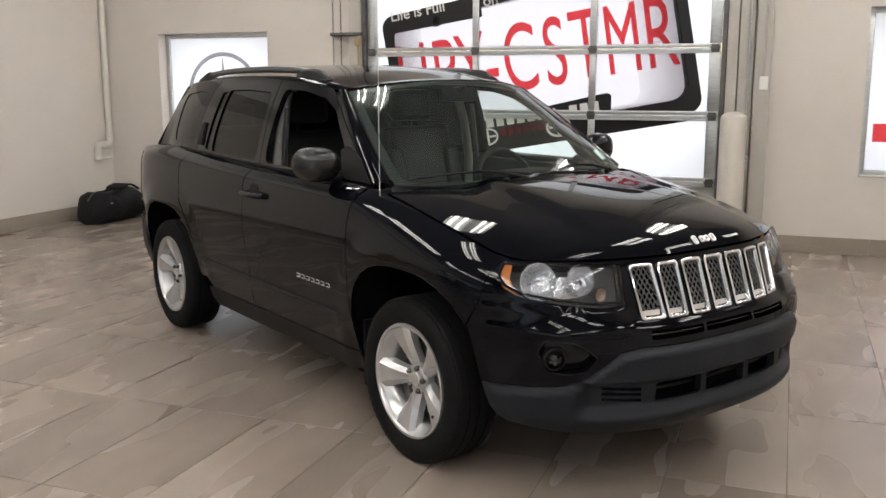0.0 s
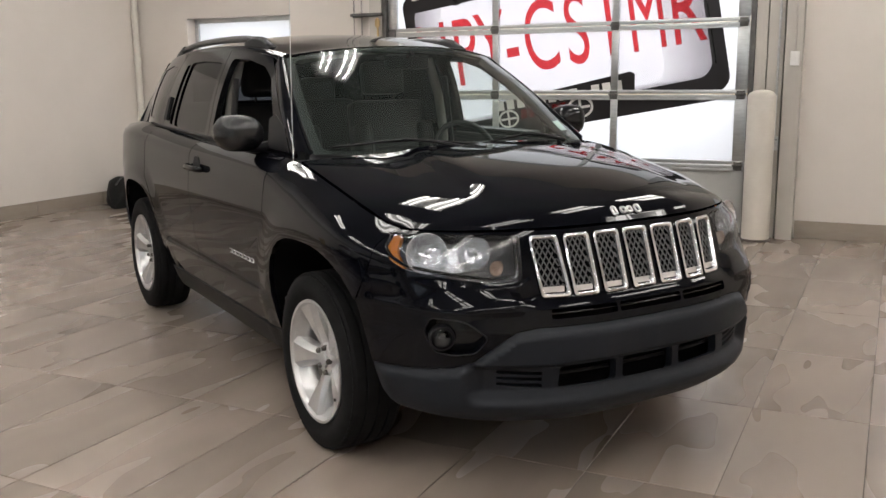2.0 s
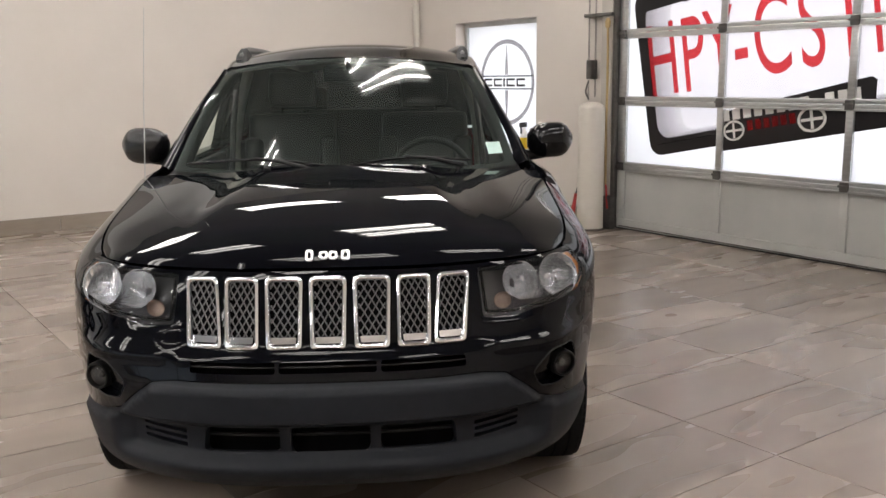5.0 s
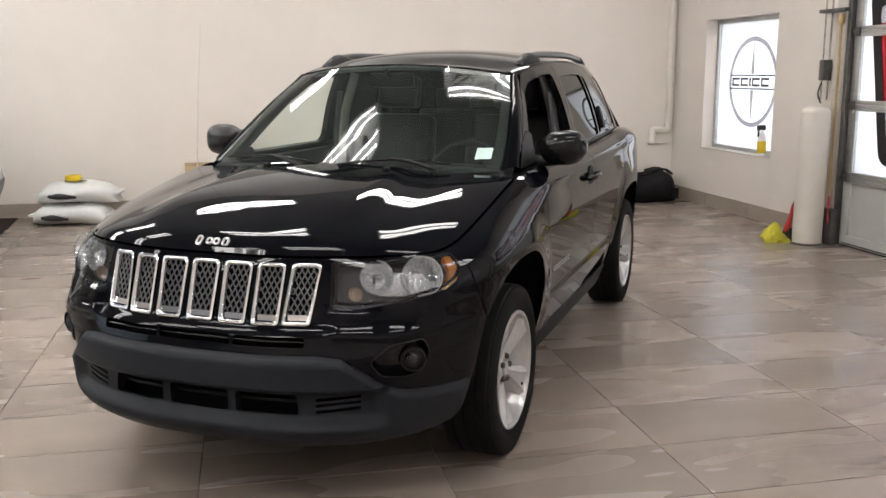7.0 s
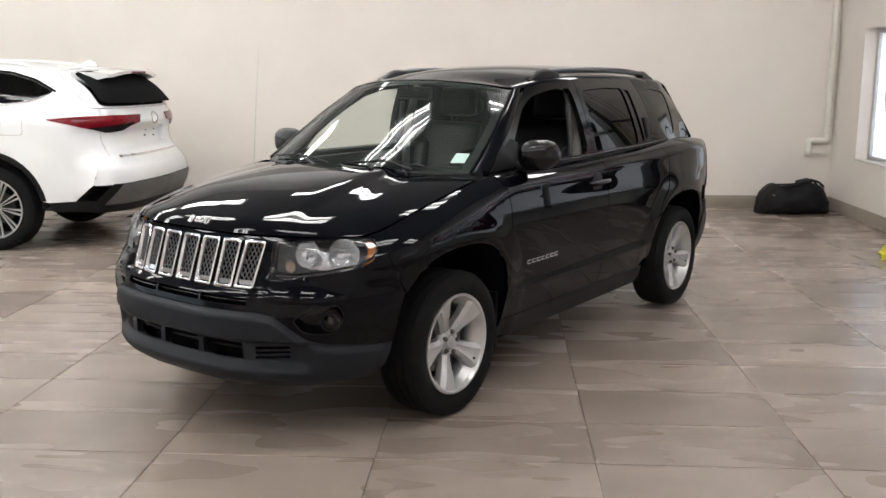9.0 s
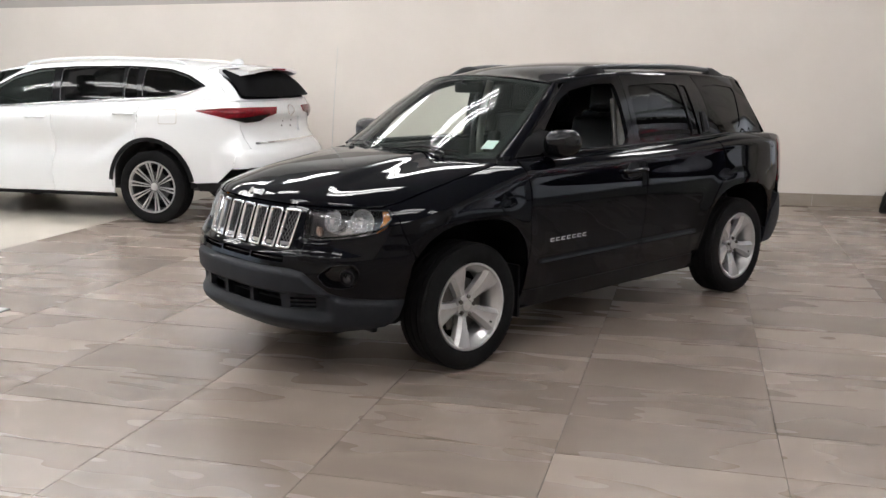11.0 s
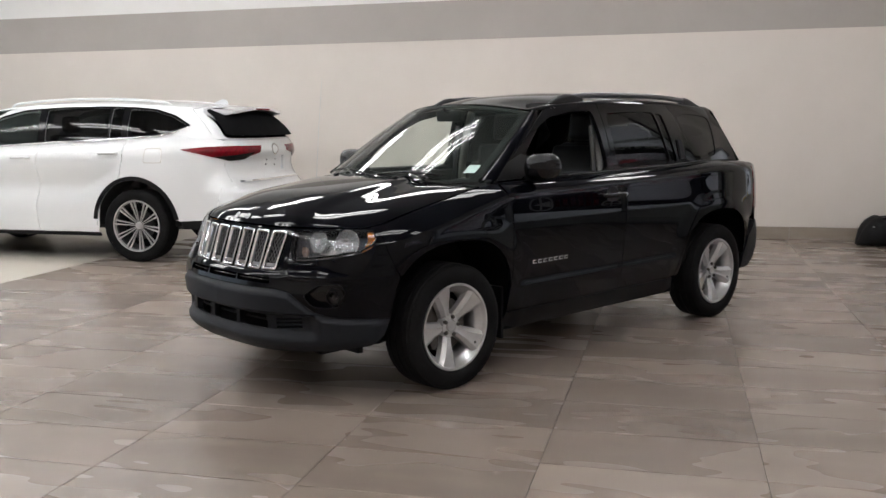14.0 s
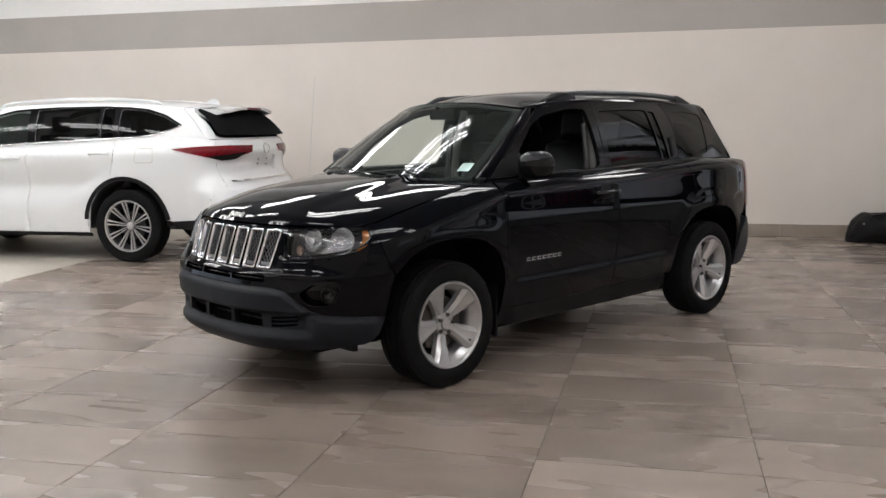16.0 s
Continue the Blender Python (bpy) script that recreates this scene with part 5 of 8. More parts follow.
for a, b in ((-0.40, -0.150), (-0.138, 0.138), (0.150, 0.40)):
    bm = bmesh.new()
    tube(bm, [body(a + (b - a) * k / 6, 0.6465) + Vector((0, 0.010, 0)) for k in range(7)], 0.0035, 6)
    part("vent_slat", bm, M_GLOSSP, front_bumper, "", 60)
# dark box behind all the openings
skin("grille_backing", [(-1.02, 0.60), (1.02, 0.60), (1.0, 0.895), (-1.0, 0.895)], nose, M_VOID, suv, grid=0.06, flange=0, lift=-0.10)
# lower grey bumper: chamfered upper edge, undercut intake with three openings, vanes at both ends and a chin
LOW_S, LOW_Z = [p[0] for p in low], [p[1] for p in low]


def grey_nose(s, z):
    a = abs(s)
    p = body(s, z)
    e = 0.004
    n = (body(s + e, z) - body(s - e, z)).cross(body(s, z + e) - body(s, z - e)).normalized()
    top_ = float(np.interp(a, LOW_S, LOW_Z))
    lift_ = -0.002 + 0.020 * step(0.0, 0.034, top_ - z) * step(sw - 0.05, sw - 0.14, a)
    cut = step(0.488, 0.472, z) * step(0.352, 0.400, z) * step(0.70, 0.62, a)
    return p + n * (lift_ - 0.040 * cut)


lowb = [(s, z - 0.003) for s, z in low] + [(sw - 0.062, 0.41), (sw - 0.085, 0.36), (sw - 0.16, 0.325), (s_x(0.55), 0.300), (s_x(0.3), 0.290)]
lower_poly = lowb + [(0, 0.288)] + [(-s, z) for s, z in reversed(lowb) if s > 0.001]
slots = [soft_poly([(a, z0), (b, z0), (b - 0.01 * (b > 0.2), z1), (a + 0.01 * (a < -0.2), z1)], 0.2) for a, b, z0, z1 in ((-0.375, -0.145, 0.398, 0.466), (-0.115, 0.115, 0.396, 0.466), (0.145, 0.375, 0.398, 0.466))]
gills = [soft_poly([(k * 0.43, 0.402 + dz), (k * 0.585, 0.414 + dz), (k * 0.585, 0.423 + dz), (k * 0.43, 0.414 + dz)], 0.2) for k in (1, -1) for dz in (0.0, 0.020, 0.040)]
lower_bumper = skin("lower_bumper", lower_poly, grey_nose, M_PLASTIC, suv, holes=[*slots, *gills], grid=0.0135, flange=0.03, label="grained grey plastic lower bumper")
bm = bmesh.new()
rows = []
for k in range(-16, 17):
    p = body(0.95 * k / 16, 0.45)
    q = Vector((p.x * 0.93, p.y + 0.105, 0))
    rows.append([bm.verts.new((q.x, q.y, z)) for z in (0.58, 0.305)] + [bm.verts.new((q.x * 0.9, -1.60, 0.300))])
for r0, r1 in zip(rows, rows[1:]):
    for t in range(2):
        bm.faces.new((r0[t], r0[t + 1], r1[t + 1], r1[t]))
part("bumper_backing", bm, M_VOID, suv)
for k in (1, -1):
    part("wheel_deflector", boxes(tuple(sorted((k * 0.26, k * 0.54))) + (-1.735, -1.70, 0.212, 0.31), bevel=0.008), M_BLACKP, suv, "", 40)
skin("air_dam", [(-sw + 0.42, 0.25), (sw - 0.42, 0.25), (sw - 0.28, 0.325), (s_x(0.5), 0.305), (0, 0.293), (-s_x(0.5), 0.305), (-sw + 0.28, 0.325)], nose, M_BLACKP, suv, grid=0.05, flange=0.02, lift=-0.03)
# the bar across the low openings
for a, b in ((-0.375, -0.145), (-0.115, 0.115), (0.145, 0.375)):
    bm = bmesh.new()
    tube(bm, [body(a + (b - a) * k / 6, 0.432) + Vector((0, 0.062, 0)) for k in range(7)], 0.006, 6)
    part("bumper_bar", bm, M_BLACKP, lower_bumper, "", 60)

# the seven chrome-rimmed slots with their mesh
for k in range(7):
    a, b = slot_outline(k, 0.003), slot_outline(k, -0.007)
    bm = bmesh.new()
    def loop(line, lift):
        vs = []
        for s, z in line:
            p = body(s, z)
            e = 0.004
            n = (body(s + e, z) - body(s - e, z)).cross(body(s, z + e) - body(s, z - e)).normalized()
            vs.append(bm.verts.new(p + n * lift))
        return vs
    a = slot_outline(k, 0.006)
    rings = [loop(a, -0.004), loop(a, 0.007), loop(slot_outline(k, 0.0), 0.010), loop(slot_outline(k, -0.004), 0.008), loop(b, -0.002), loop(slot_outline(k, -0.009), -0.028)]
    for r0, r1 in zip(rings, rings[1:]):
        for i in range(len(r0)):
            j = (i + 1) % len(r0)
            bm.faces.new((r0[i], r0[j], r1[j], r1[i]))
    ring = part("grille_slot", bm, M_CHROME, suv, "chrome-rimmed grille slot with black mesh", 50)
    # thick chrome foot of the slot
    ins = [p for p in slot_outline(k, -0.008)]
    zmin = min(p[1] for p in ins)
    foot = [(min(p[0] for p in ins) + 0.006, zmin + 0.002), (max(p[0] for p in ins) - 0.006, zmin + 0.002), (max(p[0] for p in ins) - 0.004, zmin + 0.020), (min(p[0] for p in ins) + 0.004, zmin + 0.020)]
    skin("slot_foot", soft_poly(foot, 0.2), nose, M_CHROME, ring, grid=0.02, flange=0.012, lift=-0.003)
    # diamond mesh
    bm = bmesh.new()
    c, w, z0, z1 = GR[k], 0.047, 0.715, 0.888
    pitch = 0.0225
    lim = slot_outline(k, -0.006)
    for sgn in (1, -1):
        for q in range(-8, 14):
            pts = []
            for t in range(25):
                z = z0 + (z1 - z0) * t / 24
                s = c + sgn * ((z - z0) * 0.66) - sgn * pitch * q * 1.0 + (0.0 if sgn > 0 else 0.0)
                if inside(lim, (s, z)):
                    pts.append(body(s, z) + Vector((0, 0.012 + 0.003 * sgn, 0)))
            if len(pts) > 1:
                tube(bm, [pts[0], pts[-1]], 0.0024, 4, caps=False)
    part("mesh", bm, M_MESH, ring, "grey diamond mesh")

# nose badge lettering as plain chrome blocks
for k, (w, h) in enumerate(((0.017, 0.038), (0.020, 0.027), (0.020, 0.027), (0.020, 0.034))):
    x = -0.050 + 0.031 * k + (0.0 if k == 0 else 0.004)
    p = hood(x / 0.79, 0.030)
    n = (hood(x / 0.79 + 0.004, 0.030) - hood(x / 0.79 - 0.004, 0.030)).cross(hood(x / 0.79, 0.034) - hood(x / 0.79, 0.026)).normalized()
    bm = bmesh.new()
    o, i_ = rounded(-w / 2 - 0.003, w / 2 + 0.003, -h / 2, h / 2, 0.009), rounded(-w / 2 + 0.004, w / 2 - 0.004, -h / 2 + 0.007, h / 2 - 0.007, 0.004)
    frame_slab(bm, o, i_, 0.0, 0.006, "XY")
    m = Matrix.Translation(p + n * 0.001) @ n.to_track_quat("Z", "Y").to_matrix().to_4x4()
    part("nose_badge", bm, M_BADGE, suv, "chrome badge shape", None, m)

# headlamps
M_HOUSE = material("dark_lamp_housing", (0.040, 0.040, 0.042), 0.35, second=(0.050, 0.050, 0.052), scale=30)
M_SIDE = material("tan_side_lamp", (0.40, 0.29, 0.23), 0.25, second=(0.32, 0.23, 0.18), scale=60, coat=1.0)
BOWLS = ((s_x(0.735) + 0.008, 0.834, 0.067), (s_x(0.735) - 0.162, 0.838, 0.055))
circle = lambda cs, cz, r: [(cs + r * math.cos(a), cz + r * math.sin(a)) for a in (2 * math.pi * k / 24 for k in range(24))]
for mirror in (False, True):
    sx = -1 if mirror else 1
    lens = skin("headlamp", EYE_S, nose, G_LENS, suv, mirror=mirror, grid=0.03, flange=0.012, lift=-0.001, label="clear headlamp with two round reflectors")
    skin("housing", EYE_S, nose, M_HOUSE, lens, mirror=mirror, grid=0.03, flange=0, lift=-0.060)
    # amber end
    e0 = max(p[0] for p in EYE)
    amb = soft_poly([(e0 - 0.090, 0.786), (e0 - 0.030, 0.812), (e0 - 0.006, 0.860), (e0 - 0.006, 0.893), (e0 - 0.036, 0.894), (e0 - 0.046, 0.85)], 0.12)
    skin("turn_lamp", amb, nose, M_AMBER, lens, mirror=mirror, grid=0.02, flange=0.02, lift=-0.010, label="amber side lens")
    for (cs, cz, r) in BOWLS:
        p = body(cs, cz)
        e = 0.004
        n = (body(cs + e, cz) - body(cs - e, cz)).cross(body(cs, cz + e) - body(cs, cz - e)).normalized()
        n = (n + Vector((0, -0.9, 0))).normalized()
        p = p + Vector((0, 0.038, 0))
        if mirror:
            p, n = Vector((-p.x, p.y, p.z)), Vector((-n.x, n.y, n.z))
        m = Matrix.Translation(p) @ n.to_track_quat("Z", "Y").to_matrix().to_4x4()
        bm = bmesh.new()
        rings = []
        for rr in (1.0, 0.95, 0.86, 0.74, 0.60, 0.44, 0.28, 0.12):      # shallow bowl with upright flutes
            ring_ = []
            for i in range(56):
                a_ = 2 * math.pi * i / 56
                x_ = r * rr * math.cos(a_)
                flute = 0.0016 * math.sin(2 * math.pi * x_ / 0.0125) * step(1.0, 0.93, rr)
                ring_.append(bm.verts.new(m @ Vector((x_, r * rr * math.sin(a_), 0.010 - 0.040 * (1 - rr ** 2.4) + flute))))
            rings.append(ring_)
        for r0, r1 in zip(rings, rings[1:]):
            for i in range(56):
                bm.faces.new((r0[i], r0[(i + 1) % 56], r1[(i + 1) % 56], r1[i]))
        bm.faces.new(rings[-1])
        part("reflector", bm, M_REFLECT, lens)
        bm = lathe(bmesh.new(), [(r * 1.025, 0.008), (r * 1.025, 0.012), (r * 0.99, 0.012), (r * 0.99, 0.006)], seg=28, m=m, closed=True)
        part("reflector_rim", bm, M_WEB, lens, "", 60)
        if r < 0.06:
            bm = lathe(bmesh.new(), [(0.012, -0.030), (0.013, -0.014), (0.009, -0.006), (0.001, -0.003)], seg=16, m=m)
            part("bulb", bm, M_WEB, lens, "capped bulb", 50)
    # bright fluted bridge between the reflectors, over a dark bezel
    (o_s, o_z, o_r), (b0, bz, br) = BOWLS
    web = soft_poly([(b0 + 0.01, 0.790), (o_s - 0.01, 0.776), (o_s - 0.01, 0.874), (b0 + 0.01, 0.876)], 0.1)
    skin("lamp_bridge", web, nose, M_WEB, lens, mirror=mirror, grid=0.02, flange=0.01, lift=-0.052)
    bezel = soft_poly([(x + (0.012 if x < 0.6 else -0.012), z + (0.010 if z < 0.83 else -0.006)) for x, z in EYE], 0.12)
    bm = bmesh.new()
    rim_ = [body(q_[0], q_[1]) for q_ in dense(bezel, 0.02)]
    tube(bm, [Vector((p_.x * sx, p_.y + 0.012, p_.z)) for p_ in rim_ + rim_[:2]], 0.006, 6, caps=False)
    part("bezel", bm, M_GLOSSP, lens, "gloss black bezel", 60)
    p = body(s_x(0.545), 0.788) + Vector((0, 0.03, 0))
    bm = lathe(bmesh.new(), [(0.026, 0.0), (0.024, 0.010), (0.014, 0.015), (0.001, 0.014)], axis="Y", seg=20, m=Matrix.Translation((p.x * sx, p.y - 0.005, p.z)), caps=False)
    part("side_lamp", bm, M_SIDE, lens, "round tan side lamp", 60)

# fog lamps in their hollows
for mirror in (False, True):
    sx = -1 if mirror else 1
    cup = skin("fog_lamp_cup", fog_hole, nose, M_GLOSSP, suv, mirror=mirror, grid=0.025, flange=0.0, lift=-0.034, label="black fog lamp hollow")
    bm = bmesh.new()
    rim = [body(s, z) for s, z in dense(fog_hole, 0.02)]
    tube(bm, [Vector((p.x * sx, p.y, p.z)) for p in rim + rim[:2]], 0.0022, 6, caps=False)
    part("hollow_rim", bm, M_BLACKP, cup, "", 60)
    p = body(fx + 0.012, fz)
    n = Vector((0.45 * sx, -1, 0)).normalized()
    m = Matrix.Translation((p.x * sx, p.y + 0.020, p.z)) @ n.to_track_quat("Z", "Y").to_matrix().to_4x4()
    fog = part("fog_lamp", lathe(bmesh.new(), [(0.042, -0.03), (0.042, 0.004), (0.039, 0.009), (0.035, 0.009), (0.033, 0.0), (0.031, -0.02)], seg=28, m=m, caps=False), M_BLACKP, cup, "round fog lamp", 50)
    part("fog_lens", lathe(bmesh.new(), [(0.033, 0.0), (0.029, 0.006), (0.018, 0.011), (0.001, 0.013)], seg=28, m=m, caps=False), G_FOG, fog, "clear round lens", 60)
    part("fog_reflector", lathe(bmesh.new(), [(0.034, -0.002), (0.026, -0.014), (0.012, -0.022), (0.001, -0.023)], seg=28, m=m, caps=False), M_RIMD, fog, "", 60)
    part("fog_bulb", lathe(bmesh.new(), [(0.012, -0.02), (0.011, -0.006), (0.001, -0.003)], seg=14, m=m), M_RIMD, fog, "", 60)

# antenna on the wing
a0 = Vector((-0.795, -1.03, 1.030))
bm = lathe(bmesh.new(), [(0.016, -0.012), (0.015, 0.008), (0.009, 0.024), (0.005, 0.034)], seg=16, m=Matrix.Translation(a0))
part("antenna_base", bm, M_BLACKP, suv, "", 50)
bm = tube(bmesh.new(), [a0 + Vector((0, 0, 0.03)), a0 + Vector((0.012, 0.02, 0.36)), a0 + Vector((0.03, 0.045, 0.70))], [0.0022, 0.0018, 0.0013], 8)
part("antenna", bm, M_ALU, suv, "thin steel antenna", 60)

# ---- wheels, liners and inside of the black SUV ----
def tyre_mesh(R=0.342, W=0.215, rim=0.232):
    bm = bmesh.new()
    h = W / 2
    prof = [(rim - 0.004, -h * 0.80), (rim + 0.010, -h * 0.93), (rim + 0.045, -h * 1.03), (R - 0.035, -h * 1.0), (R - 0.012, -h * 0.90), (R - 0.004, -h * 0.80)]
    xs = [-0.78, -0.48, -0.47, -0.41, -0.40, -0.05, -0.04, 0.04, 0.05, 0.40, 0.41, 0.47, 0.48, 0.78]
    deep = [0, 0, 1, 1, 0, 0, 1, 1, 0, 0, 1, 1, 0, 0]
    tread = [(R - 0.009 * d - 0.004 * abs(x) ** 3, h * x) for x, d in zip(xs, deep)]
    prof = prof + tread + [(r, -x) for r, x in reversed(prof)]
    lathe(bm, prof, axis="X", seg=72, closed=True)
    # shoulder blocks
    for k in range(72):
        a = 2 * math.pi * k / 72
        for sg in (-1, 1):
            m = Matrix.Rotation(a, 4, "X")
            box(bm, sg * h * 0.80 - 0.012, sg * h * 0.80 + 0.012, -0.0105, 0.0105, R - 0.020, R - 0.0085, m=m)
    return bm


def wheel(m, outward, radius=0.342, rim=0.232):
    """One alloy wheel; its own x axis points out of the car."""
    s = outward
    R = m @ Matrix.Rotation(0 if s > 0 else math.pi, 4, "Z")
    ty = part("wheel", tyre_mesh(radius, 0.215, rim), M_RUBBER, suv, "black tyre on a five-spoke silver alloy wheel", 35, R)
    bm = lathe(bmesh.new(), [(rim + 0.006, 0.098), (rim + 0.004, 0.104), (rim - 0.006, 0.104), (rim - 0.014, 0.092), (rim - 0.022, 0.02), (rim - 0.030, -0.08), (rim + 0.004, -0.09), (rim + 0.004, -0.07), (rim - 0.012, 0.0)], axis="X", seg=60, closed=True)
    part("rim", bm, M_RIM, ty, "silver alloy rim", 50)
    part("barrel", lathe(bmesh.new(), [(rim - 0.008, 0.096), (rim - 0.018, 0.080), (rim - 0.040, 0.058), (0.188, 0.048), (0.183, 0.030), (0.183, -0.01), (rim - 0.03, -0.07), (rim - 0.022, -0.075)], axis="X", seg=60, closed=True), M_RIM, ty, "silver dished rim wall", 40)
    # five flared spokes with a raised middle face and sloping flanks
    for k in range(5):
        bm = bmesh.new()
        rows = []
        n = 14
        for i in range(n + 1):
            t = i / n
            r = 0.036 + (rim - 0.043) * t
            w = 0.025 + 0.005 * math.sin(math.pi * t) + 0.042 * t ** 2.0
            face = 0.050 + 0.046 * t ** 1.25 + 0.005 * math.sin(math.pi * t)
            f = 0.34 + 0.34 * t
            row = []
            for y, x in ((-w * 1.12, face - 0.046), (-w * 1.02, face - 0.016), (-w * (f + 0.14), face - 0.006), (-w * f, face + 0.001), (-w * f * 0.4, face - 0.0015),
                         (w * f * 0.4, face - 0.0015), (w * f, face + 0.001), (w * (f + 0.14), face - 0.006), (w * 1.02, face - 0.016), (w * 1.12, face - 0.046)):
                row.append(bm.verts.new((x, y, math.sqrt(max(r * r - y * y, 0.0004)) if t > 0.5 else r)))
            rows.append(row)
        for r0, r1 in zip(rows, rows[1:]):
            for j in range(9):
                bm.faces.new((r0[j], r0[j + 1], r1[j + 1], r1[j]))
            bm.faces.new((r0[9], r0[0], r1[0], r1[9]))
        bm.faces.new(rows[-1])
        bmesh.ops.transform(bm, matrix=Matrix.Rotation(2 * math.pi * k / 5 + 0.0, 4, "X"), verts=bm.verts)
        part("spoke", bm, M_RIM, ty, "", 28)
    hub = part("hub", lathe(bmesh.new(), [(0.066, 0.015), (0.064, 0.050), (0.058, 0.058), (0.036, 0.060), (0.034, 0.052)], axis="X", seg=40), M_RIM, ty, "", 40)
    part("centre_cap", lathe(bmesh.new(), [(0.031, 0.045), (0.031, 0.062), (0.027, 0.066), (0.002, 0.068)], axis="X", seg=32), M_RIM, ty, "", 40)
    for k in range(5):
        a = 2 * math.pi * (k + 0.5) / 5
        mm = Matrix.Translation((0.0, 0.050 * math.sin(a), 0.050 * math.cos(a)))
        part("wheel_nut", lathe(bmesh.new(), [(0.013, 0.045), (0.0115, 0.068), (0.007, 0.073), (0.001, 0.074)], axis="X", seg=6, m=mm), M_DISC, ty, "", 30)
    part("valve", tube(bmesh.new(), [(0.070, 0.1, -0.165), (0.092, 0.098, -0.160)], 0.006, 8), M_BLACKP, ty)
    part("brake_disc", lathe(bmesh.new(), [(0.07, 0.012), (0.145, 0.012), (0.147, 0.010), (0.147, -0.010), (0.07, -0.010)], axis="X", seg=48), M_DISC, ty, "", 40)
    part("caliper", boxes((-0.035, 0.035, -0.150, -0.095, -0.07, 0.07), bevel=0.012), M_DISC, ty)
    part("wheel_well_back", lathe(bmesh.new(), [(0.205, -0.06), (0.205, -0.065), (0.002, -0.066)], axis="X", seg=36), M_VOID, ty)
    return ty


for wx in (1, -1):
    for wy in (-1.3175, 1.3175):
        wheel(Matrix.Translation((wx * 0.758, wy, 0.342)) @ Matrix.Rotation(radians(23 * wx + (15 if wy > 0 else 0)), 4, "X"), wx)

# wheel-arch liners and underbody
for wx in (1, -1):
    for wy in (-1.3175, 1.3175):
        bm = bmesh.new()
        rows = []
        for y, z in arch(wy, 0.452, 0.470):
            edge = abs(body(s_y(y), z).x) - 0.014
            rows.append([bm.verts.new((wx * x, y, z)) for x in (edge, 0.66, 0.52)])
        for r0, r1 in zip(rows, rows[1:]):
            for t in range(2):
                bm.faces.new((r0[t], r0[t + 1], r1[t + 1], r1[t]))
        bm.faces.new([r[2] for r in rows])
        part("arch_liner", bm, M_VOID, suv, "black arch liner", 60)
    bm = boxes((0.70, 0.80, -0.905, -0.885, 0.20, 0.50), bevel=0.004)
    bmesh.ops.scale(bm, vec=(wx, 1, 1), verts=bm.verts)
    part("mud_flap", bm, M_BLACKP, suv)
bm = boxes((-0.51, 0.51, -1.95, 1.95, 0.24, 0.34), (-0.78, 0.78, -0.86, 0.86, 0.24, 0.34), bevel=0.01)
part("underbody", bm, M_VOID, suv)
bm = boxes((-0.50, 0.50, -1.95, -0.95, 0.34, 0.86))
part("engine_bay", bm, M_VOID, suv)

# inside
bm = boxes((-0.70, 0.70, -0.84, 1.9, 0.33, 0.38))
part("cabin_floor", bm, M_DASH, suv)
bm = bmesh.new()
rows = []
for k in range(-14, 15):
    a = k / 14
    x = 0.70 * a
    front = wind(a * 0.97, 0.02)
    yb = -0.62 - 0.05 * a * a
    prof = [(front.y + 0.03, front.z - 0.035), (-0.90, 1.055 + 0.02 * (1 - a * a)), (-0.72, 1.050), (yb, 1.02), (yb + 0.02, 0.93), (yb - 0.02, 0.75), (yb - 0.10, 0.50)]
    rows.append([bm.verts.new((x, y, z)) for y, z in prof])
for r0, r1 in zip(rows, rows[1:]):
    for t in range(6):
        bm.faces.new((r0[t], r0[t + 1], r1[t + 1], r1[t]))
part("dashboard", bm, M_DASH, suv, "dark grey dashboard", 60)
part("instrument_hood", boxes((0.20, 0.52, -0.74, -0.60, 1.0, 1.085), bevel=0.03), M_DASH, suv, "", 50)
bm = bmesh.new()
wm = Matrix.Translation((0.36, -0.50, 1.00)) @ Matrix.Rotation(radians(65), 4, "X")
lathe(bm, [(0.185 + 0.015 * math.cos(a), 0.015 * math.sin(a)) for a in (2 * math.pi * k / 10 for k in range(10))], seg=36, m=wm, closed=True)
steering = part("steering_wheel", bm, M_LEATHER, suv, "black leather steering wheel", 60)
bm = bmesh.new()
lathe(bm, [(0.075, -0.03), (0.07, 0.01), (0.03, 0.02), (0.002, 0.022)], seg=24, m=wm)
for a in (200, 340, 270):
    c_, s_ = math.cos(radians(a)), math.sin(radians(a))
    tube(bm, [wm @ Vector((0.06 * c_, 0.06 * s_, -0.005)), wm @ Vector((0.18 * c_, 0.18 * s_, 0.0))], 0.016, 8)
part("steering_boss", bm, M_DASH, steering, "", 50)


def seat_cushion(bm, x0, x1, y0, y1, z0, z1, bulge):
    box(bm, x0, x1, y0, y1, z0, z1, bevel=min(x1 - x0, y1 - y0, z1 - z0) * 0.32, seg=4)


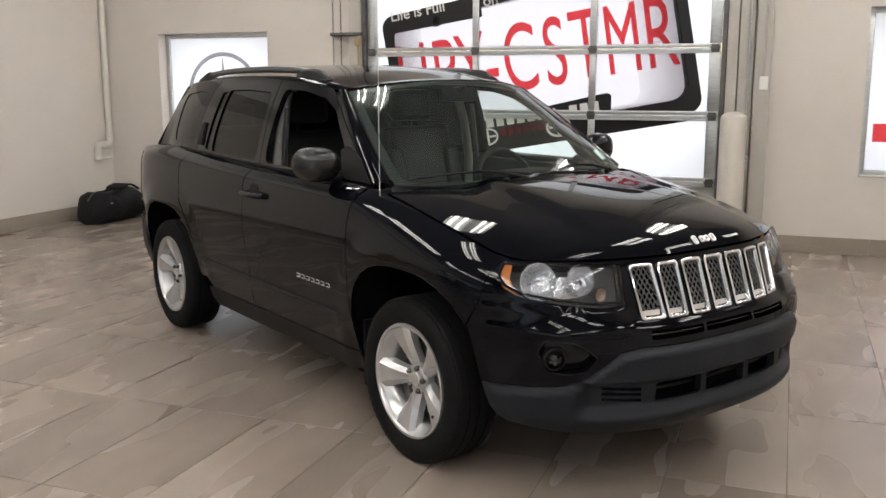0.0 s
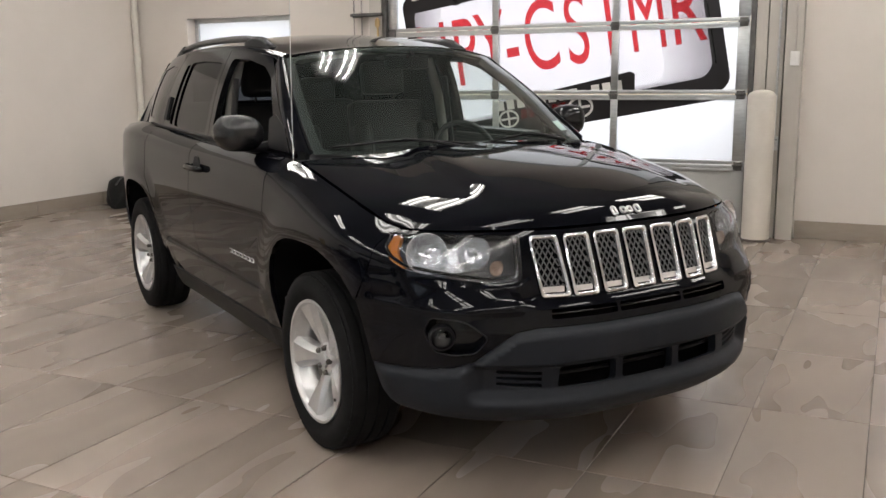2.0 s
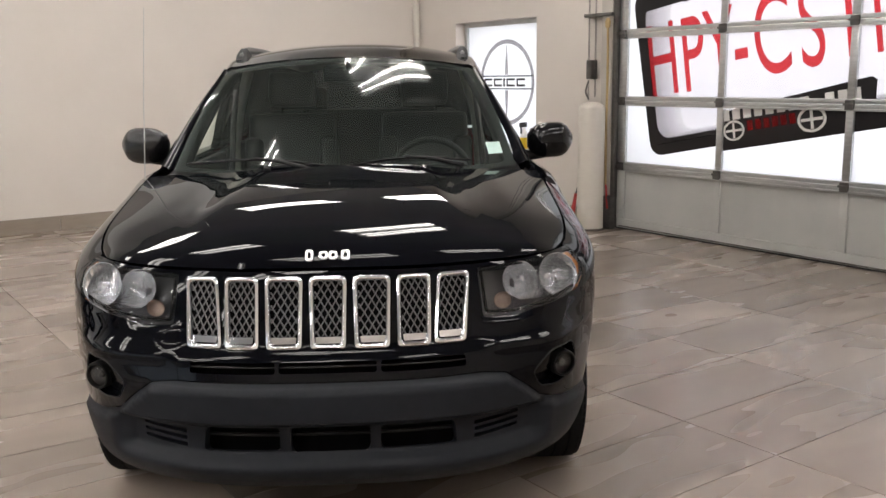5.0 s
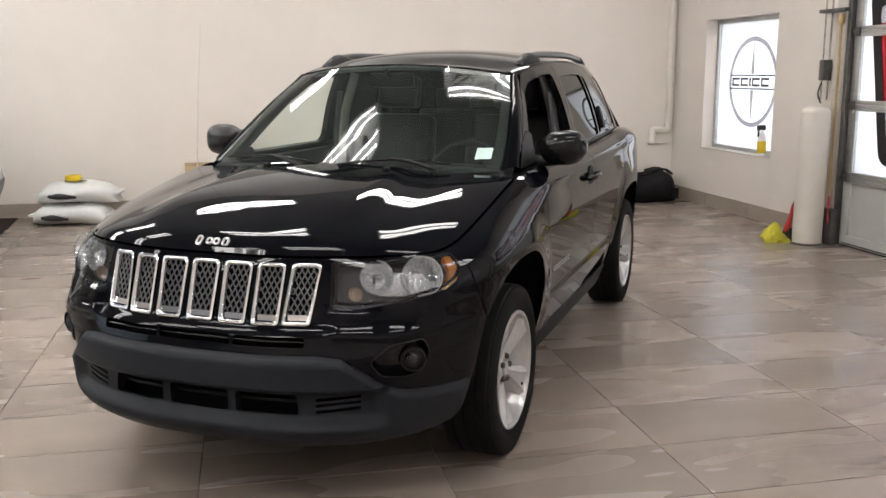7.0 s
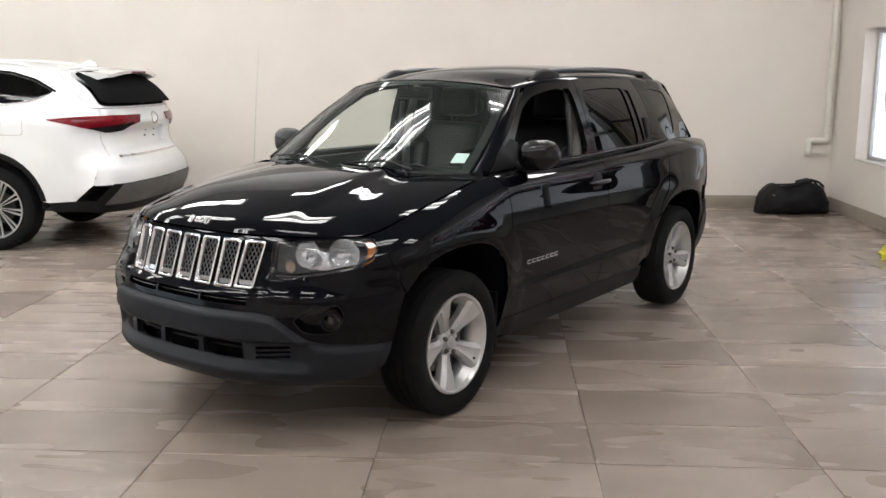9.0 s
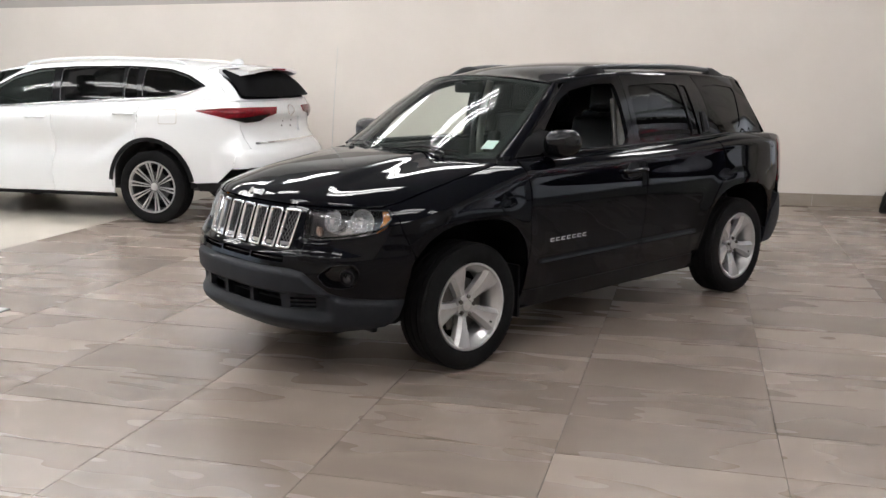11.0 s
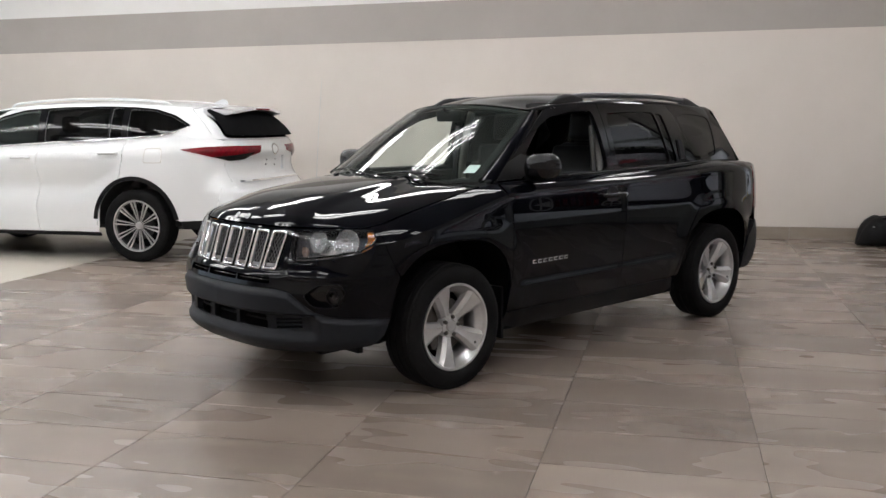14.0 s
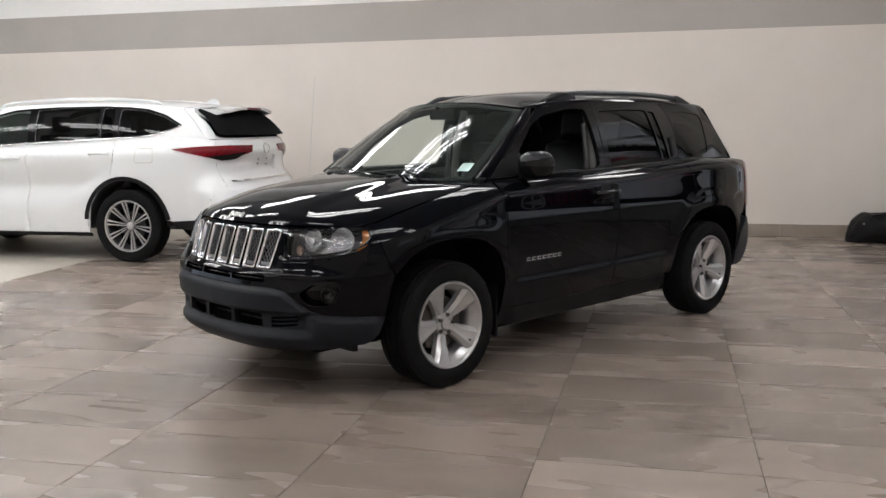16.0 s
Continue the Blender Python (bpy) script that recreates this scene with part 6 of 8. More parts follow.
for wx in (1, -1):
    cx = 0.36 * wx
    bm = bmesh.new()
    seat_cushion(bm, cx - 0.25, cx + 0.25, -0.30, 0.24, 0.56, 0.74, 0.02)
    seat = part("front_seat", bm, M_LEATHER, suv, "black leather front seat", 60)
    bm = bmesh.new()
    box(bm, -0.235, 0.235, -0.07, 0.07, 0.0, 0.62, bevel=0.055, seg=4)
    for sg in (-1, 1):
        box(bm, sg * 0.20 - 0.05, sg * 0.20 + 0.05, -0.115, 0.04, 0.08, 0.48, bevel=0.04, seg=3)
    part("backrest", bm, M_LEATHER, seat, "", 60, Matrix.Translation((cx, 0.24, 0.66)) @ Matrix.Rotation(radians(-14), 4, "X"))
    bm = bmesh.new()
    box(bm, -0.13, 0.13, -0.055, 0.055, 0.0, 0.19, bevel=0.05, seg=4)
    for sg in (-1, 1):
        tube(bm, [(sg * 0.06, 0, -0.07), (sg * 0.06, 0, 0.03)], 0.007, 8)
    part("headrest", bm, M_LEATHER, seat, "", 60, Matrix.Translation((cx, 0.405, 1.30)) @ Matrix.Rotation(radians(-8), 4, "X"))
bm = bmesh.new()
box(bm, -0.60, 0.60, 0.72, 1.15, 0.58, 0.74, bevel=0.05, seg=3)
bench = part("rear_seat", bm, M_LEATHER, suv, "black leather rear bench", 60)
bm = bmesh.new()
box(bm, -0.60, 0.60, -0.07, 0.07, 0.0, 0.60, bevel=0.05, seg=3)
part("backrest", bm, M_LEATHER, bench, "", 60, Matrix.Translation((0, 1.17, 0.68)) @ Matrix.Rotation(radians(-18), 4, "X"))
for x in (-0.36, 0.36):
    bm = bmesh.new()
    box(bm, x - 0.12, x + 0.12, 1.31, 1.40, 1.24, 1.40, bevel=0.04, seg=3)
    part("headrest", bm, M_LEATHER, bench, "", 60)
bm = boxes((-0.10, 0.10, -0.62, 0.2, 0.38, 0.66), bevel=0.03)
part("centre_console", bm, M_DASH, suv, "", 50)
# headliner and inner pillars
bm = bmesh.new()
rows = []
for j in range(18):
    y = -0.40 + 2.2 * j / 17
    rows.append([bm.verts.new(roof(roof_x(y) * 0.90 * (k / 6), y) + Vector((0, 0, -0.028))) for k in range(-6, 7)])
for r0, r1 in zip(rows, rows[1:]):
    for t in range(12):
        bm.faces.new((r0[t], r0[t + 1], r1[t + 1], r1[t]))
part("headliner", bm, M_HEADLINER, suv, "pale grey headliner", 179)
for sx in (1, -1):
    for pts, r in (([(0.655, 0.20, 0.75), (0.650, 0.205, 1.10), (0.618, 0.21, 1.30), (0.560, 0.22, 1.50)], 0.027), ([(0.660, -0.93, 1.10), (0.630, -0.76, 1.22), (0.585, -0.56, 1.36), (0.535, -0.38, 1.475)], 0.022)):
        bm = tube(bmesh.new(), [Vector((x * sx, y, z)) for x, y, z in pts], r, 10)
        part("inner_pillar", bm, M_HEADLINER if r > 0.025 else M_DASH, suv, "", 60)
    bm = bmesh.new()
    pts = [(0.615, 0.13, 1.40), (0.64, 0.13, 1.2), (0.655, 0.12, 1.0), (0.65, 0.10, 0.80)]
    tube(bm, [Vector((x * sx, y, z)) for x, y, z in pts], 0.016, 6)
    part("seat_belt", bm, M_SATIN, suv, "grey seat belt", 60)
    bm = boxes((0.69, 0.725, -0.82, 0.16, 0.45, 1.085), (0.69, 0.725, 0.20, 1.1, 0.45, 1.095), bevel=0.01)
    bmesh.ops.scale(bm, vec=(sx, 1, 1), verts=bm.verts)
    part("door_lining", bm, M_DASH, suv)
m_top = wind(0.0, 0.86)
bm = boxes((-0.115, 0.115, m_top.y + 0.06, m_top.y + 0.10, m_top.z - 0.055, m_top.z + 0.015), bevel=0.018)
tube(bm, [(0, m_top.y + 0.07, m_top.z), (0, m_top.y + 0.02, m_top.z + 0.02)], 0.012, 8)
part("inner_mirror", bm, M_BLACKP, suv, "black rear-view mirror", 50)

# ---- the white mid-size SUV behind it; the same axes, front to -y ----
M_PEARL = material("pearl_white_paint", (0.79, 0.805, 0.82), 0.3, second=(0.77, 0.785, 0.80), scale=300, coat=1.0, coat_rough=0.02)
M_SILVERP = material("silver_bumper_paint", (0.14, 0.138, 0.135), 0.4, 0.3, second=(0.12, 0.118, 0.115), scale=30)
white = thing("white_suv", "white mid-size SUV with multi-spoke wheels parked by the wall", "car", at_room(-3.2, -5.725, 0, 0))
P2 = curve_pts([(0, -2.42, 0), (0.4, -2.39, 0), (0.70, -2.26, 0), (0.86, -2.02, 0), (0.93, -1.62, 0), (0.945, -1.0, 0), (0.948, 0.0, 0), (0.952, 1.0, 0), (0.957, 1.42, 0),
                (0.940, 1.85, 0), (0.905, 2.18, 0), (0.835, 2.39, 0), (0.64, 2.50, 0), (0.33, 2.545, 0), (0, 2.56, 0)], 260)
QX, QY = np.array([p.x for p in P2]), np.array([p.y for p in P2])
QS = np.concatenate([[0], np.cumsum(np.hypot(np.diff(QX), np.diff(QY)))])


def t_y(y):
    return float(np.interp(y, QY, QS))


W_TOP_Y, W_TOP_Z = (-2.4, -1.9, -1.4, -1.0, -0.5, 0.2, 1.2, 1.7, 2.1, 2.5), (0.95, 1.02, 1.10, 1.16, 1.205, 1.235, 1.275, 1.31, 1.30, 1.27)


def w_top(y):
    return smooth_at(W_TOP_Y, W_TOP_Z, y)


def body2(s, z):
    a = abs(s)
    x, y = float(np.interp(a, QS, QX)), float(np.interp(a, QS, QY))
    e = 0.01
    tx = float(np.interp(a + e, QS, QX) - np.interp(a - e, QS, QX))
    ty = float(np.interp(a + e, QS, QY) - np.interp(a - e, QS, QY))
    n = math.hypot(tx, ty) or 1.0
    nx, ny = ty / n, -tx / n
    front, rear = 1 - step(t_y(-2.2), t_y(-1.7), a), step(t_y(2.05), t_y(2.42), a)
    roll = max(0.0, (z - (w_top(y) - 0.22)) / 0.22)
    d = smooth_at((0.2, 0.28, 0.4, 0.6, 0.9, 1.1, 1.4), (-0.10, -0.05, -0.03, -0.012, 0.0, 0.0, -0.01), z) - 0.085 * roll ** 2.2 * (1 - rear)
    # waist hollow of the doors, filled out over the rear wheel
    hollow = math.exp(-((z - 0.80) / 0.16) ** 2) * step(-0.9, -0.3, y) * step(0.55 + 1.6 * (z - 0.45), 0.22 + 1.6 * (z - 0.45), y)
    d -= 0.078 * hollow
    f = 0.0
    for wy in (-1.425, 1.365):
        q = math.hypot(y - wy, z - 0.40)
        f = max(f, step(0.80, 0.52, q))
    d += 0.012 * f * (1 - front) * (1 - rear)
    d += rear * smooth_at((0.3, 0.45, 0.60, 0.73, 0.80, 0.92, 1.05, 1.16, 1.3), (0.0, 0.10, 0.135, 0.110, 0.055, -0.03, -0.045, -0.01, -0.07), z) + front * smooth_at((0.3, 0.6, 0.9, 1.0), (0.0, 0.0, -0.06, -0.12), z)
    return Vector(((x + nx * d) * (1 if s >= 0 else -1), y + ny * d, z))


WRY, WRX, WRZ, WCR = (-0.75, -0.3, 0.4, 1.2, 1.8, 2.1), (0.60, 0.635, 0.655, 0.645, 0.605, 0.57), (1.575, 1.635, 1.662, 1.652, 1.615, 1.58), (0.045, 0.055, 0.06, 0.06, 0.055, 0.05)


def cabin2(y, z):
    b = w_top(y)
    bx = abs(body2(t_y(y), b).x) - 0.006
    rx, rz = smooth_at(WRY, WRX, y), smooth_at(WRY, WRZ, y)
    t = (z - b) / (rz - b)
    return Vector((bx + (rx - bx) * t + 0.03 * 4 * t * (1 - t), y, z))


def roof2(x, y):
    rx = smooth_at(WRY, WRX, y)
    return Vector((x, y, smooth_at(WRY, WRZ, y) + smooth_at(WRY, WCR, y) * (1 - min(1, abs(x) / rx) ** 2.3)))


def arch2(wy, r):
    return [(wy + r * math.cos(math.pi * (1 - k / 22)), 0.383 + r * 1.05 * math.sin(math.pi * (1 - k / 22))) for k in range(23)]


WAF, WAR = arch2(-1.425, 0.46), arch2(1.365, 0.46)


def white_sides(mirror):
    sx = -1 if mirror else 1
    sd = lambda q: [(t_y(y), z) for y, z in q]
    top = lambda y0, y1, n=12: [(y0 + (y1 - y0) * k / n, w_top(y0 + (y1 - y0) * k / n) - 0.003) for k in range(n + 1)]
    kw = dict(mirror=mirror, grid=0.045, flange=0.015)
    wing = [(-1.93, 0.42), (-2.0, 0.7), (-2.0, 0.98)] + top(-1.95, -0.86) + [(-0.83, 0.9), (-0.83, 0.312), (-0.92, 0.312)] + [p for p in reversed(WAF) if p[1] > 0.42]
    skin("front_wing", sd(wing), body2, M_PEARL, white, **kw)
    fd = [(-0.826, 0.312), (-0.826, 0.9)] + top(-0.852, 0.195) + [(0.18, 0.9), (0.15, 0.6), (0.165, 0.312)]
    d1 = skin("front_door", sd(fd), body2, M_PEARL, white, **kw)
    rd = [(0.172, 0.312), (0.157, 0.6), (0.187, 0.9)] + top(0.202, 1.255) + [(1.235, 1.05), (1.205, 0.945), (1.203, 0.835)] + [p for p in reversed(WAR) if p[1] > 0.52 and p[0] < 1.19] + [(0.905, 0.312)]
    d2 = skin("rear_door", sd(rd), body2, M_PEARL, white, **kw)
    qp = [(1.212, 0.95), (1.242, 1.05)] + top(1.262, 2.24) + [(2.12, 0.45), (1.925, 0.43)] + [p for p in reversed(WAR) if p[1] > 0.42 and p[0] > 1.215] + [(1.210, 0.835)]
    tr = t_y(2.36)
    qs = sd(qp)
    cut = 3 + 12
    qs[cut:cut] = [(tr + 0.017, 1.27), (tr + 0.017, 1.0), (tr + 0.095, 0.803), (tr - 0.022, 0.798), (tr - 0.062, 0.61)]
    skin("rear_quarter", qs, body2, M_PEARL, white, **kw)
    skin("sill", sd([(-0.93, 0.27), (0.93, 0.27), (0.92, 0.306), (-0.92, 0.306)]), body2, M_BLACKP, white, lift=0.004, label="black plastic sill", **kw)
    for A in (WAF, WAR):
        inner = [(p[0], p[1]) for p in A if p[1] > 0.40]
        wy = sum(p[0] for p in inner) / len(inner)
        outer_ = [(wy + (p[0] - wy) * 1.095, 0.383 + (p[1] - 0.383) * 1.085) for p in inner]
        skin("arch_cladding", sd(inner + list(reversed(outer_))), body2, M_BLACKP, white, mirror=mirror, grid=0.04, flange=0.03, lift=0.010, label="black plastic wheel-arch edge")
    # cabin sides
    zf = lambda y: smooth_at((-1.02, -0.8, -0.55, -0.3, 0.0), (1.165, 1.33, 1.49, 1.595, 1.64), y)
    roofl = lambda y0, y1, n=10: [(y0 + (y1 - y0) * k / n, smooth_at(WRY, WRZ, y0 + (y1 - y0) * k / n) - 0.012) for k in range(n + 1)]
    out = [(-1.02, w_top(-1.02))] + [(y, zf(y)) for y in (-0.9, -0.75, -0.55, -0.4)] + [(-0.3, 1.615)] + roofl(-0.2, 1.90) + [(2.08, 1.46), (2.25, 1.285)] + list(reversed(top(-0.95, 2.22)))
    h1 = soft_poly([(-0.86, 1.205), (-0.62, 1.395), (-0.38, 1.52), (-0.10, 1.585), (0.12, 1.60), (0.165, 1.262)], 0.15)
    h2 = soft_poly([(0.255, 1.268), (0.215, 1.605), (0.6, 1.625), (0.98, 1.618), (1.02, 1.30), (1.0, 1.296)], 0.08)
    h3 = soft_poly([(1.045, 1.30), (1.02, 1.616), (1.15, 1.61), (1.20, 1.31)], 0.08)
    h4 = soft_poly([(1.255, 1.315), (1.225, 1.605), (1.50, 1.585), (1.72, 1.525), (1.93, 1.425), (1.70, 1.345)], 0.15)
    skin("cabin_side", out, cabin2, M_PEARL, white, holes=[h1, h2, h3, h4], mirror=mirror, grid=0.04, flange=0.02)
    blk = soft_poly([(-0.90, 1.19), (-0.62, 1.412), (-0.36, 1.545), (-0.08, 1.61), (0.4, 1.632), (1.0, 1.635), (1.30, 1.622), (1.52, 1.60), (1.75, 1.535), (1.965, 1.425), (1.72, 1.33), (1.25, 1.298), (0.2, 1.25)], 0.12)
    skin("window_surround", blk, cabin2, M_GLOSSP, white, holes=[h1, h2, h3, h4], mirror=mirror, grid=0.04, flange=0.008, lift=0.003, label="black window surround")
    for nm, h, g_ in (("front_door_glass", h1, G_WIND), ("rear_door_glass", h2, G_DARK), ("fixed_glass", h3, G_DARK), ("quarter_glass", h4, G_DARK)):
        skin(nm, h, cabin2, g_, white, mirror=mirror, grid=0.06, flange=0, lift=-0.006)
    bm = bmesh.new()
    tube(bm, [Vector((p.x * sx, p.y, p.z)) for p in (cabin2(y, smooth_at((-0.9, 0.2, 1.25, 1.72, 1.95), (1.19, 1.255, 1.30, 1.335, 1.42), y)) + Vector((0.008, 0, 0)) for y in (-0.85 + 0.155 * k for k in range(19)))], 0.008, 6)
    part("belt_moulding", bm, M_CHROME, white, "thin chrome belt line", 60)
    # handles
    for dd, hy in ((d1, 0.0), (d2, 1.08)):
        c = body2(t_y(hy), 1.10 + 0.04 * hy)
        bm = tube(bmesh.new(), curve_pts([(sx * (c.x), hy - 0.11, c.z), (sx * (c.x + 0.03), hy - 0.09, c.z), (sx * (c.x + 0.035), hy, c.z + 0.003), (sx * (c.x + 0.03), hy + 0.09, c.z), (sx * c.x, hy + 0.11, c.z)], 12), 0.013, 8)
        part("door_handle", bm, M_PEARL, dd, "", 60)
    # mirror
    bm = bmesh.new()
    box(bm, 0.90, 1.08, -0.66, -0.52, 1.16, 1.32, bevel=0.05, seg=4)
    bmesh.ops.scale(bm, vec=(sx, 1, 1), verts=bm.verts)
    mr = part("door_mirror", bm, M_PEARL, white, "", 60)
    bm = boxes((0.84, 0.96, -0.62, -0.56, 1.12, 1.18), bevel=0.02)
    bmesh.ops.scale(bm, vec=(sx, 1, 1), verts=bm.verts)
    part("mirror_arm", bm, M_BLACKP, mr, "", 60)
    # roof rail
    def rr(y, up_):
        p = roof2(smooth_at(WRY, WRX, y) * 0.88, y)
        return Vector((p.x * sx, y, p.z + up_))
    bm = tube(bmesh.new(), curve_pts([rr(-0.35, 0), rr(-0.25, 0.03), rr(0.3, 0.042), rr(1.0, 0.042), rr(1.5, 0.03), rr(1.62, 0.0)], 24), 0.014, 8)
    part("roof_rail", bm, M_PEARL, white, "", 60)
    # tail lamp along the rear corner
    lam = soft_poly([(t_y(1.90), 1.180), (t_y(2.20), 1.205), (t_y(2.46), 1.212), (t_y(2.50) + 0.33, 1.205), (t_y(2.50) + 0.29, 1.14), (t_y(2.44), 1.065), (t_y(2.25), 1.105)], 0.12)
    skin("tail_lamp", lam, body2, M_TAIL, white, mirror=mirror, grid=0.03, flange=0.02, lift=0.010, label="slim red tail lamp")
    lam2 = soft_poly([(t_y(2.26), 1.108), (t_y(2.50) + 0.18, 1.145), (t_y(2.50) + 0.02, 1.075), (t_y(2.42), 1.062)], 0.12)
    skin("reverse_lamp", lam2, body2, M_GLOSSP, white, mirror=mirror, grid=0.03, flange=0.01, lift=0.013)
    if not mirror:
        flap = soft_poly([(t_y(1.50), 1.05), (t_y(1.70), 1.05), (t_y(1.70), 1.19), (t_y(1.52), 1.19)], 0.2)
        seam = soft_poly([(t_y(1.494), 1.044), (t_y(1.706), 1.044), (t_y(1.706), 1.196), (t_y(1.514), 1.196)], 0.2)
        skin("flap_seam", seam, body2, M_TRIMP, white, grid=0.04, flange=0.002, lift=0.001)
        skin("fuel_flap", flap, body2, M_PEARL, white, grid=0.04, flange=0.003, lift=0.003)
    # roof edge
    bm = bmesh.new()
    rows = []
    for k in range(25):
        y = -0.66 + 2.58 * k / 24
        a, b = cabin2(y, smooth_at(WRY, WRZ, y) - 0.013), roof2(smooth_at(WRY, WRX, y) * 0.93, y)
        m_ = (a + b) * 0.5 + Vector((0.012, 0, 0.012))
        rows.append([bm.verts.new(Vector((q.x * sx, q.y, q.z))) for q in ((1 - u) ** 2 * a + 2 * u * (1 - u) * m_ + u * u * b for u in (0, 0.25, 0.5, 0.75, 1))])
    for r0, r1 in zip(rows, rows[1:]):
        for t in range(4):
            bm.faces.new((r0[t], r0[t + 1], r1[t + 1], r1[t]))
    part("roof_edge", bm, M_PEARL, white, "", 179)


both(white_sides)
wr = lambda y: smooth_at(WRY, WRX, y) * 0.93
skin("roof", [(-wr(-0.7), -0.72), (0, -0.80), (wr(-0.7), -0.72)] + [(wr(y), y) for y in (-0.5 + 0.24 * k for k in range(11))] + [(0.46, 2.03), (0.25, 2.08), (0, 2.10), (-0.25, 2.08), (-0.46, 2.03)] + [(-wr(y), y) for y in (1.9 - 0.24 * k for k in range(11))], roof2, M_PEARL, white, grid=0.06)
ST2 = float(QS[-1])


def rear2(u, z):
    return body2(math.copysign(ST2 - abs(u), u if u else 1.0), z)


u1 = ST2 - t_y(2.36)
plate = soft_poly([(-0.29, 0.93), (0.29, 0.93), (0.31, 1.09), (-0.31, 1.09)], 0.15)
gate = skin("tailgate", [(-u1 + 0.10, 0.80), (u1 - 0.10, 0.80), (u1 - 0.02, 1.0), (u1 - 0.02, 1.272), (-u1 + 0.02, 1.272), (-u1 + 0.02, 1.0)], rear2, M_PEARL, white, holes=[plate], grid=0.05, flip=True, flange=0.03)
skin("plate_recess", plate, rear2, M_PEARL, gate, grid=0.06, flip=True, flange=0, lift=-0.03)
for x, z in ((-0.12, 1.05), (0.10, 1.05), (-0.10, 0.99), (0.12, 1.0)):
    p = rear2(x, z)
    part("plate_bolt", lathe(bmesh.new(), [(0.009, -0.030), (0.009, -0.022), (0.002, -0.019)], axis="Y", seg=10, m=Matrix.Translation(p)), M_INK, gate)
ring_a = [(0.085 * math.cos(a), 1.165 + 0.058 * math.sin(a)) for a in (2 * math.pi * k / 28 for k in range(28))]
ring_b = [(0.068 * math.cos(a), 1.165 + 0.044 * math.sin(a)) for a in (2 * math.pi * k / 28 for k in range(28))]
skin("tail_emblem", ring_a, rear2, M_CHROME, gate, holes=[ring_b], grid=0.03, flip=True, flange=0.006, lift=0.008, label="chrome ring emblem")
skin("tailgate_strip", [(-u1 + 0.16, 0.835), (u1 - 0.16, 0.835), (u1 - 0.16, 0.852), (-u1 + 0.16, 0.852)], rear2, M_CHROME, gate, grid=0.06, flip=True, flange=0.01, lift=0.012)
rb2 = ST2 - t_y(2.02)
skin("rear_bumper", [(-u1 - 0.06, 0.60), (-u1 + 0.28, 0.62), (u1 - 0.28, 0.62), (u1 + 0.06, 0.60), (u1 + 0.02, 0.80), (-u1 - 0.02, 0.80)], rear2, M_PEARL, white, grid=0.05, flip=True, flange=0.03)
skin("bumper_insert", [(-u1 - 0.02, 0.43), (u1 + 0.02, 0.43), (u1 - 0.10, 0.615), (-u1 + 0.10, 0.615)], rear2, M_SILVERP, white, grid=0.06, flip=True, flange=0.03, lift=0.010, label="silver grey bumper insert")
skin("bumper_cladding", [(-rb2 - 0.1, 0.36), (rb2 + 0.1, 0.36), (rb2 + 0.13, 0.44), (u1 + 0.05, 0.46), (u1 - 0.06, 0.615), (u1 - 0.11, 0.61), (u1 + 0.0, 0.43), (-u1 - 0.0, 0.43), (-u1 + 0.11, 0.61), (-u1 + 0.06, 0.615), (-u1 - 0.05, 0.46), (-rb2 - 0.13, 0.44)], rear2, M_BLACKP, white, grid=0.05, flip=True, flange=0.03, lift=0.016, label="black plastic bumper edge")


def tail2(a, b):
    ty = 2.07 - 0.17 * abs(a) ** 4
    p = roof2(min(abs(a), 0.93) * smooth_at(WRY, WRX, ty) * (1 if a >= 0 else -1), ty)
    q = body2((ST2 - abs(a) * (ST2 - t_y(2.24))) * (1 if a >= 0 else -1), 1.272)
    mid = p.lerp(q, b) + Vector((0, 0.06 * math.sin(math.pi * b), 0.02 * math.sin(math.pi * b)))
    ye, ze = smooth_at((0, 0.45, 1), (1.90, 2.08, 2.25), b), 1.595 - 0.310 * b
    e = cabin2(ye, ze)
    return mid.lerp(Vector((math.copysign(e.x, a), e.y, e.z)), abs(a) ** 7)


hole2 = soft_poly([(-0.89, 0.21), (0.89, 0.21), (0.80, 0.97), (-0.80, 0.97)], 0.12)
skin("tailgate_frame", [(-1, 0), (1, 0), (1, 0.5), (1, 1), (-1, 1), (-1, 0.5)], tail2, M_PEARL, white, holes=[hole2], grid=0.05, flip=True, scale=(0.8, 0.55))
skin("tailgate_glass", hole2, tail2, G_TAIL, white, grid=0.06, flange=0, flip=True, lift=0.002, scale=(0.8, 0.55), label="dark rear window")
skin("glass_back", hole2, tail2, M_VOID, white, grid=0.08, flange=0, flip=True, lift=-0.06, scale=(0.8, 0.55))
bm = bmesh.new()
rows = []
for k in range(-8, 9):
    a = k / 8
    x = 0.60 * a
    y0 = 2.02
    z0 = roof2(min(0.53, abs(x)), y0).z
    rows.append([bm.verts.new(p) for p in ((x, y0, z0 + 0.004), (x * 1.0, y0 + 0.20, z0 - 0.008), (x * 0.98, y0 + 0.40 - 0.06 * a * a, z0 - 0.022), (x * 0.98, y0 + 0.395 - 0.06 * a * a, z0 - 0.052), (x * 0.98, y0 + 0.15, z0 - 0.055 - 0.035 * a ** 4), (x, y0, z0 - 0.05 - 0.02 * a ** 4))])
for r0, r1 in zip(rows, rows[1:]):
    for t in range(6):
        bm.faces.new((r0[t], r0[(t + 1) % 6], r1[(t + 1) % 6], r1[t]))
bm.faces.new(rows[0])
bm.faces.new(rows[-1])
spoil = part("roof_spoiler", bm, M_PEARL, white, "", 35)
